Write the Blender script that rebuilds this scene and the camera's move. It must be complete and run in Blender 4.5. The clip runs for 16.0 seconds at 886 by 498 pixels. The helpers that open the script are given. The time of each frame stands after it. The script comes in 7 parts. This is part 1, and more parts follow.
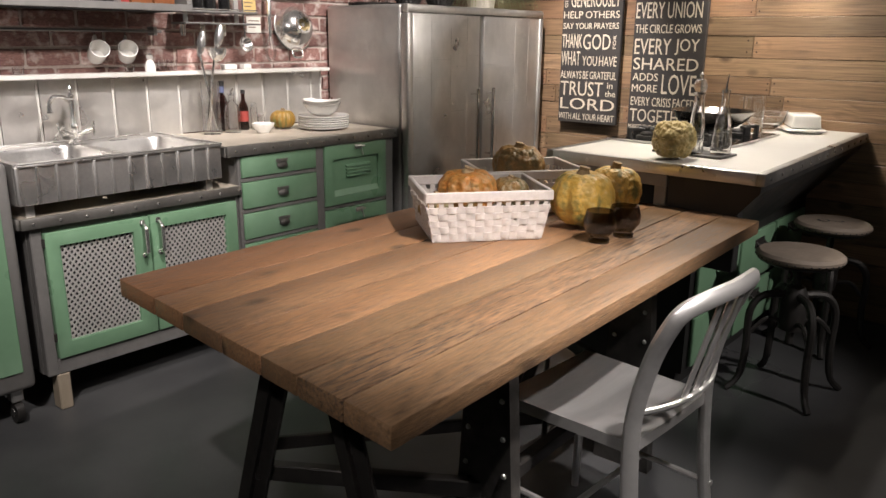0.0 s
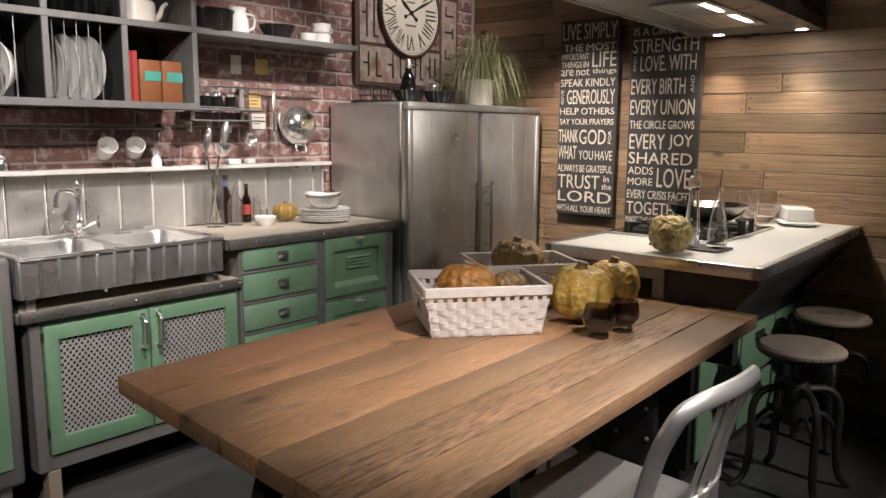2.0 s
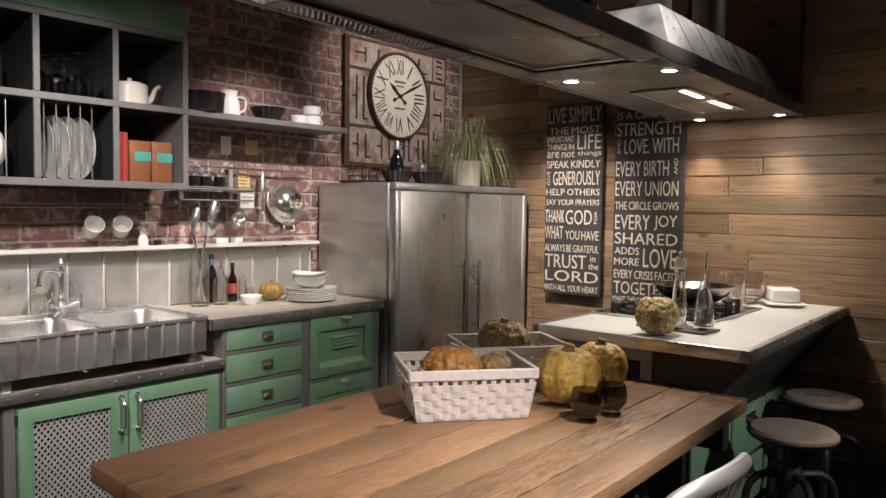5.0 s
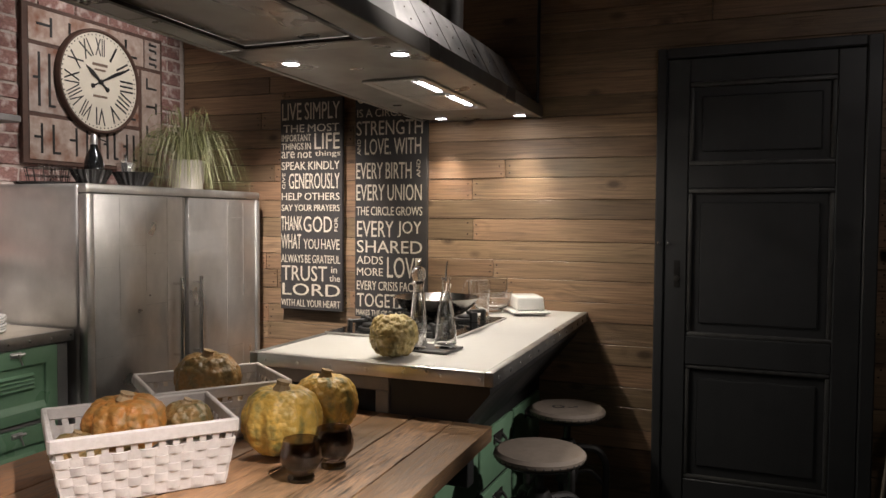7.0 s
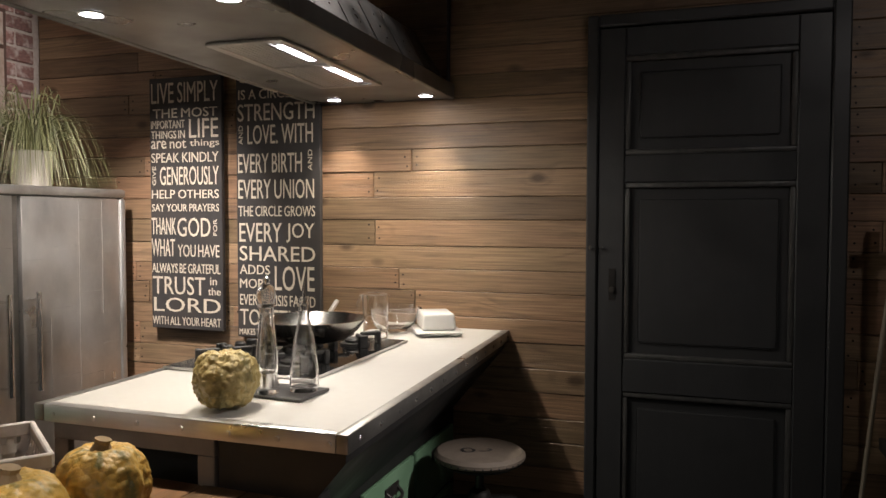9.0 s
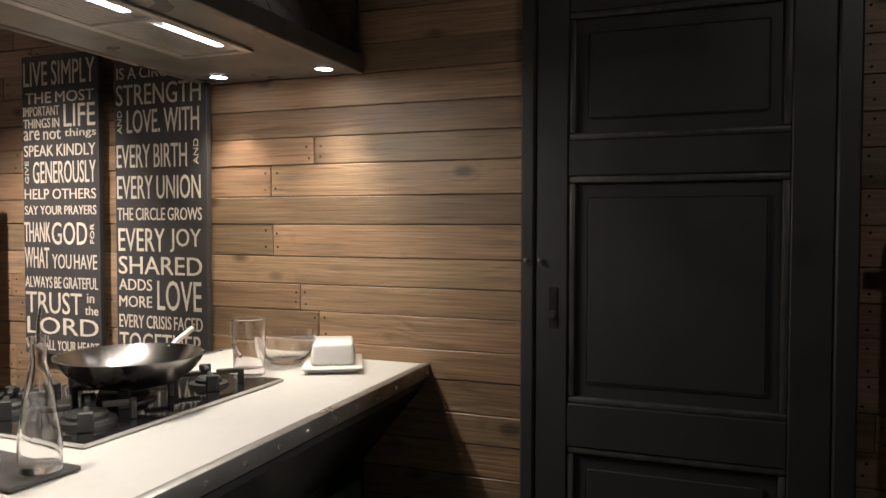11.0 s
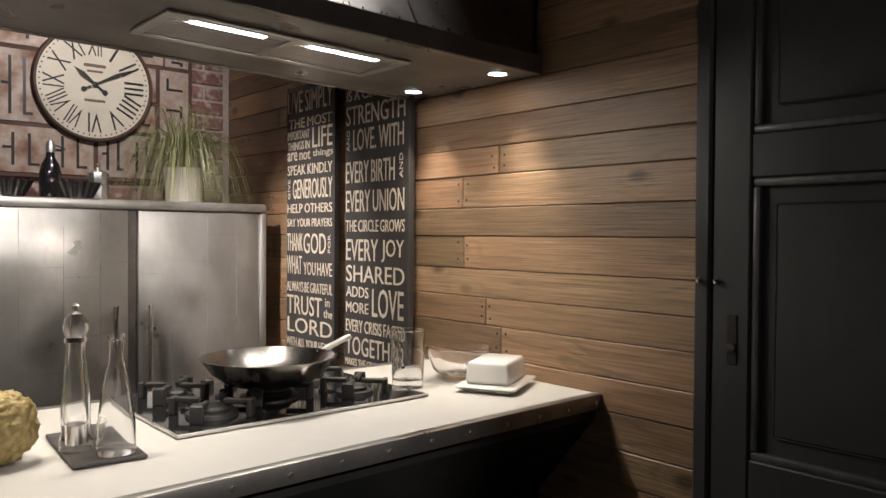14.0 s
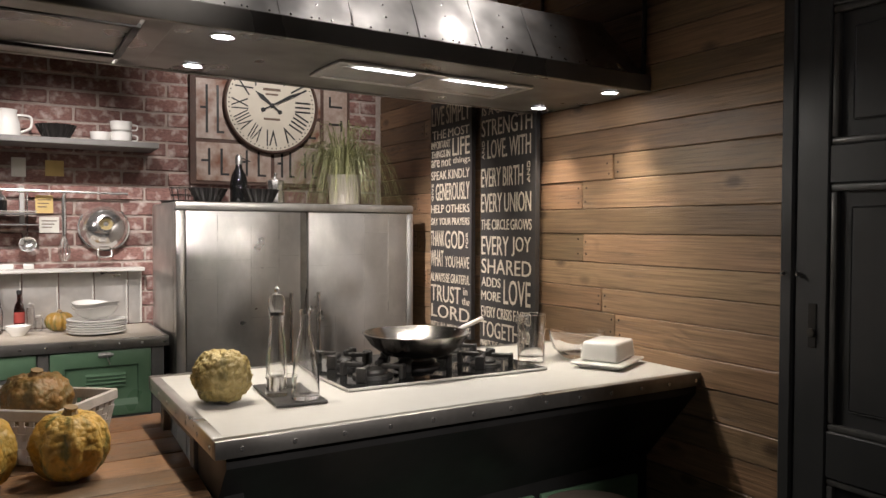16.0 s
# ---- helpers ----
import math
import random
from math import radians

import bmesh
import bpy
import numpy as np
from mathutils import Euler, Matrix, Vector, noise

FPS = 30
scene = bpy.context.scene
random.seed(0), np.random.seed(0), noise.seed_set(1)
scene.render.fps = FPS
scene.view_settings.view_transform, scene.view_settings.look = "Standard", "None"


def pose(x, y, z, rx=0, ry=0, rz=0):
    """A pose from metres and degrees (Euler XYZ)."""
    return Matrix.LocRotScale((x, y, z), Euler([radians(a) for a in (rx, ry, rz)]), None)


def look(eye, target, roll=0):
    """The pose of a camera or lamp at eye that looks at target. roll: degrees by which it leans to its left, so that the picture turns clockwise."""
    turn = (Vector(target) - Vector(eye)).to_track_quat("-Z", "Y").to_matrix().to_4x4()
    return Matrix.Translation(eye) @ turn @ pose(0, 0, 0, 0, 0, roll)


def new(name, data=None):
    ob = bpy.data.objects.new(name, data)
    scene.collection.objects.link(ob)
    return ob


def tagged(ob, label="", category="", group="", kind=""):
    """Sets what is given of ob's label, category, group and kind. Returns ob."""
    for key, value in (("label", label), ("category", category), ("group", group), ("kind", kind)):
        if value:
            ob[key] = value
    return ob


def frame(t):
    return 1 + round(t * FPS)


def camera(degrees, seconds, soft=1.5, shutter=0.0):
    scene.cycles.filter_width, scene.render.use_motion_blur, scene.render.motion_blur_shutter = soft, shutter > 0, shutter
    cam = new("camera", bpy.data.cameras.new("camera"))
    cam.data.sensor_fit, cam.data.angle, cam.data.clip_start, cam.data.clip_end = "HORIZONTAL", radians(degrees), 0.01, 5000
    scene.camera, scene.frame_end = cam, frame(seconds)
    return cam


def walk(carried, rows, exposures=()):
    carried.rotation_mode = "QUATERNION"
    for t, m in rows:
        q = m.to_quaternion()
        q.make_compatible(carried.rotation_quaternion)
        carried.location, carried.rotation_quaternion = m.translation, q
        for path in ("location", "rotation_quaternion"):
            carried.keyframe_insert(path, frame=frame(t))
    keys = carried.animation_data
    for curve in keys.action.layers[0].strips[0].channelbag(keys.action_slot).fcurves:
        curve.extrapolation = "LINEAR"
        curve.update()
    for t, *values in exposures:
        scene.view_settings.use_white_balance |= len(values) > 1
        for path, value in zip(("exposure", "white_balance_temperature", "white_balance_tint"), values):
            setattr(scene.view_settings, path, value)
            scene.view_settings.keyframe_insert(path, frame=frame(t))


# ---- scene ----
cam = camera(60.2, 16.0)
PATH = [
    (0, (0.548, 0.497, 1.333), (-0.705, 1.963, 0.803), 0.6),
    (0.5, (0.546, 0.499, 1.343), (-0.716, 1.975, 0.865), 0.6),
    (1, (0.55, 0.499, 1.347), (-0.722, 1.984, 0.929), 0.6),
    (1.5, (0.551, 0.496, 1.353), (-0.728, 1.99, 0.989), 0.6),
    (2, (0.553, 0.492, 1.36), (-0.732, 1.993, 1.051), 0.6),
    (2.5, (0.555, 0.491, 1.362), (-0.736, 1.997, 1.108), 0.6),
    (3, (0.559, 0.484, 1.365), (-0.734, 1.996, 1.162), 0.6),
    (5.5, (0.549, 0.528, 1.374), (-0.712, 2.079, 1.29), 0.5),
    (6, (0.506, 0.614, 1.374), (-0.612, 2.27, 1.287), 0.5),
    (6.5, (0.453, 0.786, 1.381), (-0.458, 2.564, 1.285), 0.4),
    (7, (0.434, 0.968, 1.364), (-0.321, 2.818, 1.283), 0.4),
    (7.5, (0.411, 1.132, 1.362), (-0.279, 3.008, 1.286), 0.3),
    (8, (0.412, 1.302, 1.381), (-0.264, 3.182, 1.293), 0.2),
    (8.5, (0.493, 1.509, 1.342), (-0.202, 3.383, 1.278), 0.4),
    (9, (0.441, 1.62, 1.371), (-0.207, 3.51, 1.289), 0.1),
    (9.5, (0.486, 1.845, 1.352), (-0.171, 3.733, 1.284), 0.3),
    (10, (0.532, 2.027, 1.373), (-0.113, 3.919, 1.295), 0.0),
    (12.5, (0.781, 2.708, 1.35), (-0.215, 4.442, 1.317), 0.3),
    (13, (0.831, 2.755, 1.358), (-0.277, 4.419, 1.321), 0.2),
    (13.5, (0.917, 2.81, 1.363), (-0.429, 4.289, 1.327), 0.3),
    (14, (1.038, 2.844, 1.364), (-0.477, 4.149, 1.328), 0.4),
    (14.5, (1.141, 2.766, 1.384), (-0.449, 3.978, 1.333), 0.2),
    (15, (1.226, 2.726, 1.36), (-0.417, 3.866, 1.324), 0.7),
    (15.5, (1.304, 2.684, 1.372), (-0.387, 3.751, 1.327), 0.5),
    (16, (1.403, 2.642, 1.382), (-0.326, 3.644, 1.327), 0.2),
]
walk(cam, [(t, look(eye, target, roll)) for t, eye, target, roll in PATH], [
    (0, 0.16, 6350, 13), (1.5, 0.06, 6350, 13), (3, -0.12, 6350, 13), (6.5, -0.12, 6350, 13), (7.5, 0.08, 6350, 13), (9, 0.1, 6350, 13), (12.5, 0.08, 6350, 13), (14, -0.06, 6350, 13), (16, -0.1, 6350, 13)])

# ---- world and lamps ----
world = bpy.data.worlds.new("world")
scene.world = world
world.use_nodes = True
world.node_tree.nodes["Background"].inputs[0].default_value = (0.9, 0.85, 0.8, 1)
world.node_tree.nodes["Background"].inputs[1].default_value = 0.1


def spot(name, eye, target, watts, cone, blend=0.5, radius=0.04, colour=(1.0, 0.93, 0.865)):
    data = bpy.data.lights.new(name, "SPOT")
    data.energy, data.spot_size, data.spot_blend, data.shadow_soft_size, data.color = watts, radians(cone), blend, radius, colour
    ob = new(name, data)
    ob.matrix_world = look(eye, target)
    return ob


# the showroom's ceiling spots, fittings unseen, set from pools of light; fills marked
spot("unseen_spot", (0.75, 1.65, 2.66), (-0.47, 1.93, 0.76), 520, 37, 1.0)
spot("unseen_spot", (-0.9, 1.7, 2.66), (-2.65, 1.9, 0.95), 270, 50, 0.8)
spot("unseen_spot", (-1.15, 2.75, 2.66), (-2.7, 2.9, 1.25), 215, 44, 0.8)
spot("unseen_spot", (-1.3, 3.75, 2.66), (-2.7, 3.95, 1.95), 80, 60, 0.8)
# next spot only: added to brighten the fridge front
spot("unseen_spot", (-0.1, 2.6, 2.66), (-2.1, 3.75, 0.9), 275, 40, 0.8)
# set from pools of light again
spot("unseen_spot", (-1.5, 3.2, 2.66), (-1.9, 4.6, 0.95), 380, 40, 0.9)
spot("unseen_spot", (1.35, 2.1, 2.66), (-0.2, 2.2, 0.45), 225, 31, 0.9)
spot("unseen_spot", (2.3, 3.2, 2.66), (-0.45, 3.55, 0.5), 270, 26, 0.8)
spot("unseen_spot", (-0.2, 0.2, 2.66), (-2.3, 1.7, 0.8), 270, 54, 0.9)
# added front fill for the table's near edge and the floor
spot("unseen_spot", (0.6, -0.6, 2.66), (-0.4, 1.45, 0.6), 120, 44, 1.0)
# next two: added to put highlights on the hood canopy
spot("unseen_spot", (-0.34, 4.3, 2.7), (-0.58, 3.75, 2.0), 4, 85, 1.0)
spot("unseen_spot", (-0.34, 3.8, 2.7), (-0.58, 3.3, 2.0), 4, 85, 1.0)
# added to lift the dark door and the planks round it
spot("unseen_spot", (1.75, 2.3, 2.66), (0.75, 4.6, 1.6), 18, 54, 0.9)

# ---- helpers ----


def material(name, a, b=None, rough=0.5, metal=0.0, grain=(8, 8, 8), size=1.0, blotch=2.0, bump=0.1, detail=6, contrast=0.25,
             spread=0.0, rough_var=0.15, spec=0.5, c=None, coat=0.0):
    """Two colours mixed by fine grain, a third by larger blotches; random shift and shade per object."""
    m = bpy.data.materials.new(name)
    m.use_nodes = True
    nt = m.node_tree
    n, l = nt.nodes, nt.links
    bsdf = n["Principled BSDF"]
    b = b or tuple(v * 0.7 for v in a)
    c = c or tuple((u + v) / 2 * 0.8 for u, v in zip(a, b))
    tc, info = n.new("ShaderNodeTexCoord"), n.new("ShaderNodeObjectInfo")
    add = n.new("ShaderNodeVectorMath")
    add.operation = "MULTIPLY_ADD"
    add.inputs[1].default_value = (7.3, 5.1, 9.7)
    comb = n.new("ShaderNodeCombineXYZ")
    for i in range(3):
        l.new(info.outputs["Random"], comb.inputs[i])
    l.new(comb.outputs[0], add.inputs[0])
    l.new(tc.outputs["Object"], add.inputs[2])
    mp = n.new("ShaderNodeMapping")
    mp.inputs["Scale"].default_value = tuple(g * size for g in grain)
    l.new(add.outputs[0], mp.inputs["Vector"])
    fine = n.new("ShaderNodeTexNoise")
    fine.inputs["Scale"].default_value, fine.inputs["Detail"].default_value, fine.inputs["Roughness"].default_value = 1.0, detail, 0.65
    l.new(mp.outputs[0], fine.inputs["Vector"])
    big = n.new("ShaderNodeTexNoise")
    big.inputs["Scale"].default_value, big.inputs["Detail"].default_value = blotch, 3
    l.new(add.outputs[0], big.inputs["Vector"])

    def span(socket, lo, hi):
        r = n.new("ShaderNodeMapRange")
        r.inputs["From Min"].default_value, r.inputs["From Max"].default_value = lo, hi
        l.new(socket, r.inputs["Value"])
        return r.outputs[0]

    mix = n.new("ShaderNodeMix")
    mix.data_type = "RGBA"
    mix.inputs["A"].default_value, mix.inputs["B"].default_value = (*a, 1), (*b, 1)
    l.new(span(fine.outputs["Fac"], 0.5 - contrast, 0.5 + contrast), mix.inputs["Factor"])
    mix2 = n.new("ShaderNodeMix")
    mix2.data_type = "RGBA"
    mix2.inputs["B"].default_value = (*c, 1)
    l.new(span(big.outputs["Fac"], 0.5, 0.72), mix2.inputs["Factor"])
    l.new(mix.outputs["Result"], mix2.inputs["A"])
    out = mix2.outputs["Result"]
    if spread:
        hsv = n.new("ShaderNodeHueSaturation")
        l.new(span(info.outputs["Random"], 0, 1), hsv.inputs["Value"])
        r = hsv.inputs["Value"].links[0].from_node
        r.inputs["To Min"].default_value, r.inputs["To Max"].default_value = 1 - spread, 1 + spread
        l.new(out, hsv.inputs["Color"])
        out = hsv.outputs[0]
    l.new(out, bsdf.inputs["Base Color"])
    r = n.new("ShaderNodeMapRange")
    r.inputs["From Min"].default_value, r.inputs["From Max"].default_value = 0.3, 0.7
    r.inputs["To Min"].default_value, r.inputs["To Max"].default_value = max(0.02, rough - rough_var), min(1, rough + rough_var)
    l.new(big.outputs["Fac"], r.inputs["Value"])
    l.new(r.outputs[0], bsdf.inputs["Roughness"])
    bsdf.inputs["Metallic"].default_value = metal
    bsdf.inputs["Specular IOR Level"].default_value = spec
    bsdf.inputs["Coat Weight"].default_value = coat
    if bump:
        bp = n.new("ShaderNodeBump")
        bp.inputs["Strength"].default_value, bp.inputs["Distance"].default_value = bump, 0.004
        l.new(fine.outputs["Fac"], bp.inputs["Height"])
        l.new(bp.outputs[0], bsdf.inputs["Normal"])
    return m


def wood(name, light, dark, along, rough=0.5, spread=0.2, wear=0.5, tone=None, knot=(2.6, 1.1), depth=0.2, red=None, ring=60.0, run=1.0, figured=0.5):
    """Sawn old wood: broad streaks, fine grain, open cracks and knots running along an axis (0, 1 or 2)."""
    m = bpy.data.materials.new(name)
    m.use_nodes = True
    nt = m.node_tree
    n, l = nt.nodes, nt.links
    bsdf = n["Principled BSDF"]
    tc, info, comb = n.new("ShaderNodeTexCoord"), n.new("ShaderNodeObjectInfo"), n.new("ShaderNodeCombineXYZ")
    for i in range(3):
        l.new(info.outputs["Random"], comb.inputs[i])
    add = n.new("ShaderNodeVectorMath")
    add.operation = "MULTIPLY_ADD"
    add.inputs[1].default_value = (31.3, 27.1, 19.7)
    l.new(comb.outputs[0], add.inputs[0])
    l.new(tc.outputs["Object"], add.inputs[2])

    def tex(across, length, detail, kind="ShaderNodeTexNoise", distort=0.0):
        mp = n.new("ShaderNodeMapping")
        mp.inputs["Scale"].default_value = [length if i == along else across for i in range(3)]
        l.new(add.outputs[0], mp.inputs["Vector"])
        t = n.new(kind)
        t.inputs["Scale"].default_value = 1.0
        if kind == "ShaderNodeTexNoise":
            t.inputs["Detail"].default_value, t.inputs["Roughness"].default_value, t.inputs["Distortion"].default_value = detail, 0.6, distort
        l.new(mp.outputs[0], t.inputs["Vector"])
        return t.outputs["Fac" if kind == "ShaderNodeTexNoise" else "Distance"]

    def span(socket, lo, hi, a=0.0, b=1.0):
        r = n.new("ShaderNodeMapRange")
        for key, v in (("From Min", lo), ("From Max", hi), ("To Min", a), ("To Max", b)):
            r.inputs[key].default_value = v
        l.new(socket, r.inputs["Value"])
        return r.outputs[0]

    def mixed(fac, a, b, blend="MIX"):
        x = n.new("ShaderNodeMix")
        x.data_type, x.blend_type = "RGBA", blend
        for sock, v in ((x.inputs["Factor"], fac), (x.inputs["A"], a), (x.inputs["B"], b)):
            if isinstance(v, bpy.types.NodeSocket):
                l.new(v, sock)
            else:
                sock.default_value = (*v, 1) if isinstance(v, tuple) else v
        return x.outputs["Result"]

    def calc(op, a, b=0.0):
        x = n.new("ShaderNodeMath")
        x.operation = op
        for sock, v in zip(x.inputs, (a, b)):
            if isinstance(v, bpy.types.NodeSocket):
                l.new(v, sock)
            else:
                sock.default_value = v
        return x.outputs[0]

    streak = tex(5.0, 0.9, 4, distort=0.25)
    figure = tex(6.5, 1.0, 2, distort=0.3)
    grain = tex(160, 4.0 * run, 8, distort=0.1)
    patch = tex(4.0, 2.2 * min(run, 1.6), 5)
    crack = tex(150, 3.0 * min(run, 2.2), 5, distort=0.1)
    worn = tex(7.0, 2.2, 4)
    knots = tex(knot[0] * 2, knot[1] * 2, 0, "ShaderNodeTexVoronoi")
    # growth rings as level lines of a stretched field, pinched round the knots
    rings = calc("SINE", calc("ADD", calc("MULTIPLY", figure, ring), calc("MULTIPLY", span(knots, 0.0, 0.35, 1, 0), 9.0)))
    c = mixed(span(streak, 0.32, 0.7, 0, 0.75), light, dark)
    c = mixed(span(patch, 0.46, 0.7, 0, 0.8), c, tone or tuple(0.8 * v for v in light))
    c = mixed(span(calc("FRACT", calc("MULTIPLY", info.outputs["Random"], 7.31)), 0.45, 1.0, 0, 0.6), c, red or light)
    c = mixed(calc("MULTIPLY", span(rings, 0.1, 1.0), span(worn, 0.4, 0.7, 0.16 * figured, figured)), c, tuple(0.5 * v for v in dark))
    c = mixed(1.0, c, span(grain, 0.3, 0.7, 1 - depth * 1.3, 1 + depth * 0.8), "MULTIPLY")
    cracks = n.new("ShaderNodeMath")
    cracks.operation = "MULTIPLY"
    l.new(span(crack, 0.56, 0.62), cracks.inputs[0])
    l.new(span(worn, 0.6 - 0.25 * wear, 0.72 - 0.25 * wear), cracks.inputs[1])
    c = mixed(span(cracks.outputs[0], 0, 1, 0, min(1.0, wear)), c, tuple(0.22 * v for v in dark))
    c = mixed(span(knots, 0.06, 0.17, 0.9, 0.0), c, tuple(0.4 * v for v in dark))
    hsv = n.new("ShaderNodeHueSaturation")
    l.new(span(info.outputs["Random"], 0, 1, 1 - spread, 1 + spread), hsv.inputs["Value"])
    l.new(c, hsv.inputs["Color"])
    l.new(hsv.outputs[0], bsdf.inputs["Base Color"])
    l.new(span(grain, 0.3, 0.7, rough - 0.1, rough + 0.15), bsdf.inputs["Roughness"])
    hgt = n.new("ShaderNodeMath")
    hgt.operation = "SUBTRACT"
    l.new(grain, hgt.inputs[0])
    l.new(cracks.outputs[0], hgt.inputs[1])
    bp = n.new("ShaderNodeBump")
    bp.inputs["Strength"].default_value, bp.inputs["Distance"].default_value = 0.5, 0.004
    l.new(hgt.outputs[0], bp.inputs["Height"])
    l.new(bp.outputs[0], bsdf.inputs["Normal"])
    return m


def glass(name, colour=(1, 1, 1), rough=0.0, ior=1.13, gloss=0.02):
    m = bpy.data.materials.new(name)
    m.use_nodes = True
    b = m.node_tree.nodes["Principled BSDF"]
    b.inputs["Base Color"].default_value = (*colour, 1)
    b.inputs["Transmission Weight"].default_value, b.inputs["Roughness"].default_value, b.inputs["IOR"].default_value = 1, rough, ior
    b.inputs["Coat Weight"].default_value, b.inputs["Coat Roughness"].default_value, b.inputs["Coat IOR"].default_value = 1.0, gloss, 1.6
    return m


def glow(name, colour, strength):
    m = bpy.data.materials.new(name)
    m.use_nodes = True
    b = m.node_tree.nodes["Principled BSDF"]
    b.inputs["Emission Color"].default_value, b.inputs["Emission Strength"].default_value = (*colour, 1), strength
    return m


def thing(name, label, category, m=None, group="", kind=""):
    ob = new(name)
    ob.empty_display_size = 0.1
    if m is not None:
        ob.matrix_world = m if isinstance(m, Matrix) else Matrix.Translation(m)
    return tagged(ob, label, category, group, kind)


def finish(bm, name, mat, smooth=32):
    bmesh.ops.recalc_face_normals(bm, faces=bm.faces)
    me = bpy.data.meshes.new(name)
    bm.to_mesh(me)
    bm.free()
    me.materials.append(mat)
    if smooth:
        me.shade_smooth()
        me.set_sharp_from_angle(angle=radians(smooth))
    return me


def part(name, bm, mat, parent, label="", smooth=32):
    ob = new(name, finish(bm, name, mat, smooth))
    ob.parent = parent
    if label:
        ob["label"] = label
    return ob


def structure(name, bm, mat, label, category, smooth=32):
    ob = new(name, finish(bm, name, mat, smooth))
    return tagged(ob, label, category, "", "structure")


def solo(name, bm, mat, label, category, m=None, group="", smooth=32):
    ob = new(name, finish(bm, name, mat, smooth))
    if m is not None:
        ob.matrix_world = m if isinstance(m, Matrix) else Matrix.Translation(m)
    return tagged(ob, label, category, group)


def B():
    return bmesh.new()


def box(bm, x0, x1, y0, y1, z0, z1, bevel=0.0, seg=1, m=None):
    r = bmesh.ops.create_cube(bm, size=1)
    vs = r["verts"]
    for v in vs:
        v.co = Vector((x0 + (v.co.x + 0.5) * (x1 - x0), y0 + (v.co.y + 0.5) * (y1 - y0), z0 + (v.co.z + 0.5) * (z1 - z0)))
    if bevel:
        es = list({e for v in vs for e in v.link_edges})
        g = bmesh.ops.bevel(bm, geom=es, offset=bevel, segments=seg, affect="EDGES", profile=0.5)
        vs = list({v for f in g["faces"] for v in f.verts} | {v for v in vs if v.is_valid})
    if m is not None:
        bmesh.ops.transform(bm, matrix=m, verts=[v for v in vs if v.is_valid])
    return bm


def bar(bm, p, q, w, d, bevel=0.0, up=(0, 0, 1)):
    """A bar of cross-section w by d from p to q."""
    p, q = Vector(p), Vector(q)
    z = (q - p).normalized()
    u = Vector(up)
    if abs(z.dot(u)) > 0.98:
        u = Vector((0, 1, 0))
    x = u.cross(z).normalized()
    y = z.cross(x)
    m = Matrix((x, y, z)).transposed().to_4x4()
    m.translation = p
    return box(bm, -w / 2, w / 2, -d / 2, d / 2, 0, (q - p).length, bevel, 1, m)


def lathe(bm, profile, seg=24, at=(0, 0, 0), close=False, m=None):
    """Turns (radius, height) pairs round the z axis."""
    rings = []
    for r, z in profile:
        if r < 1e-6:
            rings.append([bm.verts.new((at[0], at[1], at[2] + z))])
        else:
            rings.append([bm.verts.new((at[0] + r * math.cos(2 * math.pi * k / seg), at[1] + r * math.sin(2 * math.pi * k / seg), at[2] + z)) for k in range(seg)])
    pairs = list(zip(rings, rings[1:])) + ([(rings[-1], rings[0])] if close else [])
    for a, b in pairs:
        for k in range(seg):
            j = (k + 1) % seg
            if len(a) == 1 and len(b) > 1:
                bm.faces.new((a[0], b[j], b[k]))
            elif len(b) == 1 and len(a) > 1:
                bm.faces.new((a[k], a[j], b[0]))
            elif len(a) > 1:
                bm.faces.new((a[k], a[j], b[j], b[k]))
    if m is not None:
        bmesh.ops.transform(bm, matrix=m, verts=[v for ring in rings for v in ring])
    return bm


def rod(bm, p, q, r, seg=10, r2=None):
    p, q = Vector(p), Vector(q)
    m = Matrix.Translation(p) @ (q - p).to_track_quat("Z", "Y").to_matrix().to_4x4()
    r2 = r if r2 is None else r2
    return lathe(bm, [(0, 0), (r, 0), (r2, (q - p).length), (0, (q - p).length)], seg, m=m)


def tube(bm, pts, r, seg=8, flat=1.0):
    """A bent tube through points; r may be a list."""
    pts = [Vector(p) for p in pts]
    rs = r if isinstance(r, (list, tuple)) else [r] * len(pts)
    rings, side = [], None
    for i, p in enumerate(pts):
        d = (pts[min(i + 1, len(pts) - 1)] - pts[max(i - 1, 0)]).normalized()
        if side is None:
            side = d.orthogonal().normalized()
        side = (side - d * side.dot(d)).normalized()
        up = d.cross(side)
        rings.append([bm.verts.new(p + rs[i] * (math.cos(2 * math.pi * k / seg) * side + flat * math.sin(2 * math.pi * k / seg) * up)) for k in range(seg)])
    for a, b in zip(rings, rings[1:]):
        for k in range(seg):
            bm.faces.new((a[k], a[(k + 1) % seg], b[(k + 1) % seg], b[k]))
    bm.faces.new(rings[0][::-1])
    bm.faces.new(rings[-1])
    return bm


def bend(pts, n=6):
    """A smooth curve through a few points."""
    pts = [Vector(p) for p in pts]
    out = []
    for i in range(len(pts) - 1):
        p0, p1, p2, p3 = pts[max(i - 1, 0)], pts[i], pts[i + 1], pts[min(i + 2, len(pts) - 1)]
        for k in range(n):
            t = k / n
            out.append(0.5 * (2 * p1 + (p2 - p0) * t + (2 * p0 - 5 * p1 + 4 * p2 - p3) * t * t + (3 * p1 - p0 - 3 * p2 + p3) * t**3))
    return out + [pts[-1]]


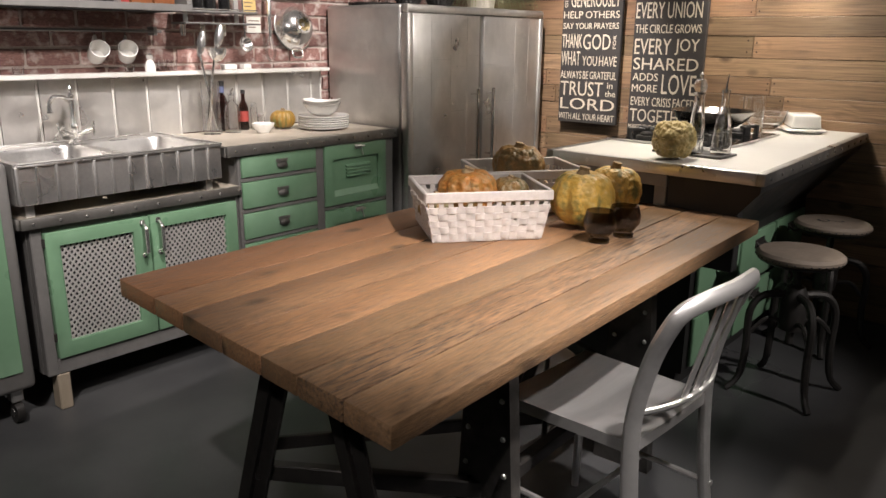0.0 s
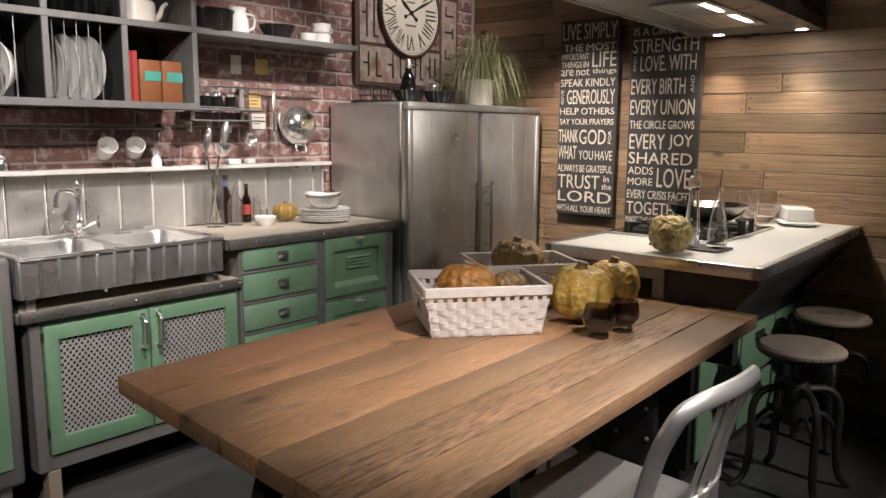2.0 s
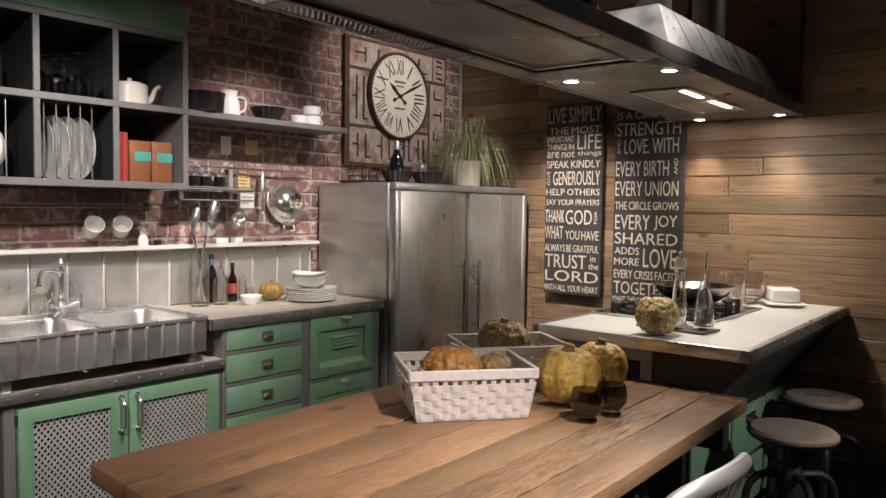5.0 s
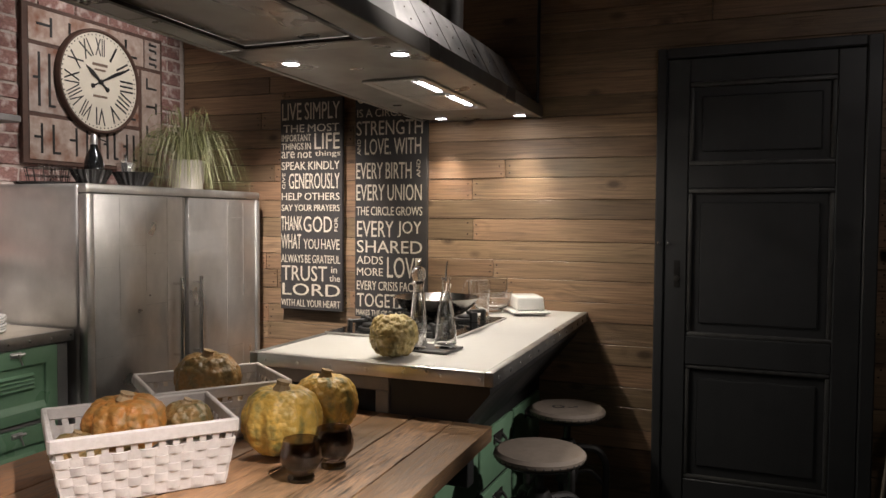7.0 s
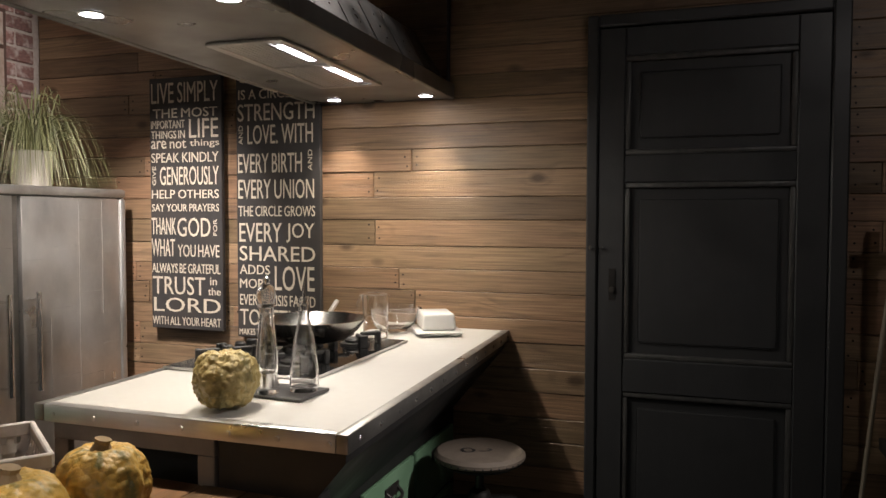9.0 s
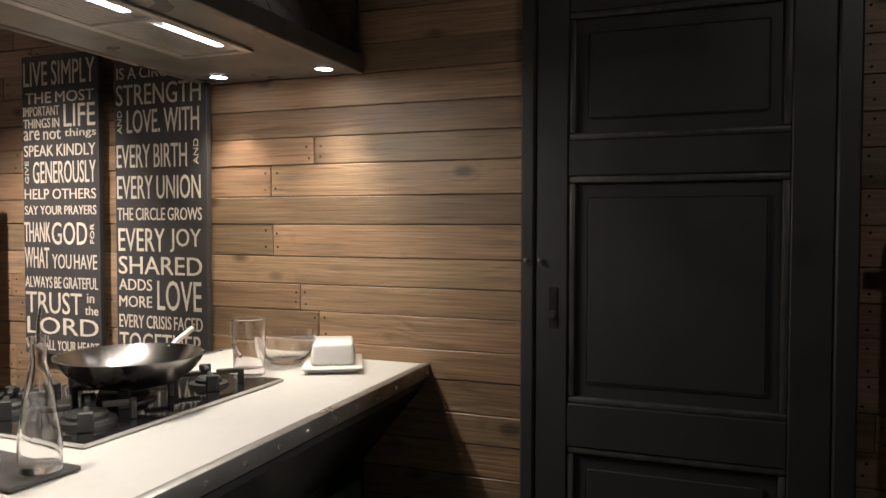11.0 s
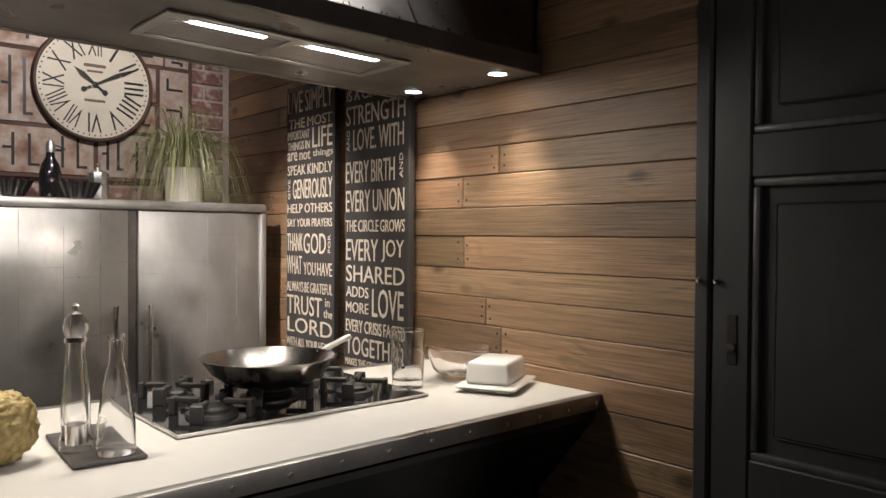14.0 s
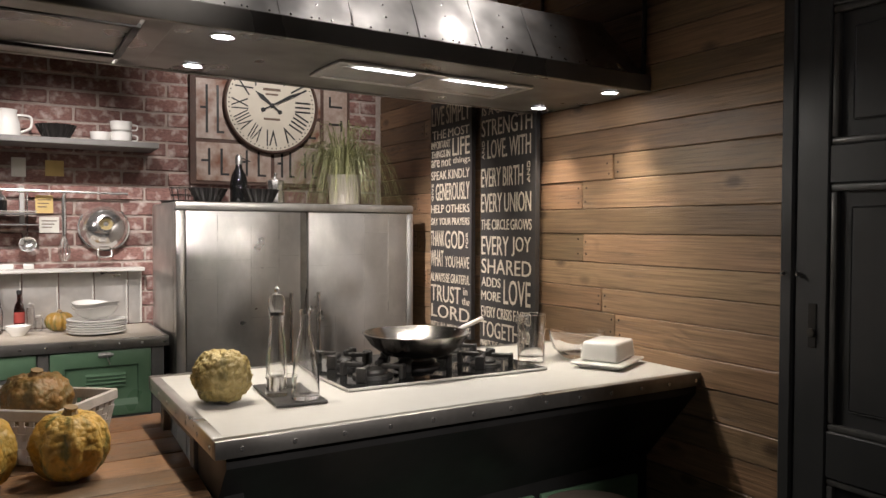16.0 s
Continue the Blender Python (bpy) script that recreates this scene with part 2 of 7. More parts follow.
def prism(bm, outline, y0, y1, axis="y"):
    """An outline extruded along an axis: (x, z) along y, (y, z) along x, (x, y) along z."""
    put = {"y": lambda a, b, c: (a, c, b), "x": lambda a, b, c: (c, a, b), "z": lambda a, b, c: (a, b, c)}[axis]
    lo, hi = [[bm.verts.new(put(a, b, c)) for a, b in outline] for c in (y0, y1)]
    n = len(outline)
    bm.faces.new(lo[::-1])
    bm.faces.new(hi)
    for k in range(n):
        bm.faces.new((lo[k], lo[(k + 1) % n], hi[(k + 1) % n], hi[k]))
    return bm


def glyphs(text):
    """A flat mesh of letters in Blender's own font, at its natural size in x and y."""
    cu = bpy.data.curves.new("letters", "FONT")
    cu.body, cu.size, cu.extrude, cu.resolution_u = text, 1.0, 0.0, 3
    ob = new("letters", cu)
    dg = bpy.context.evaluated_depsgraph_get()
    me = bpy.data.meshes.new_from_object(ob.evaluated_get(dg))
    bpy.data.objects.remove(ob)
    bpy.data.curves.remove(cu)
    bm = B()
    bm.from_mesh(me)
    bpy.data.meshes.remove(me)
    return bm


def letters(text, x0, x1, z0, z1, depth=0.0015):
    """A mesh of letters in the plane y = 0, fitted into a rectangle, facing -y."""
    bm = glyphs(text)
    xs, ys = [v.co.x for v in bm.verts], [v.co.y for v in bm.verts]
    ax, bx, ay, by = min(xs), max(xs), min(ys), max(ys)
    for v in bm.verts:
        v.co = Vector((x0 + (v.co.x - ax) / (bx - ax) * (x1 - x0), -depth, z0 + (v.co.y - ay) / (by - ay) * (z1 - z0)))
    r = bmesh.ops.extrude_face_region(bm, geom=bm.faces[:])
    for v in r["geom"]:
        if isinstance(v, bmesh.types.BMVert):
            v.co.y = 0
    return bm


def words(text, x0, x1, z0, z1):
    """One mesh for each word of a line that fills a rectangle."""
    some, wide = text.split(), []
    for w in some:
        bm = glyphs(w)
        xs = [v.co.x for v in bm.verts]
        wide.append(max(xs) - min(xs))
        bm.free()
    gap = 0.3
    scale = (x1 - x0) / (sum(wide) + gap * (len(some) - 1))
    x, out = x0, []
    for w, wd in zip(some, wide):
        out.append(letters(w, x, x + wd * scale, z0, z1))
        x += (wd + gap) * scale
    return out


# ---- materials ----
steel = material("brushed steel", (0.74, 0.72, 0.69), (0.6, 0.58, 0.56), 0.36, 0.92, (3, 40, 40), 2, 5, 0.04, rough_var=0.14)
chrome = material("polished metal", (0.86, 0.84, 0.81), (0.78, 0.76, 0.73), 0.2, 0.93, (20, 20, 20), 1, 4, 0.0, rough_var=0.08)
zinc = material("clouded zinc sheet", (0.68, 0.655, 0.62), (0.46, 0.445, 0.42), 0.42, 0.88, (5, 9, 5), 1, 5.0, 0.03, rough_var=0.17, contrast=0.25, c=(0.52, 0.5, 0.475))
canopy_steel = material("wavy canopy steel", (0.72, 0.7, 0.67), (0.5, 0.485, 0.465), 0.4, 0.95, (6, 9, 12), 1, 6.0, 0.25, detail=2, rough_var=0.14, contrast=0.2)
dark_zinc = material("dark zinc edge", (0.36, 0.34, 0.31), (0.22, 0.21, 0.195), 0.42, 0.85, (12, 12, 12), 1, 6, 0.08)
frame_grey = material("grey metal frame", (0.22, 0.21, 0.2), (0.16, 0.153, 0.145), 0.45, 0.3, (20, 20, 20), 1, 4, 0.04)
black_metal = material("black iron", (0.025, 0.024, 0.023), (0.045, 0.04, 0.036), 0.45, 0.5, (30, 30, 30), 1, 6, 0.06)
iron = material("rubbed iron", (0.06, 0.057, 0.054), (0.12, 0.11, 0.1), 0.4, 0.8, (24, 24, 24), 1, 8, 0.08)
green = material("worn green paint", (0.155, 0.27, 0.165), (0.13, 0.235, 0.14), 0.4, 0.0, (30, 30, 30), 1, 4, 0.06, c=(0.19, 0.31, 0.2), contrast=0.35)
black_paint = material("black paint", (0.012, 0.012, 0.012), (0.02, 0.019, 0.018), 0.5, 0, (20, 20, 20), 1, 3, 0.03)
table_wood = wood("reclaimed table wood", (0.3, 0.175, 0.09), (0.13, 0.074, 0.038), 1, 0.46, 0.2, 0.3, (0.22, 0.14, 0.078), (3.4, 1.9), 0.42, (0.36, 0.165, 0.075), 22, 5.0, 0.16)
table_red = wood("reddish table wood", (0.25, 0.137, 0.07), (0.12, 0.064, 0.034), 1, 0.46, 0.16, 0.3, (0.2, 0.12, 0.068), (3.4, 1.9), 0.42, (0.3, 0.13, 0.06), 20, 5.0, 0.16)
table_grey = wood("weathered table wood", (0.31, 0.175, 0.09), (0.14, 0.078, 0.04), 1, 0.52, 0.05, 0.85, (0.2, 0.125, 0.066), (3.0, 1.7), 0.6, (0.28, 0.16, 0.08), 30, 5.0, 0.16)
wall_wood = wood("aged wall planks", (0.31, 0.2, 0.115), (0.19, 0.115, 0.065), 0, 0.42, 0.3, 0.35, (0.24, 0.165, 0.09), (3.4, 1.8), 0.32, (0.3, 0.15, 0.085), 45)
groove = material("dark gap", (0.02, 0.014, 0.01), None, 0.9, 0, (10, 10, 10), 1, 3, 0)
brick_red = material("old red brick", (0.29, 0.155, 0.13), (0.15, 0.075, 0.065), 0.85, 0, (60, 60, 160), 1, 24, 1.0, 8, 0.17, 0.24, c=(0.5, 0.41, 0.37))
mortar = material("pale mortar", (0.5, 0.43, 0.38), (0.32, 0.26, 0.225), 0.9, 0, (70, 70, 70), 1, 6, 0.8, 8, 0.25, c=(0.36, 0.28, 0.24))
concrete = material("dark resin floor", (0.07, 0.07, 0.071), (0.052, 0.052, 0.053), 0.4, 0, (6, 6, 6), 1, 1.1, 0.03, 8, 0.2, c=(0.1, 0.1, 0.098))
dark_wall = material("dark painted wall", (0.05, 0.045, 0.04), (0.035, 0.032, 0.03), 0.8, 0, (12, 12, 12), 1, 2, 0.1)
door_paint = material("charcoal door paint", (0.036, 0.036, 0.037), (0.046, 0.045, 0.044), 0.45, 0, (30, 30, 3), 1, 5, 0.12, contrast=0.35, c=(0.032, 0.032, 0.033))
door_worn = material("rubbed charcoal moulding", (0.042, 0.041, 0.04), (0.085, 0.08, 0.073), 0.45, 0, (40, 40, 12), 1, 7, 0.2, contrast=0.16)
stone_top = material("pale composite worktop", (0.56, 0.54, 0.5), (0.52, 0.5, 0.46), 0.4, 0, (30, 30, 30), 1, 3, 0.01, contrast=0.3, rough_var=0.04, c=(0.53, 0.51, 0.47))
counter_top = material("beige worktop", (0.5, 0.44, 0.36), (0.44, 0.385, 0.31), 0.45, 0, (30, 30, 30), 1, 3, 0.02)
sign_black = material("sign board paint", (0.024, 0.021, 0.02), (0.034, 0.03, 0.028), 0.7, 0, (20, 20, 20), 1, 6, 0.1, c=(0.045, 0.036, 0.03))
cream = material("cream lettering", (0.62, 0.54, 0.42), (0.5, 0.43, 0.33), 0.6, 0, (50, 50, 50), 1, 9, 0)
white_china = material("white china", (0.78, 0.76, 0.72), (0.74, 0.72, 0.68), 0.18, 0, (10, 10, 10), 1, 3, 0, rough_var=0.05)
basket_white = material("whitewashed wicker", (0.6, 0.55, 0.51), (0.47, 0.42, 0.38), 0.65, 0, (60, 60, 60), 1, 14, 0.3, contrast=0.3)
aluminium = material("brushed aluminium", (0.7, 0.68, 0.66), (0.58, 0.565, 0.545), 0.36, 0.85, (40, 4, 40), 1, 4, 0.02, rough_var=0.08)
seat_cloth = material("worn taupe leather", (0.26, 0.21, 0.165), (0.2, 0.16, 0.125), 0.65, 0, (40, 40, 40), 1, 7, 0.15)
smoke = glass("smoked glass", (0.32, 0.28, 0.26))
clear = glass("clear glass", (1, 1, 1), 0.0, 1.16)
crystal = glass("crystal glass", (1, 1, 1), 0.0, 1.2, 0.05)
black_gloss = material("black glass ceramic", (0.012, 0.012, 0.012), (0.014, 0.014, 0.014), 0.07, 0, (10, 10, 10), 1, 3, 0, rough_var=0.02)
lamp_white = glow("lamp lens", (0.95, 0.96, 1.0), 14)

# ---- structure ----
WALL_X, WALL_Y, TOP = -2.70, 4.592, 2.75
EAST, SOUTH = 3.2, -2.2

structure("floor", box(B(), WALL_X - 0.2, EAST + 0.2, SOUTH - 0.2, WALL_Y + 0.2, -0.12, 0), concrete, "dark grey smooth resin floor", "floor")
structure("ceiling", box(B(), WALL_X - 0.2, EAST + 0.2, SOUTH - 0.2, WALL_Y + 0.2, TOP, TOP + 0.15), dark_wall, "dark painted ceiling above the showroom", "ceiling")
wall_west = structure("wall_west", box(B(), WALL_X - 0.2, WALL_X - 0.008, SOUTH - 0.2, WALL_Y + 0.2, 0, TOP), mortar, "old red brick wall with pale mortar joints", "wall")
wall_north = structure("wall_north", box(B(), WALL_X - 0.0079, EAST + 0.2, WALL_Y + 0.02, WALL_Y + 0.2, 0, TOP), groove, "wall clad with aged horizontal wooden planks", "wall")
structure("wall_east", box(B(), EAST, EAST + 0.2, SOUTH - 0.2, WALL_Y + 0.02, 0, TOP), dark_wall, "dark painted plain wall", "wall")
structure("wall_south", box(B(), WALL_X - 0.008, EAST, SOUTH - 0.2, SOUTH, 0, TOP), dark_wall, "dark painted plain wall", "wall")


def old_door():
    """The charcoal panelled door in its frame."""
    t = thing("door_1", "tall charcoal-painted old panelled wooden door, closed", "door", (0, WALL_Y, 0), kind="structure")
    bm = B()
    box(bm, 0.012, 0.054, -0.045, 0.01, 0, 2.13, 0.006)
    box(bm, 0.848, 0.905, -0.045, 0.01, 0, 2.13, 0.006)
    box(bm, 0.054, 0.848, -0.045, 0.01, 2.085, 2.13, 0.006)
    part("door_frame", bm, door_paint, t)
    bm = B()
    box(bm, 0.056, 0.846, -0.012, 0.012, 0.02, 2.08)
    for x0, x1 in ((0.056, 0.152), (0.742, 0.846)):
        box(bm, x0, x1, -0.036, -0.012, 0.02, 2.08, 0.004)
    for z0, z1 in ((0.02, 0.19), (0.712, 0.84), (1.503, 1.607), (1.975, 2.08)):
        box(bm, 0.152, 0.742, -0.034, -0.012, z0, z1, 0.004)
    leaf = part("door_leaf", bm, door_paint, t)
    for z0, z1 in ((0.19, 0.712), (0.84, 1.503), (1.607, 1.975)):
        bm = B()
        for a, b, c, d in ((0.152, 0.742, z0, z0 + 0.02), (0.152, 0.742, z1 - 0.02, z1), (0.152, 0.172, z0 + 0.02, z1 - 0.02), (0.722, 0.742, z0 + 0.02, z1 - 0.02)):
            box(bm, a, b, -0.03, -0.012, c, d, 0.006, 2)
        part("panel_moulding", bm, door_worn, leaf)
        part("raised_panel", box(B(), 0.205, 0.69, -0.02, -0.012, z0 + 0.06, z1 - 0.06, 0.006), door_paint, leaf)
    bm = B()
    box(bm, 0.098, 0.123, -0.039, -0.036, 1.06, 1.18, 0.001)
    part("lock_plate", bm, black_metal, leaf)
    part("keyhole_cover", lathe(B(), [(0, 0), (0.012, 0), (0.012, 0.006), (0, 0.008)], 14, m=pose(0.11, -0.039, 1.1, 90)), iron, leaf)
    for x in (0.032, 0.072):
        part("latch_stud", lathe(B(), [(0.008, 0), (0.008, 0.012), (0.004, 0.018), (0, 0.019)], 12, m=pose(x, -0.045 if x < 0.05 else -0.036, 1.258, 90)), chrome, t)


old_door()

# ---- dining table ----


def dining_table():
    t = thing("dining_table", "long dining table of reclaimed brown planks on black iron trestles", "table", pose(-0.745, 2.19, 0, 0, 0, 2.1))
    rng = random.Random(4)
    half, h, th = 0.87, 0.763, 0.045
    xs = [-0.49, -0.3, -0.165, 0.0, 0.145, 0.265, 0.395, 0.519]
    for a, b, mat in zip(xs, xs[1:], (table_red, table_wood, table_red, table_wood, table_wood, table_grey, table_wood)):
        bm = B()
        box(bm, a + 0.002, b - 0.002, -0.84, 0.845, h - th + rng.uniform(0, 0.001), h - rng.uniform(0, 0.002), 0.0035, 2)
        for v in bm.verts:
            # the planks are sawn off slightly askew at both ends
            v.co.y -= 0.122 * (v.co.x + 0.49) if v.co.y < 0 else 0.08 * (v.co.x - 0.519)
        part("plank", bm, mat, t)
    for s in (-1, 1):
        y = s * (half - 0.185)
        bm = B()
        box(bm, -0.4, 0.4, y - 0.035, y + 0.035, h - th - 0.03, h - th - 0.001, 0.004)
        part("top_rail", bm, black_metal, t)
        for a, b in ((-0.065, -0.285), (0.075, 0.275)):
            bm = B()
            for o in (-0.021, 0.021):
                bar(bm, (a + o, y, h - th - 0.02), (b + o, y, 0.0), 0.01, 0.055, 0.002)
            bar(bm, (a, y, h - th - 0.02), (b, y, 0.0), 0.036, 0.012)
            part("leg", bm, black_metal, t)
        yp = s * (half - 0.485)
        bm = B()
        prism(bm, [(0.25, h - th - 0.02), (0.36, h - th - 0.02), (0.4, 0.0), (0.21, 0.0)], yp - 0.02, yp + 0.02)
        leg = part("plate_leg", bm, iron, t, "tapered riveted iron plate leg")
        for k in range(7):
            z = 0.06 + 0.095 * k
            e = 0.075 - 0.04 * z / 0.7
            for o in (-e, e):
                for q in (-1, 1):
                    part("rivet", lathe(B(), [(0.0075, 0), (0.006, 0.004), (0, 0.006)], 8, m=pose(0.305 + o, yp + q * 0.02, z, 90 * -q)), steel, leg)
        bm = B()
        bar(bm, (-0.2, y, 0.28), (0.3, yp, 0.28), 0.03, 0.045, 0.003)
        part("cross_rail", bm, black_metal, t)
    bm = B()
    bar(bm, (0.305, -half + 0.5, 0.28), (0.305, half - 0.5, 0.28), 0.035, 0.04, 0.003)
    part("stretcher", bm, black_metal, t)
    for s in (-1, 1):
        part("brace", bar(B(), (-0.17, s * (half - 0.185), 0.36), (0.3, -s * 0.12, 0.28), 0.016, 0.035, 0.003), black_metal, t)


dining_table()

# ---- kitchen island ----
ISL = (-1.093, -0.25, 3.035, 4.589)


def kitchen_island():
    x0, x1, y0, y1 = ISL
    t = thing("kitchen_island", "kitchen island with green drawers and black overhang apron", "kitchen island", (0, 0, 0))
    bx = -0.53

    def taper(bm):
        """The seat side of the top runs slightly inward towards the wall."""
        for v in bm.verts:
            if v.co.x > bx:
                v.co.x -= 0.045 * (v.co.y - y0) / (y1 - y0)
        return bm

    bm = B()
    box(bm, x0 + 0.06, bx, y0 + 0.16, y1 - 0.002, 0.08, 0.874)
    part("body", bm, black_paint, t)
    bm = B()
    box(bm, x0 + 0.1, bx - 0.04, y0 + 0.2, y1 - 0.01, 0, 0.08)
    part("plinth", bm, black_paint, t)
    bm = B()
    prism(bm, [(bx, 0.874), (x1 - 0.02, 0.874), (x1 - 0.02, 0.85), (bx + 0.01, 0.55), (bx, 0.55)], y0 + 0.03, y1 - 0.003)
    part("apron", taper(bm), black_paint, t, "black sloping panel under the overhang")
    bm = B()
    for a, b, z0, z1 in ((x0 + 0.03, -0.6, 0.83, 0.874), (x0 + 0.03, x0 + 0.075, 0.5, 0.83), (-0.645, -0.6, 0.5, 0.83), (x0 + 0.075, -0.645, 0.5, 0.735)):
        box(bm, a, b, y0 + 0.03, y0 + 0.05, z0, z1, 0.002)
    part("end_panel", bm, frame_grey, t, "grey metal end panel with an open slot")
    part("end_box", box(B(), -0.598, x1 - 0.09, y0 + 0.04, y0 + 0.09, 0.56, 0.874, 0.003), black_paint, t)
    for k in range(3):
        ya = y0 + 0.2 + k * 0.44
        for z0, z1 in ((0.1, 0.3), (0.32, 0.54)):
            bm = B()
            box(bm, bx + 0.002, bx + 0.02, ya, ya + 0.415, z0, z1, 0.006, 2)
            d = part("drawer", bm, green, t, "green painted drawer front")
            bm = B()
            tube(bm, bend([(bx + 0.02, ya + 0.16, z1 - 0.05), (bx + 0.045, ya + 0.17, z1 - 0.07), (bx + 0.05, ya + 0.205, z1 - 0.075), (bx + 0.045, ya + 0.24, z1 - 0.07), (bx + 0.02, ya + 0.25, z1 - 0.05)], 4), 0.006)
            box(bm, bx + 0.02, bx + 0.026, ya + 0.15, ya + 0.26, z1 - 0.075, z1 - 0.035, 0.002)
            part("handle", bm, iron, d)
    # worktop with its riveted metal edge
    w = thing("island_worktop", "pale composite island worktop with riveted zinc edge", "worktop", (0, 0, 0))
    part("slab", taper(box(B(), x0 + 0.012, x1 - 0.012, y0 + 0.012, y1, 0.876, 0.919, 0.002)), stone_top, w)
    part("edge", taper(box(B(), x1 - 0.03, x1, y0, y1, 0.878, 0.921, 0.004, 2)), dark_zinc, w)
    part("edge", box(B(), x0, x0 + 0.03, y0, y1, 0.878, 0.921, 0.004, 2), dark_zinc, w)
    part("edge", box(B(), x0 + 0.03, x1 - 0.03, y0, y0 + 0.03, 0.878, 0.9212, 0.004, 2), steel, w)
    for k in range(13):
        y = y0 + 0.06 + k * 0.122
        part("rivet", lathe(B(), [(0.0065, 0), (0.0055, 0.003), (0, 0.0045)], 10, m=pose(x1 - 0.045 * (y - y0) / (y1 - y0), y, 0.898, 0, 90)), chrome, w)
    for k in range(7):
        part("rivet", lathe(B(), [(0.0065, 0), (0.0055, 0.003), (0, 0.0045)], 10, m=pose(x0 + 0.06 + k * 0.123, y0, 0.898, 90)), steel, w)


kitchen_island()

# ---- fridge ----
seam_metal = material("rubbed seam", (0.66, 0.64, 0.6), (0.3, 0.29, 0.27), 0.4, 0.6, (20, 20, 20), 1, 5, 0)


def fridge():
    t = thing("fridge", "large two-door zinc-clad fridge with bar handles", "fridge", (0, 0, 0))
    x0, x1, y0, y1, top = -2.688, -2.145, 3.308, 4.495, 1.497
    part("body", box(B(), x0, x1, y0, y1, 0.06, top, 0.018, 3), zinc, t)
    part("plinth", box(B(), x0 + 0.03, x1 - 0.02, y0 + 0.03, y1 - 0.03, 0, 0.06), black_metal, t)
    bm = B()
    for a, b, c, d in ((y0, y1, top - 0.04, top), (y0, y0 + 0.045, 0.06, top - 0.04), (y1 - 0.035, y1, 0.06, top - 0.04)):
        box(bm, x1, x1 + 0.05, a, b, c, d, 0.012, 2)
    part("front_frame", bm, zinc, t)
    # the dark zinc puts the shade of the recess into the colour
    part("centre_post", box(B(), x1, x1 + 0.026, 3.888, 3.924, 0.1, top - 0.04, 0.003), dark_zinc, t, "recessed post between the doors, coloured dark for its shade")
    for ya, yb, hy in ((y0 + 0.047, 3.886, 3.822), (3.926, y1 - 0.037, 3.958)):
        d = part("door", box(B(), x1, x1 + 0.042, ya, yb, 0.1, top - 0.042, 0.004, 2), zinc, t, "zinc-clad fridge door")
        bm = B()
        rod(bm, (x1 + 0.09, hy, 0.68), (x1 + 0.09, hy, 1.075), 0.0105, 14)
        for z in (0.71, 1.045):
            rod(bm, (x1 + 0.042, hy, z), (x1 + 0.09, hy, z), 0.006, 8)
        part("handle", bm, chrome, d, "polished bar handle")
        # soldered joints of the patchwork of sheets
        rng = random.Random(int(ya * 10))
        cols = [ya + 0.006, ya + (yb - ya) * 0.26, ya + (yb - ya) * 0.55, ya + (yb - ya) * 0.8, yb - 0.006]
        bm = B()
        for a, b in zip(cols, cols[1:]):
            z = 0.3 + rng.uniform(0, 0.2)
            while z < top - 0.12:
                box(bm, x1 + 0.0415, x1 + 0.0428, a + 0.002, b - 0.002, z, z + 0.0022)
                z += rng.uniform(0.22, 0.42)
            if a > ya + 0.01:
                z = 0.12
                while z < top - 0.1:
                    z2 = min(top - 0.05, z + rng.uniform(0.18, 0.5))
                    if rng.random() < 0.75:
                        box(bm, x1 + 0.0415, x1 + 0.0428, a - 0.0014, a + 0.0014, z, z2)
                    z = z2 + 0.02
        part("seam", bm, seam_metal, d)


fridge()

# ---- signs ----
SIGN_Y = 4.535


def sign(x0, x1, z0, z1, rows, label):
    t = thing("wall_sign", label, "sign", (x0, SIGN_Y, z0), group="black lettered signs")
    w, h = x1 - x0, z1 - z0
    part("board", box(B(), 0, w, 0, 0.024, 0, h, 0.002), sign_black, t)
    for z in (0.15 * h, 0.8 * h):
        part("batten", box(B(), 0.06, w - 0.06, 0.024, WALL_Y - SIGN_Y - 0.0005, z, z + 0.04), black_paint, t)
    for text, a, b, f0, f1 in rows:
        if a is None:
            bm = letters(text, 0, (f1 - f0) * h, 0, 0.05 * w)
            for v in bm.verts:
                v.co = Vector((b * w - v.co.z + 0.05 * w, v.co.y, h * (1 - f1) + v.co.x))
            part("lettering", bm, cream, t, "", 0)
        else:
            for bm in words(text, a * w, b * w, h * (1 - f1), h * (1 - f0)):
                part("lettering", bm, cream, t, "", 0)


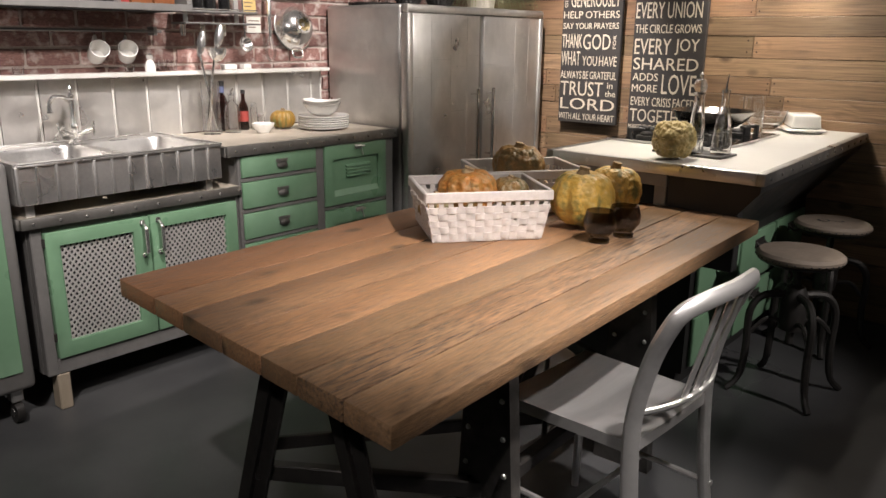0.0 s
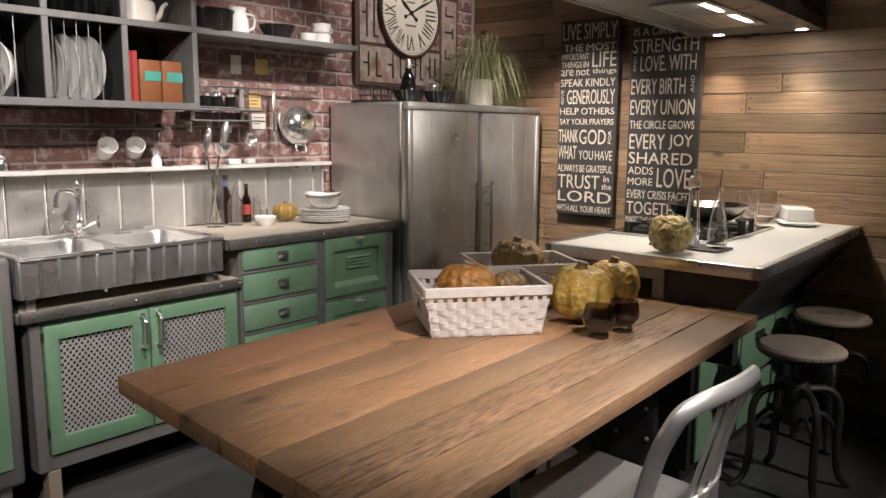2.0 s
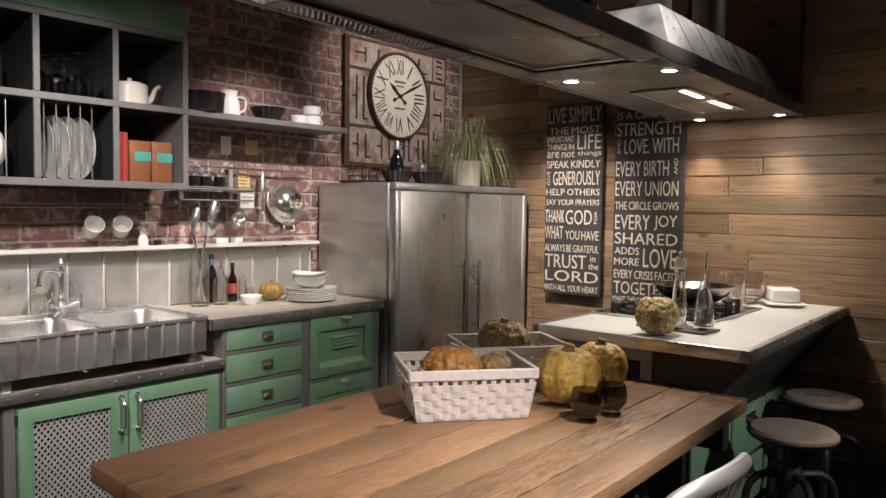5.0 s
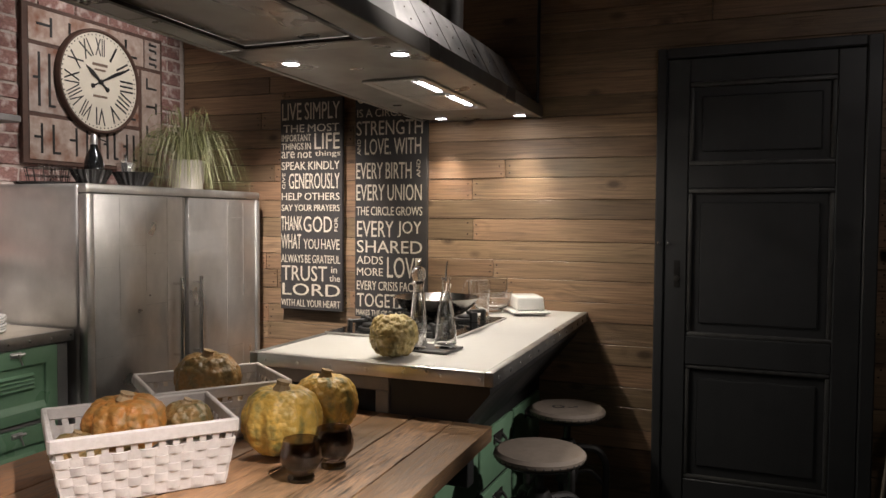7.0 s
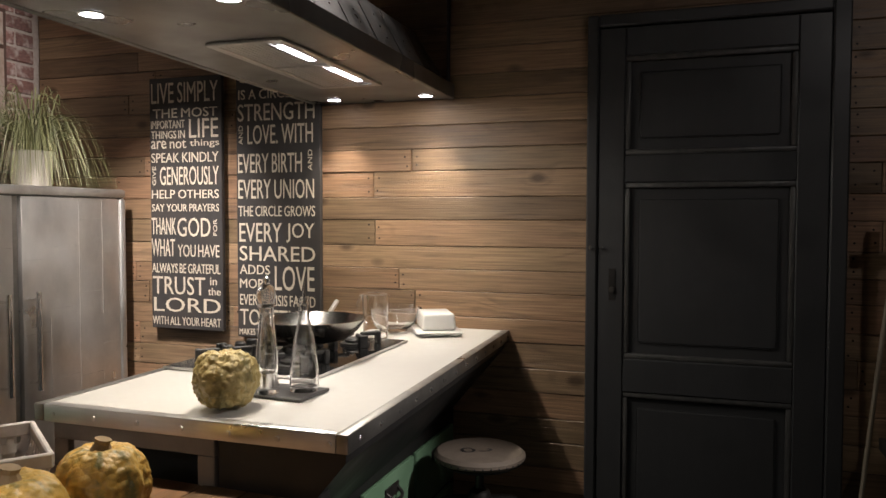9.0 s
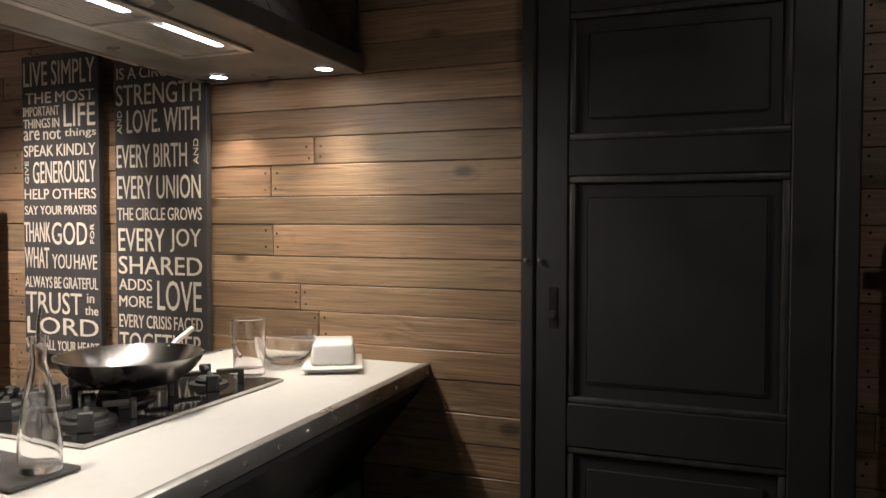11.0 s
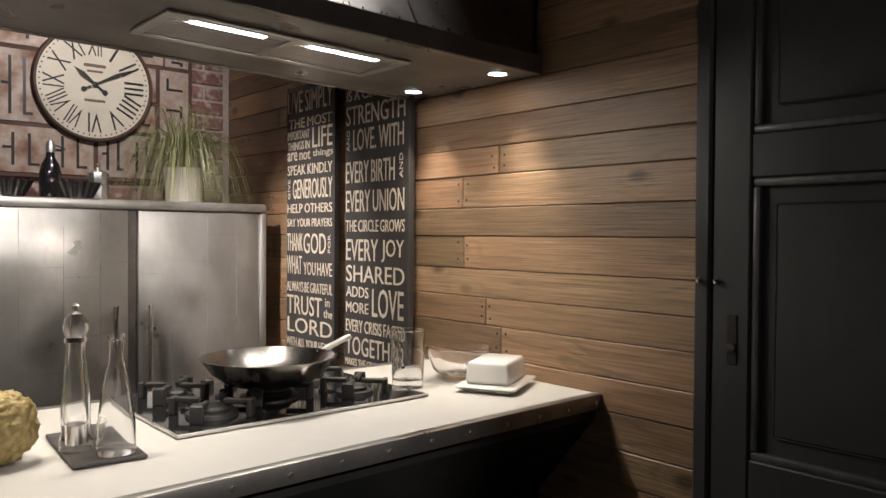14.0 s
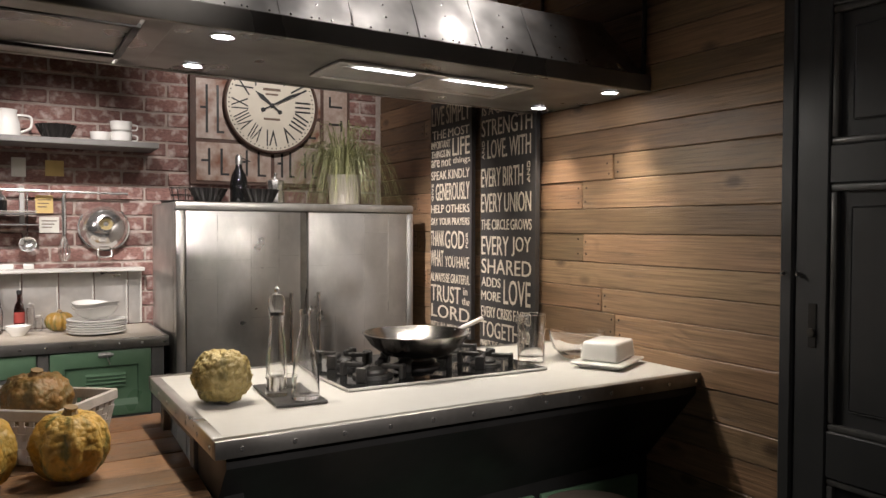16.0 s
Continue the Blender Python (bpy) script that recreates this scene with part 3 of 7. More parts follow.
sign(-1.99, -1.603, 0.858, 2.005, [
    ("LIVE SIMPLY", 0.03, 0.96, 0.02, 0.1), ("THE MOST", 0.05, 0.95, 0.122, 0.158), ("IMPORTANT", 0.02, 0.5, 0.168, 0.2), ("THINGS IN", 0.02, 0.5, 0.209, 0.24),
    ("LIFE", 0.56, 0.96, 0.166, 0.24), ("are not things", 0.02, 0.97, 0.247, 0.28), ("SPEAK KINDLY", 0.02, 0.96, 0.297, 0.335), ("GIVE", None, 0.03, 0.35, 0.425),
    ("GENEROUSLY", 0.14, 0.96, 0.352, 0.425), ("HELP OTHERS", 0.02, 0.96, 0.444, 0.478), ("SAY YOUR PRAYERS", 0.02, 0.96, 0.5, 0.53), ("THANK", 0.01, 0.36, 0.555, 0.622),
    ("GOD", 0.38, 0.84, 0.555, 0.63), ("FOR", None, 0.88, 0.56, 0.625), ("WHAT", 0.01, 0.34, 0.64, 0.71), ("YOU HAVE", 0.38, 0.96, 0.662, 0.71),
    ("ALWAYS BE GRATEFUL", 0.01, 0.97, 0.738, 0.776), ("TRUST", 0.02, 0.76, 0.79, 0.862), ("in", 0.83, 0.92, 0.79, 0.82), ("the", 0.8, 0.97, 0.83, 0.86),
    ("LORD", 0.03, 0.97, 0.875, 0.932), ("WITH ALL YOUR HEART", 0.01, 0.97, 0.952, 0.985)], "tall black sign board with cream lettering about living simply")
sign(-1.525, -1.112, 0.84, 2.03, [
    ("OUR FAMILY", 0.03, 0.9, 0.01, 0.06), ("IS A CIRCLE OF", 0.03, 0.93, 0.085, 0.12), ("STRENGTH", 0.02, 0.94, 0.137, 0.2), ("AND", None, 0.03, 0.215, 0.285),
    ("LOVE. WITH", 0.14, 0.92, 0.215, 0.285), ("EVERY BIRTH", 0.02, 0.79, 0.32, 0.39), ("AND", None, 0.86, 0.31, 0.385), ("EVERY UNION", 0.02, 0.93, 0.415, 0.485),
    ("THE CIRCLE GROWS", 0.02, 0.94, 0.512, 0.55), ("EVERY JOY", 0.03, 0.93, 0.575, 0.645), ("SHARED", 0.03, 0.94, 0.66, 0.715), ("ADDS", 0.03, 0.4, 0.73, 0.765),
    ("MORE", 0.03, 0.4, 0.782, 0.817), ("LOVE", 0.46, 0.93, 0.732, 0.822), ("EVERY CRISIS FACED", 0.03, 0.94, 0.84, 0.88), ("TOGETHER", 0.03, 0.94, 0.895, 0.955),
    ("MAKES THE CIRCLE STRONGER", 0.02, 0.95, 0.968, 0.992)], "tall black sign board with cream lettering about a circle of love")

# ---- extractor hood and hanging rack ----
soffit_grey = material("grey enamelled steel", (0.24, 0.225, 0.205), (0.2, 0.188, 0.17), 0.36, 0.4, (10, 10, 10), 1, 3, 0.01)


def hood():
    """Long hanging unit, its near end a pot rack, its far end the extractor; it hangs a little out of level."""
    tilt = pose(-0.84, 4.6, 1.85, -0.95, 0, 0)
    t = thing("extractor_hood", "long hanging steel extractor hood with pot rack and spotlights", "extractor hood", tilt)
    hw, far, mid, near = 0.3, -0.012, -1.58, -3.25
    part("soffit", box(B(), -hw + 0.012, hw - 0.012, mid, far, 0.004, 0.02), soffit_grey, t)
    bm = B()
    for s in (-1, 1):
        box(bm, s * hw - 0.012, s * hw + 0.012, near, far, 0, 0.06, 0.003)
    box(bm, -hw + 0.012, hw - 0.012, near, near + 0.025, 0, 0.06, 0.003)
    box(bm, -hw + 0.012, hw - 0.012, mid - 0.07, mid, 0.001, 0.06, 0.003)
    for k in range(5):
        y = near + 0.025 + (mid - 0.095 - near) * k / 4
        for s in (-1, 1):
            box(bm, s * (hw - 0.05) - 0.038, s * (hw - 0.05) + 0.038, y, y + 0.05, 0.001, 0.012, 0.002)
    part("rim", bm, soffit_grey, t)
    bm = B()
    for s in (-1, 1):
        box(bm, s * (hw - 0.1) - 0.008, s * (hw - 0.1) + 0.008, near + 0.05, mid - 0.07, 0.0, 0.01)
    box(bm, -hw + 0.1, hw - 0.1, mid - 0.086, mid - 0.07, 0.0, 0.01)
    part("tray_edge", bm, black_metal, t)
    sheet = part("tray", box(B(), -hw + 0.1, hw - 0.1, near + 0.05, mid - 0.08, 0.014, 0.017), soffit_grey, t, "finely perforated grey steel tray of the rack")
    bm = B()
    for k in range(6):
        y = near + 0.2 + k * 0.26
        box(bm, -hw + 0.1, hw - 0.1, y, y + 0.02, 0.0172, 0.022)
    part("tray_rib", bm, soffit_grey, sheet)
    # body: tapered box of riveted sheets
    bm = B()
    lo = [(-hw + 0.02, mid + 0.02), (hw - 0.02, mid + 0.02), (hw - 0.02, far), (-hw + 0.02, far)]
    hi = [(-hw + 0.12, mid + 0.14), (hw - 0.12, mid + 0.14), (hw - 0.12, far - 0.12), (-hw + 0.12, far - 0.12)]
    a, b = [bm.verts.new((*p, 0.06)) for p in lo], [bm.verts.new((*p, 0.25)) for p in hi]
    bm.faces.new(b)
    for k in range(4):
        bm.faces.new((a[k], a[(k + 1) % 4], b[(k + 1) % 4], b[k]))
    bm.faces.new(a[::-1])
    part("canopy", bm, canopy_steel, t, "tapered canopy of riveted steel sheets")
    bm = B()
    for k in range(7):
        y = mid + 0.16 + k * 0.21
        for j in range(5):
            f = j / 4
            p = Vector((hw - 0.02 - 0.1 * f + 0.001, y, 0.075 + 0.165 * f))
            lathe(bm, [(0.0035, 0), (0.003, 0.0015), (0, 0.002)], 8, m=Matrix.Translation(p) @ pose(0, 0, 0, 0, 68))
    for k in range(26):
        lathe(bm, [(0.0035, 0), (0.003, 0.0015), (0, 0.002)], 8, m=pose(hw - 0.024, mid + 0.06 + k * 0.058, 0.075, 0, 68))
    tagged(part("rivets", bm, chrome, t), kind="stuff")
    for k in range(6):
        y = mid + 0.265 + k * 0.21
        part("sheet_joint", bar(B(), (hw - 0.0195, y, 0.064), (hw - 0.1185, y, 0.248), 0.006, 0.002, 0), canopy_steel, t)
    for y in (-1.15, -0.55):
        part("flue", rod(B(), (0.02, y, 0.25), (0.02, y, 0.93), 0.075, 28), steel, t, "round steel flue pipe")
    for x, y in ((hw - 0.01, -0.03), (-hw + 0.01, -0.03), (hw - 0.02, near + 0.05), (-hw + 0.02, near + 0.05)):
        part("hanger", rod(B(), (x, y, 0.05), (x, y, 0.94), 0.008, 8), iron, t)
    # lit filter panel
    bm = B()
    for a0, a1, b0, b1 in ((-0.09, 0.16, -1.1, -1.075), (-0.09, 0.16, -0.425, -0.4), (-0.09, -0.065, -1.075, -0.425), (0.135, 0.16, -1.075, -0.425), (-0.065, 0.135, -0.77, -0.75)):
        box(bm, a0, a1, b0, b1, -0.006, 0.003, 0.002)
    part("filter_frame", bm, aluminium, t)
    for b0, b1 in ((-1.073, -0.772), (-0.748, -0.427)):
        bm = B()
        for k in range(9):
            x = -0.06 + k * 0.0175
            box(bm, x, x + 0.013, b0, b1, -0.002, 0.001)
        box(bm, -0.064, 0.134, b0, b1, 0.0005, 0.003)
        tagged(part("filter", bm, aluminium, t), kind="stuff")
        part("light_strip", box(B(), 0.1, 0.124, b0 + 0.05, b1 - 0.06, -0.004, -0.0025), lamp_white, t, "glowing white light strip")
    for x, y in ((0.23, -0.125), (-0.17, -0.13), (0.235, -1.455), (-0.17, -1.445)):
        d = part("spotlight", lathe(B(), [(0.034, 0.003), (0.034, -0.0015), (0.028, -0.002), (0.027, 0.003)], 20, (x, y, 0)), chrome, t)
        part("lamp_lens", lathe(B(), [(0, -0.0008), (0.0275, -0.0008)], 20, (x, y, 0)), lamp_white, d)
    for x, y in ((0.23, -0.125), (-0.17, -0.13), (0.235, -1.455), (-0.17, -1.445)):
        p = tilt @ Vector((x, y, -0.012))
        spot("hood_spot", p, p + Vector((0.0, -0.03, -1)), 25, 82, 0.9, 0.025, (1.0, 0.9, 0.74))
    for y in (-0.925, -0.6):
        p = tilt @ Vector((0.112, y, -0.012))
        data = bpy.data.lights.new("strip_light", "AREA")
        data.shape, data.size, data.size_y, data.energy, data.color = "RECTANGLE", 0.035, 0.16, 6.0, (1.0, 0.94, 0.82)
        ob = new("strip_light", data)
        ob.matrix_world = Matrix.Translation(p)
    return t


hood_unit = hood()

# ---- base cabinets along the brick wall ----
mesh_metal = material("perforated steel mesh", (0.72, 0.7, 0.66), (0.6, 0.58, 0.55), 0.4, 0.6, (30, 30, 30), 1, 4, 0)
# near-black colour that stands for the shade inside the cabinets
inner_shade = material("shaded cabinet inside", (0.016, 0.015, 0.014), None, 0.8, 0, (10, 10, 10), 1, 3, 0)
splash_metal = material("pale zinc splashback", (0.74, 0.71, 0.67), (0.5, 0.48, 0.45), 0.42, 0.8, (5, 5, 5), 1, 5.5, 0.02, rough_var=0.18)
white_edge = material("white painted metal", (0.66, 0.64, 0.6), (0.6, 0.58, 0.54), 0.4, 0.1, (20, 20, 20), 1, 4, 0.02)


def cup_pull(x, y, z, parent):
    """A curved drawer pull with its back plate, on a front facing +x."""
    bm = B()
    box(bm, x, x + 0.003, y - 0.032, y + 0.032, z + 0.002, z + 0.018, 0.001)
    rows = []
    for i in range(13):
        u = -1 + i / 6
        c = math.sqrt(max(0.0, 1 - u * u)) * 0.9 + 0.1
        rows.append([bm.verts.new((x + 0.001 + 0.014 * math.sin(v) * c, y + 0.029 * u, z - 0.013 + 0.02 * math.cos(v) * c)) for v in (0, 0.4, 0.8, 1.2, 1.6, 1.9)])
    fs = [bm.faces.new((p[k], q[k], q[k + 1], p[k + 1])) for p, q in zip(rows, rows[1:]) for k in range(5)]
    bmesh.ops.solidify(bm, geom=fs, thickness=0.0025)
    part("handle", bm, dark_zinc, parent, "dark rubbed metal cup pull")


def ring_frame(bm, x0, x1, a, b, z0, z1, la, lb, l0, l1, bevel=0.004):
    """A door frame in one piece: outer rectangle less its four margins."""
    outer = [(a, z0), (b, z0), (b, z1), (a, z1)]
    inner = [(a + la, z0 + l0), (b - lb, z0 + l0), (b - lb, z1 - l1), (a + la, z1 - l1)]
    o0, o1, i0, i1 = [[bm.verts.new((x, *p)) for p in loop] for loop in (outer, inner) for x in (x0, x1)]
    for k in range(4):
        j = (k + 1) % 4
        for quad in ((o1[k], o1[j], i1[j], i1[k]), (o0[j], o0[k], i0[k], i0[j]), (o0[k], o0[j], o1[j], o1[k]), (i0[j], i0[k], i1[k], i1[j])):
            bm.faces.new(quad)
    sharp = [e for e in bm.edges if all(v in o1 for v in e.verts) or all(v in i1 for v in e.verts) or (e.verts[0] in o0) != (e.verts[1] in o0) and (e.verts[0] in o1) != (e.verts[1] in o1)]
    bmesh.ops.bevel(bm, geom=sharp, offset=bevel, segments=2, affect="EDGES", profile=0.5)
    return bm


def rivets_on(thing_ob, x, ys, z, mat):
    for y in ys:
        part("rivet", lathe(B(), [(0.006, 0), (0.005, 0.003), (0, 0.0042)], 8, m=pose(x, y, z, 0, 90)), mat, thing_ob)


def diamond_mesh(bm, x, y0, y1, z0, z1, step=0.021, w=0.007):
    """Crossing flat strips clipped to a rectangle."""
    hgt, wid = z1 - z0, y1 - y0
    for sgn in (-1, 1):
        k = -hgt * 0.8
        while k < wid + hgt * 0.8:
            pts = []
            # the line y = y0 + k + sgn * (z - z0) * 0.8
            for z in (z0, z1):
                y = y0 + k + sgn * (z - z0) * 0.8
                pts.append((y, z))
            (ya, za), (yb, zb) = pts
            lo, hi = 0.0, 1.0
            d = yb - ya
            for lim, s in ((y0, 1), (y1, -1)):
                t = (lim - ya) / d
                if s * d > 0:
                    lo = max(lo, t)
                else:
                    hi = min(hi, t)
            if hi - lo > 0.02:
                p, q = (x + sgn * 0.0008, ya + d * lo, za + (zb - za) * lo), (x + sgn * 0.0008, ya + d * hi, za + (zb - za) * hi)
                n = Vector((0, -(q[2] - p[2]), q[1] - p[1])).normalized() * w / 2
                vs = [bm.verts.new(Vector(c) + o) for c, o in ((p, -n), (q, -n), (q, n), (p, n))]
                ws = [bm.verts.new(v.co - Vector((0.0015, 0, 0))) for v in vs]
                bm.faces.new(vs)
                for i in range(4):
                    bm.faces.new((vs[i], ws[i], ws[(i + 1) % 4], vs[(i + 1) % 4]))
            k += step
    return bm


# expanded metal along the wall side of the hanging rack, and plain sheet along the other
bm = diamond_mesh(B(), 0.004, -3.22, -2.2, 0.0, 0.076, 0.02, 0.006)
for v in bm.verts:
    v.co = Vector((-0.293 + v.co.z, v.co.y, v.co.x))
part("expanded_mesh", bm, mesh_metal, hood_unit, "bright expanded metal mesh", 0)
part("side_sheet", box(B(), -0.29, -0.212, -2.2, -1.66, 0.003, 0.006), soffit_grey, hood_unit)
part("side_sheet", box(B(), 0.212, 0.29, -3.2, -1.66, 0.003, 0.006), soffit_grey, hood_unit)


def sink_cabinet():
    t = thing("sink_cabinet", "low green cabinet with mesh doors and grey metal frame", "cabinet", (0, 0, 0))
    x0, x1, y0, y1 = -2.68, -2.17, 1.50, 2.342
    bm = B()
    for a, b in ((y0, y0 + 0.04), (y1 - 0.014, y1)):
        box(bm, x1 - 0.04, x1, a, b, 0.14, 0.692, 0.004)
    box(bm, x1 - 0.04, x1, y0 + 0.04, y1 - 0.014, 0.14, 0.198, 0.004)
    box(bm, x1 - 0.04, x1, y0 + 0.04, y1 - 0.014, 0.672, 0.692, 0.003)
    part("frame", bm, frame_grey, t)
    bm = B()
    box(bm, x0, x1 - 0.04, y0, y0 + 0.02, 0.14, 0.692)
    box(bm, x0, x1 - 0.04, y1 - 0.02, y1, 0.14, 0.692)
    box(bm, x0, x1 - 0.04, y0 + 0.02, y1 - 0.02, 0.14, 0.16)
    box(bm, x0, x0 + 0.01, y0 + 0.02, y1 - 0.02, 0.16, 0.692)
    part("carcass", bm, frame_grey, t)
    # sheet added behind the mesh doors in place of the inside's shade
    part("inner_back", box(B(), x1 - 0.1, x1 - 0.095, y0 + 0.03, y1 - 0.03, 0.17, 0.68), inner_shade, t)
    for a, b, hy in ((1.543, 1.929, 1.9), (1.934, 2.324, 1.965)):
        bm = B()
        ring_frame(bm, x1 - 0.012, x1 + 0.012, a, b, 0.202, 0.669, 0.05, 0.066 if a < 1.9 else 0.055, 0.06, 0.052)
        d = part("door", bm, green, t, "green door frame around steel mesh")
        bm = diamond_mesh(B(), x1 + 0.001, a + 0.045, b - 0.055, 0.258, 0.621)
        tagged(part("mesh_panel", bm, mesh_metal, d, "diamond steel mesh", 0))
        bm = B()
        tube(bm, bend([(x1 + 0.012, hy, 0.522), (x1 + 0.04, hy, 0.537), (x1 + 0.042, hy, 0.587), (x1 + 0.04, hy, 0.632), (x1 + 0.012, hy, 0.649)], 5), [0.006] * 5 + [0.0075] * 11 + [0.006] * 5)
        for z in (0.522, 0.649):
            lathe(bm, [(0.012, 0), (0.011, 0.005), (0, 0.006)], 10, m=pose(x1 + 0.011, hy, z, 0, 90))
        part("handle", bm, chrome, d, "polished bow handle")
    for y in (y0 + 0.03, y1 - 0.07):
        for x in (x1 - 0.05, x0 + 0.02):
            part("foot", box(B(), x - 0.01, x + 0.05, y, y + 0.045, 0, 0.14, 0.004), material_foot, t)
    for z in (0.27, 0.62):
        part("hinge", rod(B(), (x1 + 0.004, 1.54, z), (x1 + 0.004, 1.54, z + 0.03), 0.006, 8), iron, t)
    # the ledge that carries the sink
    w = thing("sink_ledge", "beige ledge with dark riveted metal edge under the sink", "worktop", (0, 0, 0))
    part("slab", box(B(), -2.688, -2.166, 1.475, 2.345, 0.694, 0.729), counter_top, w)
    part("edge", box(B(), -2.166, -2.15, 1.47, 2.348, 0.692, 0.731, 0.004, 2), dark_zinc, w)
    part("edge", box(B(), -2.688, -2.166, 1.46, 1.475, 0.692, 0.731, 0.003, 2), dark_zinc, w)
    rivets_on(w, -2.15, [1.51 + 0.092 * k for k in range(10)], 0.711, chrome)


material_foot = material("bleached wood block", (0.34, 0.28, 0.21), (0.26, 0.21, 0.15), 0.7, 0, (20, 20, 4), 1, 5, 0.2)
sink_cabinet()


def farmhouse_sink():
    t = thing("double_sink", "double steel sink with fluted apron front", "sink", (0, 0, 0))
    x0, x1, y0, y1, z0, z1 = -2.64, -2.142, 1.468, 2.255, 0.777, 0.915
    for y in (y0 + 0.03, y1 - 0.06):
        part("bearer", box(B(), x0 + 0.02, x1 - 0.03, y, y + 0.03, 0.7305, z0 + 0.002), steel, t)
    # fluted front and side: raised flat panels between narrow ribs
    n = 12
    wv = (y1 - y0) / n
    for k in range(n):
        part("apron_flute", box(B(), x1 - 0.012, x1 - 0.003, y0 + k * wv + 0.013, y0 + (k + 1) * wv, z0, z1 - 0.006, 0.002), steel, t)
        part("apron_rib", box(B(), x1 - 0.014, x1 + 0.004, y0 + k * wv, y0 + k * wv + 0.013, z0, z1 - 0.006, 0.005, 3), steel, t)
    wx = (x1 - 0.014 - x0) / 7
    for k in range(7):
        part("side_flute", box(B(), x0 + k * wx + 0.012, x0 + (k + 1) * wx, y0 - 0.001, y0 + 0.008, z0, z1 - 0.006, 0.002), steel, t)
        part("side_rib", box(B(), x0 + k * wx, x0 + k * wx + 0.012, y0 - 0.005, y0 + 0.008, z0, z1 - 0.006, 0.004, 2), steel, t)
    bm = B()
    box(bm, x0, x1 - 0.014, y1 - 0.008, y1, z0, z1 - 0.006)
    box(bm, x0, x0 + 0.008, y0 + 0.008, y1, z0, z1 - 0.006)
    part("rear_shell", bm, steel, t)
    # deck with two bowls
    bm = B()
    mid = (y0 + y1) / 2
    deck = [(x0, x0 + 0.09, y0 - 0.004, y1 + 0.003), (x1 - 0.04, x1 + 0.005, y0 - 0.004, y1 + 0.003), (x0 + 0.09, x1 - 0.04, y0 - 0.004, y0 + 0.04), (x0 + 0.09, x1 - 0.04, mid - 0.02, mid + 0.02), (x0 + 0.09, x1 - 0.04, y1 - 0.04, y1 + 0.003)]
    for a, b, c, d in deck:
        box(bm, a, b, c, d, z1 - 0.008, z1, 0.002)
    part("deck", bm, steel, t)
    bm = B()
    for a, b, c, d in ((x0, x1 + 0.006, y0 - 0.006, y0 + 0.004), (x0, x1 + 0.006, y1 - 0.005, y1 + 0.005), (x0, x0 + 0.01, y0 + 0.004, y1 - 0.005), (x1 - 0.003, x1 + 0.006, y0 + 0.004, y1 - 0.005)):
        box(bm, a, b, c, d, z1, z1 + 0.007, 0.003, 2)
    part("raised_rim", bm, steel, t)
    for c, d in ((y0 + 0.04, mid - 0.02), (mid + 0.02, y1 - 0.04)):
        bm = B()
        a, b = x0 + 0.09, x1 - 0.04
        rings = []
        for ins, z, r in ((0, z1 - 0.002, 0.05), (0.004, z1 - 0.012, 0.05), (0.012, z0 + 0.03, 0.05), (0.03, z0 + 0.008, 0.05), (0.06, z0 + 0.004, 0.03)):
            ring = []
            for cx, cy, st in ((b - ins - r, d - ins - r, 0), (a + ins + r, d - ins - r, 90), (a + ins + r, c + ins + r, 180), (b - ins - r, c + ins + r, 270)):
                for k in range(5):
                    an = radians(st + 22.5 * k)
                    ring.append(bm.verts.new((cx + r * math.cos(an), cy + r * math.sin(an), z)))
            rings.append(ring)
        for p, q in zip(rings, rings[1:]):
            for k in range(20):
                bm.faces.new((p[k], p[(k + 1) % 20], q[(k + 1) % 20], q[k]))
        bm.faces.new(rings[-1])
        bowl = part("bowl", bm, steel, t)
        part("drain", lathe(B(), [(0, 0), (0.03, 0), (0.035, 0.003), (0.037, 0)], 18, ((a + b) / 2, (c + d) / 2, z0 + 0.005)), chrome, bowl)


farmhouse_sink()


def tap():
    t = thing("kitchen_tap", "polished old-style mixer tap with cross handles", "tap", (-2.585, 1.875, 0.9155))
    bm = lathe(B(), [(0, 0), (0.026, 0), (0.026, 0.006), (0.015, 0.014), (0.013, 0.04), (0.018, 0.05), (0.018, 0.07), (0.012, 0.08), (0.0115, 0.17), (0.016, 0.176), (0.016, 0.186), (0.008, 0.196), (0.01, 0.21), (0.004, 0.222), (0, 0.235)], 18)
    part("column", bm, chrome, t)
    bm = tube(B(), bend([(0, 0, 0.155), (0.012, -0.03, 0.18), (0.025, -0.075, 0.185), (0.034, -0.1, 0.16), (0.036, -0.102, 0.125)], 5), [0.009] * 16 + [0.009, 0.009, 0.01, 0.0125, 0.0125])
    part("spout", bm, chrome, t)
    for s in (-1, 1):
        bm = B()
        rod(bm, (0, s * 0.012, 0.03), (0.02, s * 0.06, 0.05), 0.01, 12, 0.012)
        c = Vector((0.026, s * 0.068, 0.054))
        for k in range(4):
            an = math.pi / 2 * k + 0.5
            d = Vector((math.cos(an) * 0.5, s * -0.3 * math.cos(an), math.sin(an))).normalized()
            rod(bm, c, c + d * 0.024, 0.0045, 8)
            lathe(bm, [(0, -0.006), (0.006, 0), (0, 0.006)], 8, tuple(c + d * 0.026))
        part("cross_handle", bm, chrome, t)


tap()


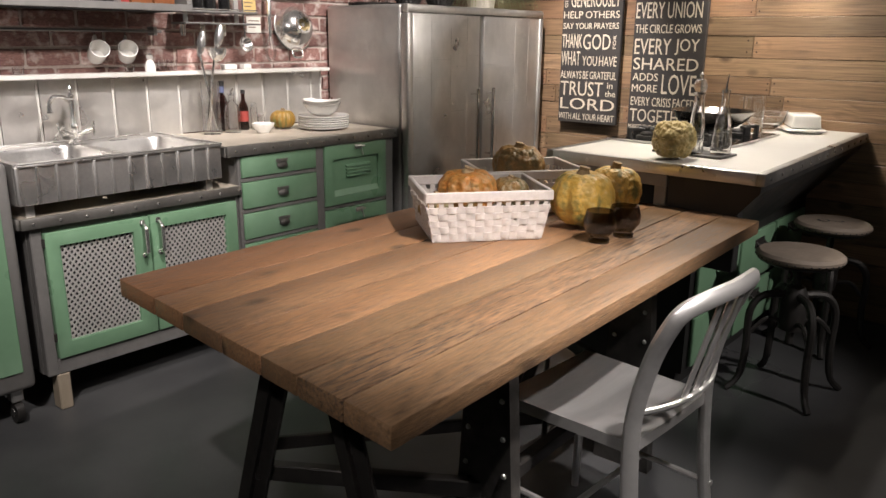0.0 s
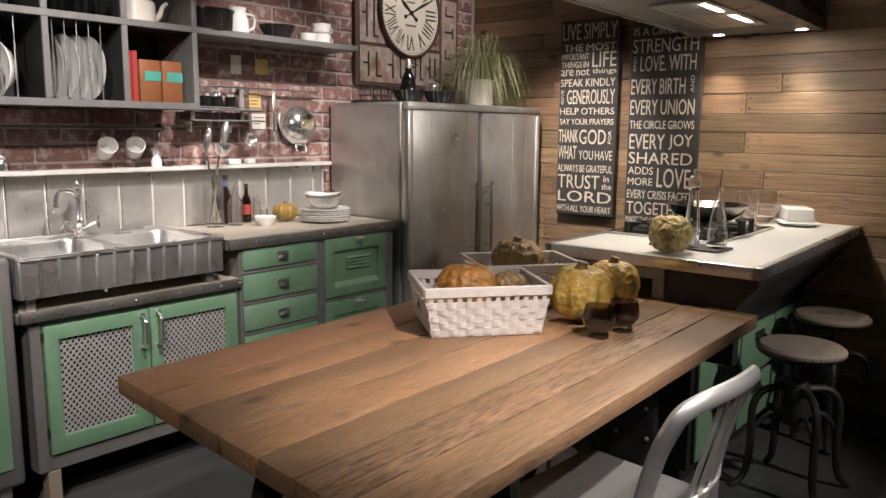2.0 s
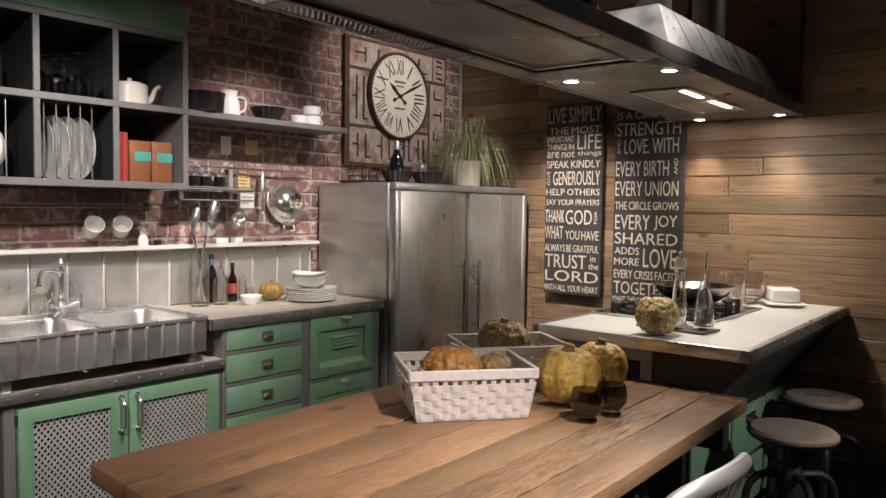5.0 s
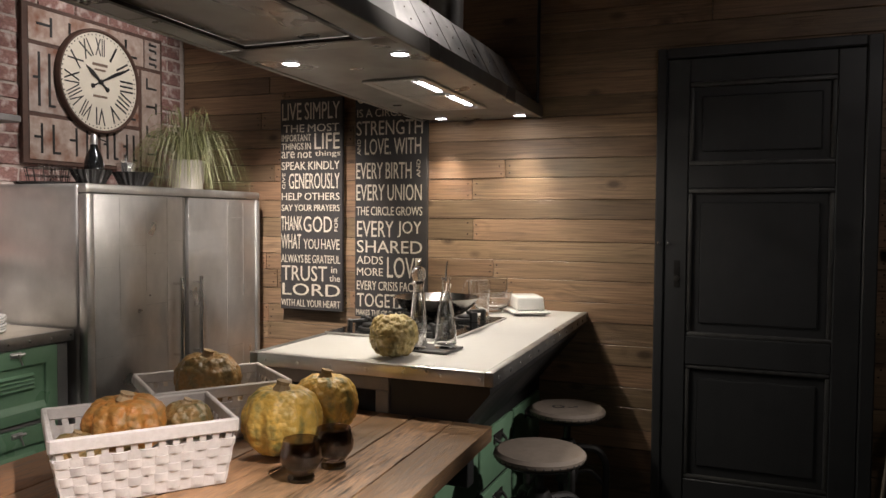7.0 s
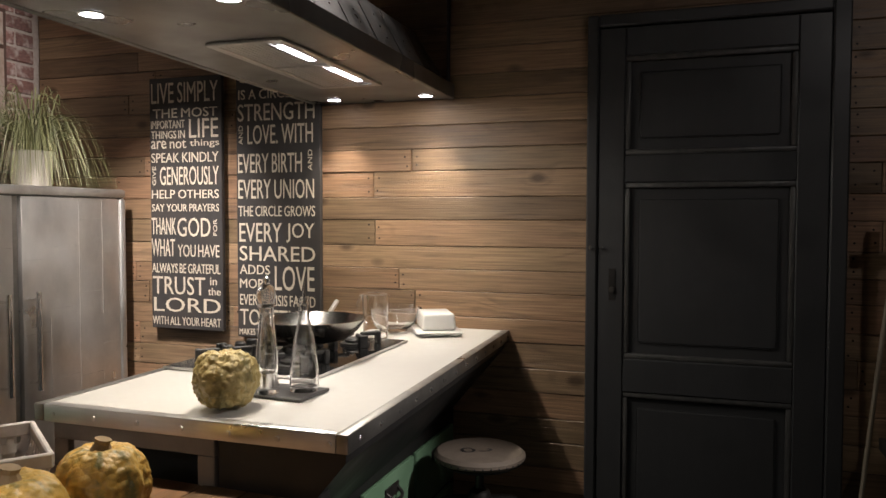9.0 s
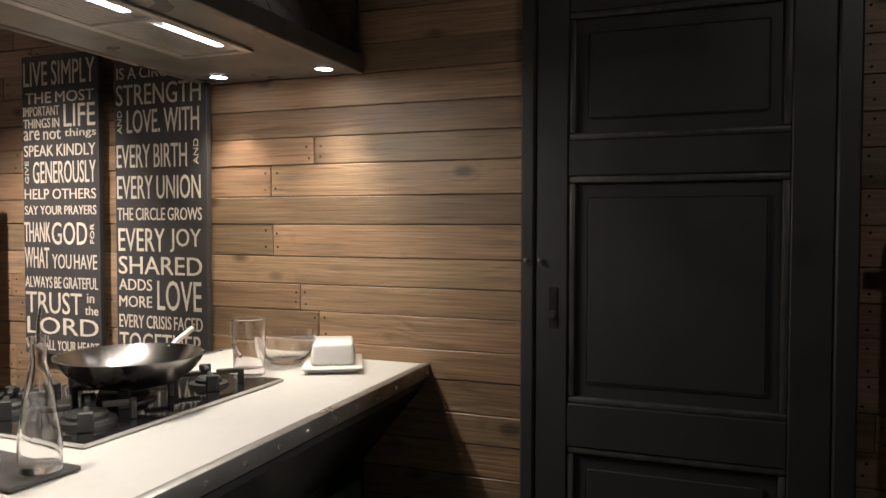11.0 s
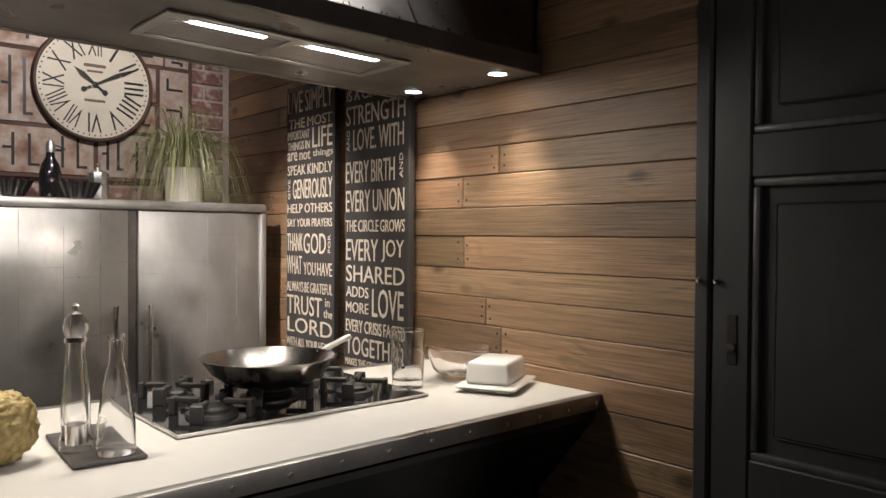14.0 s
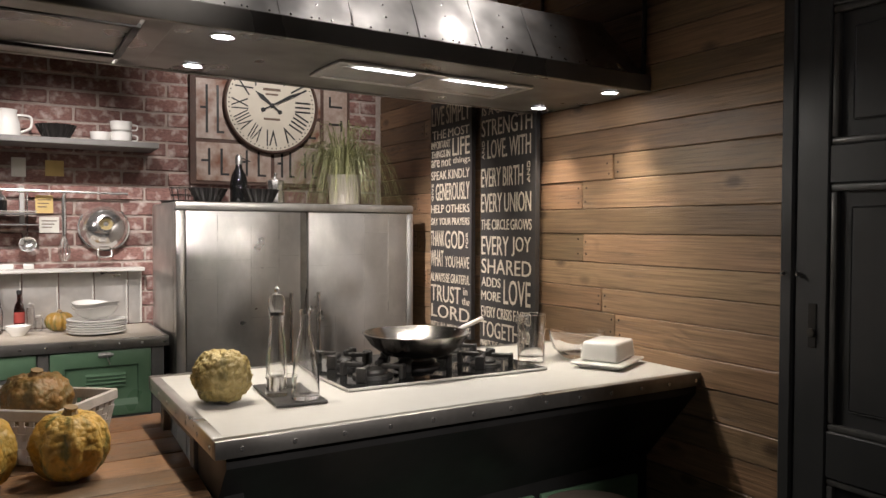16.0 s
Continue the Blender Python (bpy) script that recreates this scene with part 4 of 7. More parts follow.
def drawer_cabinet():
    t = thing("drawer_cabinet", "green drawer and locker-door base cabinet in a grey metal frame", "cabinet", (0, 0, 0))
    x0, x1, y0, y1 = -2.68, -2.17, 2.346, 3.27
    part("carcass", box(B(), x0, x1 - 0.016, y0, y1, 0.12, 0.853), frame_grey, t)
    bm = B()
    for a, b in ((y0, y0 + 0.014), (2.768, 2.812), (3.217, y1)):
        box(bm, x1 - 0.016, x1 + 0.006, a, b, 0.12, 0.853, 0.003)
    for a, b, zs in ((y0 + 0.014, 2.768, (0.12, 0.334, 0.47, 0.603, 0.738)), (2.812, 3.217, (0.12, 0.543))):
        for z in zs:
            box(bm, x1 - 0.016, x1 + 0.004, a, b, z, z + 0.018, 0.003)
    part("frame", bm, frame_grey, t)
    for z0, z1 in ((0.758, 0.85), (0.623, 0.736), (0.49, 0.601), (0.354, 0.468), (0.14, 0.332)):
        d = part("drawer", box(B(), x1 - 0.016, x1 + 0.01, y0 + 0.017, 2.765, z0, z1, 0.004, 2), green, t, "green drawer front")
        cup_pull(x1 + 0.01, 2.57, (z0 + z1) / 2, d)
    for z0, z1 in ((0.563, 0.85), (0.14, 0.541)):
        bm = B()
        a, b = 2.815, 3.214
        ring_frame(bm, x1 - 0.016, x1 + 0.014, a, b, z0, z1, 0.055, 0.055, 0.045, 0.07, 0.005)
        box(bm, x1 - 0.016, x1 + 0.002, a + 0.05, b - 0.05, z0 + 0.04, z1 - 0.065)
        d = part("locker_door", bm, green, t, "green locker door with louvres")
        bm = B()
        prism(bm, [(x1 + 0.002, z0 + 0.045), (x1 + 0.014, z0 + 0.045), (x1 + 0.002, z0 + 0.07)], a + 0.055, b - 0.055)
        part("bevel_moulding", bm, green, d)
        for k in range(4):
            z = z1 - 0.1 - 0.016 * k
            bm = prism(B(), [(x1 + 0.002, z), (x1 + 0.014, z - 0.009), (x1 + 0.014, z - 0.012), (x1 + 0.002, z - 0.012)], 2.95, 3.11)
            part("louvre", bm, green, d)
        bm = B()
        box(bm, x1 + 0.014, x1 + 0.018, 3.0, 3.05, z1 - 0.03, z1 - 0.008, 0.002)
        rod(bm, (x1 + 0.02, 3.0, z1 - 0.018), (x1 + 0.02, 3.06, z1 - 0.018), 0.005, 8)
        bar(bm, (x1 + 0.024, 3.03, z1 - 0.015), (x1 + 0.026, 3.045, z1 - 0.06), 0.008, 0.005, 0.001)
        part("latch", bm, steel, d, "steel locker latch")
    for y in (y0 + 0.02, y1 - 0.07):
        part("foot", box(B(), x1 - 0.07, x1 - 0.01, y, y + 0.05, 0, 0.12, 0.004), material_foot, t)
    w = thing("counter_worktop", "beige counter worktop with dark riveted metal edge", "worktop", (0, 0, 0))
    part("slab", box(B(), -2.688, -2.166, 2.297, 3.28, 0.855, 0.896), counter_top, w)
    part("edge", box(B(), -2.166, -2.148, 2.29, 3.29, 0.853, 0.8985, 0.004, 2), dark_zinc, w)
    part("edge", box(B(), -2.688, -2.166, 3.28, 3.29, 0.853, 0.8985, 0.003), dark_zinc, w)
    part("edge", box(B(), -2.688, -2.166, 2.287, 2.297, 0.853, 0.8985, 0.003), dark_zinc, w)
    rivets_on(w, -2.148, [2.33 + 0.094 * k for k in range(11)], 0.876, chrome)


drawer_cabinet()


def trolley():
    t = thing("trolley_cabinet", "green metal trolley cabinet with grey frame on black castors", "cabinet", (0, 0, 0))
    x0, x1, y0, y1 = -2.66, -2.15, 0.86, 1.452
    part("body", box(B(), x0, x1, y0, y1, 0.13, 0.93, 0.02, 3), frame_grey, t)
    part("door", box(B(), x1, x1 + 0.006, y0 + 0.06, y1 - 0.04, 0.2, 0.88, 0.003), green, t, "green metal door")
    for y in (y0 + 0.06, y1 - 0.06):
        for x in (x0 + 0.06, x1 - 0.05):
            c = part("castor", rod(B(), (x, y - 0.013, 0.04), (x, y + 0.013, 0.04), 0.04, 18), black_metal, t)
            part("fork", box(B(), x - 0.022, x + 0.022, y - 0.02, y + 0.02, 0.083, 0.13, 0.004), steel, c)
            part("hub", rod(B(), (x, y - 0.016, 0.04), (x, y + 0.016, 0.04), 0.016, 12), steel, c)


trolley()

# ---- splashback and its ledge ----


def splashback():
    t = thing("splashback", "pale zinc splashback sheets below a white metal ledge", "splashback", (0, 0, 0))
    y = 1.02
    while y < 3.2:
        y2 = min(y + 0.148, 3.25)
        part("sheet", box(B(), -2.699, -2.689, y + 0.005, y2, 0.9 if y > 2.28 else 0.75, 1.163, 0.001), splash_metal, t)
        part("rib", box(B(), -2.699, -2.684, y2, y2 + 0.007, 0.9 if y > 2.28 else 0.75, 1.163, 0.003, 2), white_edge, t)
        y += 0.155
    part("ledge", box(B(), -2.6985, -2.615, 1.0, 3.262, 1.1635, 1.182, 0.003), white_edge, t, "white painted metal ledge")


splashback()

# ---- wall cabinet, open compartments ----


def wall_cabinet():
    t = thing("wall_cabinet", "open grey metal wall cabinet with green top panel", "wall cabinet", (0, 0, 0))
    x0, x1, y0, y1 = -2.697, -2.40, 1.09, 2.336
    # inner panels take the shade as colour; front edges keep the grey metal
    part("back", box(B(), x0, x0 + 0.008, y0, y1, 1.435, 2.22), inner_shade, t)
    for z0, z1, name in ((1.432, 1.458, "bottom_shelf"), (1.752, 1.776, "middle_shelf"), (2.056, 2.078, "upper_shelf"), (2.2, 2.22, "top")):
        p = part(name, box(B(), x0 + 0.008, x1 - 0.012, y0, y1, z0, z1), inner_shade if z0 < 2.1 else frame_grey, t)
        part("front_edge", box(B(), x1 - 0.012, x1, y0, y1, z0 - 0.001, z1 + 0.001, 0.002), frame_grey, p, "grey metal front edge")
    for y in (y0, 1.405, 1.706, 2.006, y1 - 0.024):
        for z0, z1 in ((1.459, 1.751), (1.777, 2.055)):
            p = part("divider", box(B(), x0 + 0.008, x1 - 0.012, y, y + 0.022, z0, z1), inner_shade if y < 2.3 else frame_grey, t)
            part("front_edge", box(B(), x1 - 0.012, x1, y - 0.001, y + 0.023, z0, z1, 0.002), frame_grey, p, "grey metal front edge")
    part("top_panel", box(B(), x1 - 0.02, x1 + 0.004, y0 + 0.01, y1 - 0.012, 2.08, 2.2, 0.003), green, t, "green painted flap panel")
    for y in [1.47 + 0.05 * k for k in range(4)] + [1.752 + 0.045 * k for k in range(5)]:
        part("plate_rod", rod(B(), (x1 - 0.03, y, 1.458), (x1 - 0.03, y, 1.752), 0.003, 8), chrome, t)


wall_cabinet()


def wall_shelf():
    t = thing("wall_shelf", "grey metal wall shelf on the brick wall", "shelf", (0, 0, 0))
    part("board", box(B(), -2.698, -2.45, 2.338, 3.305, 1.756, 1.784, 0.003), frame_grey, t)


wall_shelf()

# ---- stools ----


def stool(m, digits):
    t = thing("bar_stool", "round leather-topped industrial stool on black iron legs", "stool", m, group="stools at the island")
    h, r = 0.575, 0.158
    bm = lathe(B(), [(0, h - 0.03), (r - 0.01, h - 0.035), (r, h - 0.025), (r, h - 0.014), (r - 0.012, h - 0.003), (r * 0.6, h + 0.006), (0, h + 0.009)], 40)
    s = part("seat", bm, seat_cloth, t)
    part("seat_pan", lathe(B(), [(0, h - 0.05), (r - 0.03, h - 0.05), (r - 0.006, h - 0.036), (0, h - 0.034)], 32), black_metal, t)
    for k in range(36):
        an = 2 * math.pi * k / 36
        part("nail", lathe(B(), [(0.004, 0), (0.003, 0.002), (0, 0.003)], 6, m=pose(0, 0, 0, 0, 0, math.degrees(an)) @ pose(r, 0, h - 0.024, 0, 90)), iron, s)
    if digits:
        bm = letters("05", -0.055, 0.055, -0.026, 0.026, 0.0004)
        for v in bm.verts:
            v.co = Vector((v.co.x - 0.02, v.co.z - 0.03, h + 0.0075 - v.co.y))
        bmesh.ops.rotate(bm, matrix=Euler((0, 0, radians(30))).to_matrix(), verts=bm.verts)
        part("number", bm, black_paint, s, "black stencilled number", 0)
    part("screw", rod(B(), (0, 0, 0.2), (0, 0, h - 0.05), 0.015, 14), iron, t)
    part("hub", lathe(B(), [(0, 0.26), (0.045, 0.26), (0.05, 0.3), (0.05, 0.39), (0.035, 0.43), (0.02, 0.44), (0, 0.44)], 20), black_metal, t)
    for k in range(4):
        an = math.pi / 2 * k + 0.35
        c, sn = math.cos(an), math.sin(an)
        bm = B()
        pts = bend([(0.04 * c, 0.04 * sn, 0.4), (0.12 * c, 0.12 * sn, 0.395), (0.165 * c, 0.165 * sn, 0.33), (0.165 * c, 0.165 * sn, 0.18), (0.18 * c, 0.18 * sn, 0.06), (0.225 * c, 0.225 * sn, 0.006)], 5)
        tube(bm, pts, [0.015] * 20 + [0.013] * 6, 8)
        tube(bm, bend([(0.04 * c, 0.04 * sn, 0.29), (0.1 * c, 0.1 * sn, 0.3), (0.16 * c, 0.16 * sn, 0.24)], 4), 0.009, 6)
        part("leg", bm, black_metal, t)
    return t


stool(pose(-0.235, 3.5, 0, 0, 0, 20), False)
stool(pose(-0.283, 4.125, 0, 0, 0, 0), True)

# ---- aluminium chair ----


def chair():
    """Faces -x; its seat front is under the table."""
    t = thing("metal_chair", "brushed aluminium chair with slatted back, pushed under the table", "chair", pose(-0.31, 2.155, 0, 0, 0, -3))
    bm = B()
    n = 10
    grid = []
    for i in range(n + 1):
        row = []
        for j in range(n + 1):
            u, v = i / n * 2 - 1, j / n * 2 - 1
            x, y = 0.19 * u, 0.2 * v * (1.0 - 0.06 * (u + 1) / 2)
            dip = -0.018 * (1 - u * u * 0.8) * (1 - v * v)
            row.append(bm.verts.new((x, y, 0.455 + dip)))
        grid.append(row)
    for i in range(n):
        for j in range(n):
            bm.faces.new((grid[i][j], grid[i + 1][j], grid[i + 1][j + 1], grid[i][j + 1]))
    r = bmesh.ops.extrude_face_region(bm, geom=bm.faces[:])
    for v in r["geom"]:
        if isinstance(v, bmesh.types.BMVert):
            v.co.z = min(v.co.z, 0.455) - 0.03 if abs(v.co.x) > 0.18 or abs(v.co.y) > 0.185 else v.co.z - 0.006
    part("seat", bm, aluminium, t)
    # the back frame: one bent tube from foot to foot
    side = [(0.235, 0.0), (0.2, 0.25), (0.186, 0.45), (0.195, 0.56), (0.222, 0.67), (0.252, 0.745)]
    left = [(x, -0.19, z) for x, z in side]
    right = [(x, 0.19, z) for x, z in side]
    top = [(0.275, -0.175, 0.788), (0.297, -0.11, 0.806), (0.308, 0, 0.81), (0.297, 0.11, 0.806), (0.275, 0.175, 0.788)]
    part("back_frame", tube(B(), bend(left + top + right[::-1], 5), 0.021, 12, 0.72), aluminium, t)
    bm = tube(B(), bend([(0.195, -0.187, 0.53), (0.228, -0.1, 0.53), (0.24, 0, 0.53), (0.228, 0.1, 0.53), (0.195, 0.187, 0.53)], 4), 0.017, 8, 0.45)
    part("lower_rail", bm, aluminium, t)
    for y in (-0.055, 0, 0.055):
        bm = B()
        bar(bm, (0.236, y, 0.53), (0.305, y, 0.8), 0.028, 0.006, 0.002, up=(1, 0, 0))
        part("back_slat", bm, aluminium, t)
    for s in (-1, 1):
        part("front_leg", tube(B(), [(-0.175, s * 0.185, 0.44), (-0.19, s * 0.19, 0.2), (-0.2, s * 0.2, 0.0)], [0.016, 0.014, 0.011], 10), aluminium, t)
        part("side_stretcher", rod(B(), (-0.19, s * 0.192, 0.2), (0.228, s * 0.19, 0.2), 0.008, 8), aluminium, t)
    part("front_stretcher", rod(B(), (-0.187, -0.19, 0.25), (-0.187, 0.19, 0.25), 0.008, 8), aluminium, t)
    part("cross_stretcher", rod(B(), (0.02, -0.19, 0.2), (0.02, 0.19, 0.2), 0.008, 8), aluminium, t)


chair()

# ---- baskets and gourds on the table ----


def basket(m, a, b, a2, b2, h):
    """Woven basket: top half-sizes a, b; bottom half-sizes a2, b2."""
    t = thing("wicker_basket", "rectangular whitewashed woven basket on the table", "basket", m, group="white baskets")
    th = 0.006

    def at(u, v, z):
        f = z / h
        return Vector((u * (a2 + (a - a2) * f), v * (b2 + (b - b2) * f), z))

    def side_point(s, k, z, out=0.0):
        f = z / h
        A, C = a2 + (a - a2) * f, b2 + (b - b2) * f
        if s == 0:
            return Vector((k * A, -C - out, z))
        if s == 1:
            return Vector((A + out, k * C, z))
        if s == 2:
            return Vector((-k * A, C + out, z))
        return Vector((-A - out, -k * C, z))

    part("base", box(B(), -a2, a2, -b2, b2, 0, 0.006), basket_white, t)
    bm = B()
    z0, z1 = h - 0.03, h
    for s in range(4):
        p, q = side_point(s, -1.02, h - 0.015), side_point(s, 1.02, h - 0.015)
        bar(bm, p, q, 0.012, 0.03, 0.003)
    part("rim", bm, basket_white, t)
    rows, low = 5, 0.008
    band = (h * 0.66) / rows
    for s in range(4):
        count = 13 if s % 2 == 0 else 9
        for i in range(count):
            k = -0.93 + 1.86 * i / (count - 1)
            bm = B()
            wide, slim = 0.92 / (count - 1) * 0.93, 0.46 / (count - 1)
            zm = h * 0.68
            outline = [(-wide, 0.002), (wide, 0.002), (wide, zm), (slim, zm + 0.004), (slim, h - 0.02), (-slim, h - 0.02), (-slim, zm + 0.004), (-wide, zm)]
            lo, hi = [[bm.verts.new(side_point(s, k + dk, z, o)) for dk, z in outline] for o in (-0.0018, 0.0018)]
            bm.faces.new(lo[::-1])
            bm.faces.new(hi)
            for i2 in range(8):
                bm.faces.new((lo[i2], lo[(i2 + 1) % 8], hi[(i2 + 1) % 8], hi[i2]))
            part("upright", bm, basket_white, t)
        for r in range(rows):
            z = low + band * (r + 0.5)
            bm = B()
            segs = count * 4
            prev = None
            for i in range(segs + 1):
                k = -1.0 + 2.0 * i / segs
                ph = math.pi * ((k + 0.93) / 1.86 * (count - 1) + r)
                out = 0.005 * math.cos(ph)
                ring = []
                for dz, do in ((-band * 0.47, -0.0012), (-band * 0.43, 0.0016), (band * 0.43, 0.0016), (band * 0.47, -0.0012)):
                    ring.append(bm.verts.new(side_point(s, k, z + dz, out + do)))
                if prev:
                    for j in range(4):
                        bm.faces.new((prev[j], prev[(j + 1) % 4], ring[(j + 1) % 4], ring[j]))
                else:
                    bm.faces.new(ring[::-1])
                prev = ring
            bm.faces.new(prev)
            part("weave_strip", bm, basket_white, t)
    return t


def gourd_skin(name, base, second, stripe, ribs, warts=0.6):
    """Rind: two mottled colours, a third along the ribs, warty relief."""
    m = bpy.data.materials.new(name)
    m.use_nodes = True
    nt = m.node_tree
    n, l = nt.nodes, nt.links
    bsdf = n["Principled BSDF"]
    tc, grad = n.new("ShaderNodeTexCoord"), n.new("ShaderNodeTexGradient")
    grad.gradient_type = "RADIAL"
    l.new(tc.outputs["Object"], grad.inputs["Vector"])

    def noise_at(scale, detail):
        t = n.new("ShaderNodeTexNoise")
        t.inputs["Scale"].default_value, t.inputs["Detail"].default_value, t.inputs["Roughness"].default_value = scale, detail, 0.65
        l.new(tc.outputs["Object"], t.inputs["Vector"])
        return t.outputs["Fac"]

    def calc(op, a, b):
        t = n.new("ShaderNodeMath")
        t.operation = op
        for i, v in enumerate((a, b)):
            if isinstance(v, bpy.types.NodeSocket):
                l.new(v, t.inputs[i])
            else:
                t.inputs[i].default_value = v
        return t.outputs[0]

    def span(v, lo, hi, a=0.0, b=1.0):
        r = n.new("ShaderNodeMapRange")
        for key, w in (("From Min", lo), ("From Max", hi), ("To Min", a), ("To Max", b)):
            r.inputs[key].default_value = w
        l.new(v, r.inputs["Value"])
        return r.outputs[0]

    def mixed(fac, a, b):
        x = n.new("ShaderNodeMix")
        x.data_type = "RGBA"
        l.new(fac, x.inputs["Factor"])
        for sock, v in ((x.inputs["A"], a), (x.inputs["B"], b)):
            if isinstance(v, tuple):
                sock.default_value = (*v, 1)
            else:
                l.new(v, sock)
        return x.outputs["Result"]

    mott, fine, big = noise_at(34, 6), noise_at(110, 4), noise_at(11, 3)
    c = mixed(span(mott, 0.38, 0.6), base, second)
    wave = calc("SINE", calc("MULTIPLY", grad.outputs["Fac"], 6.2832 * ribs), 0.0)
    wave = calc("ADD", wave, span(big, 0.3, 0.7, -1.4, 1.4))
    wave = calc("ADD", wave, span(mott, 0.3, 0.7, -0.7, 0.7))
    c = mixed(span(wave, 0.45, 1.6), c, stripe)
    c = mixed(span(fine, 0.55, 0.75, 0, 0.3), c, tuple(min(1, 1.3 * v) for v in base))
    l.new(c, bsdf.inputs["Base Color"])
    bsdf.inputs["Roughness"].default_value = 0.45
    v = n.new("ShaderNodeTexVoronoi")
    v.inputs["Scale"].default_value = 70
    l.new(tc.outputs["Object"], v.inputs["Vector"])
    bp = n.new("ShaderNodeBump")
    bp.inputs["Strength"].default_value, bp.inputs["Distance"].default_value = warts, 0.006
    bp.invert = True
    l.new(calc("ADD", v.outputs["Distance"], calc("MULTIPLY", mott, -0.8)), bp.inputs["Height"])
    l.new(bp.outputs[0], bsdf.inputs["Normal"])
    return m


skin_yellow = gourd_skin("yellow green gourd skin", (0.62, 0.37, 0.07), (0.46, 0.31, 0.075), (0.17, 0.15, 0.045), 10, 0.6)
skin_amber = gourd_skin("amber gourd skin", (0.62, 0.36, 0.07), (0.44, 0.29, 0.075), (0.17, 0.16, 0.05), 9, 0.7)
skin_orange = gourd_skin("orange green gourd skin", (0.42, 0.16, 0.03), (0.28, 0.14, 0.035), (0.16, 0.105, 0.035), 6, 0.6)
skin_brown = gourd_skin("olive brown gourd skin", (0.26, 0.145, 0.045), (0.17, 0.12, 0.045), (0.1, 0.09, 0.036), 9, 0.7)
skin_rust = gourd_skin("russet gourd skin", (0.3, 0.15, 0.04), (0.19, 0.13, 0.045), (0.15, 0.105, 0.04), 7, 0.6)
skin_green = gourd_skin("warty olive gourd skin", (0.44, 0.34, 0.14), (0.31, 0.23, 0.08), (0.2, 0.165, 0.06), 7, 1.0)
skin_pumpkin = gourd_skin("striped pumpkin skin", (0.36, 0.2, 0.035), (0.28, 0.17, 0.04), (0.12, 0.12, 0.035), 12, 0.2)
stalk_mat = material("dry stalk", (0.34, 0.24, 0.13), (0.24, 0.16, 0.08), 0.8, 0, (40, 40, 10), 1, 5, 0.3)


def gourd(name, loc, r, h, ribs, depth, bumps, skin, label, seed, squash=0.0, stalk=True, turn=(0, 0, 0)):
    t = thing(name, label, "gourd", pose(*loc, *turn))
    bm = B()
    rings, seg = 64, 128
    off = Vector((seed * 3.7, seed * 1.3, 0))
    rows = []
    for i in range(rings + 1):
        th = math.pi * i / rings
        row = []
        for k in range(seg):
            an = 2 * math.pi * k / seg
            rr = math.sin(th) ** 0.85 * r
            rr *= 1 - depth * (0.5 - 0.5 * math.cos(ribs * an)) * math.sin(th)
            rr *= 1 + squash * math.cos(th)
            z = h / 2 - h / 2 * math.cos(th)
            z = z - 0.1 * h * math.exp(-((th - math.pi) / 0.4) ** 2) + 0.06 * h * math.exp(-(th / 0.4) ** 2)
            p = Vector((rr * math.cos(an), rr * math.sin(an), z))
            d = Vector((math.cos(an) * math.sin(th), math.sin(an) * math.sin(th), -math.cos(th)))
            n = noise.noise((p + off) * (2.2 / r)) * 0.45 + noise.noise((p + off) * (5.0 / r)) * 0.4 + abs(noise.noise((p + off) * (9.0 / r))) * 0.45 + abs(noise.noise((p + off) * (17.0 / r))) * 0.28
            p += d * n * bumps * r
            row.append(bm.verts.new((p.x, p.y, max(p.z, 0.0))))
        rows.append(row)
    for a, b in zip(rows, rows[1:]):
        for k in range(seg):
            bm.faces.new((a[k], b[k], b[(k + 1) % seg], a[(k + 1) % seg]))
    bmesh.ops.remove_doubles(bm, verts=bm.verts, dist=1e-5)
    part("skin", bm, skin, t, "", 60)
    if stalk:
        top = h * 0.9
        part("stalk", tube(B(), [(0, 0, top), (0.002, 0.001, top + h * 0.08), (0.004, 0.002, top + h * 0.13)], [r * 0.24, r * 0.16, r * 0.18], 9), stalk_mat, t)
    return t


Z_TOP = 0.9215
basket(pose(-0.865, 2.31, 0.7635, 0, 0, 52), 0.189, 0.149, 0.162, 0.131, 0.15)
basket(pose(-0.975, 2.7, 0.7635, 0, 0, 53.8), 0.182, 0.143, 0.155, 0.12, 0.15)
gourd("gourd", (-0.655, 2.575, 0.7635), 0.1, 0.185, 10, 0.1, 0.06, skin_yellow, "yellow and green ribbed gourd on the table", 1)
gourd("gourd", (-0.655, 2.785, 0.7635), 0.09, 0.175, 9, 0.1, 0.09, skin_amber, "yellow lumpy ribbed gourd on the table", 2)
gourd("gourd", (-0.911, 2.319, 0.8145), 0.094, 0.135, 12, 0.12, 0.11, skin_orange, "orange and green ribbed gourd in a basket", 3)
gourd("gourd", (-0.829, 2.429, 0.8225), 0.06, 0.098, 9, 0.08, 0.1, skin_brown, "small brown lumpy gourd in a basket", 4)
gourd("gourd", (-0.951, 2.214, 0.7925), 0.055, 0.09, 9, 0.1, 0.12, skin_brown, "dull green brown gourd in a basket", 5)
gourd("gourd", (-1.008, 2.725, 0.8275), 0.092, 0.15, 10, 0.06, 0.12, skin_rust, "large russet and olive mottled gourd in a basket", 6)
gourd("gourd", (-1.033, 2.625, 0.77), 0.055, 0.085, 9, 0.1, 0.12, skin_brown, "small dark green gourd in a basket", 9)
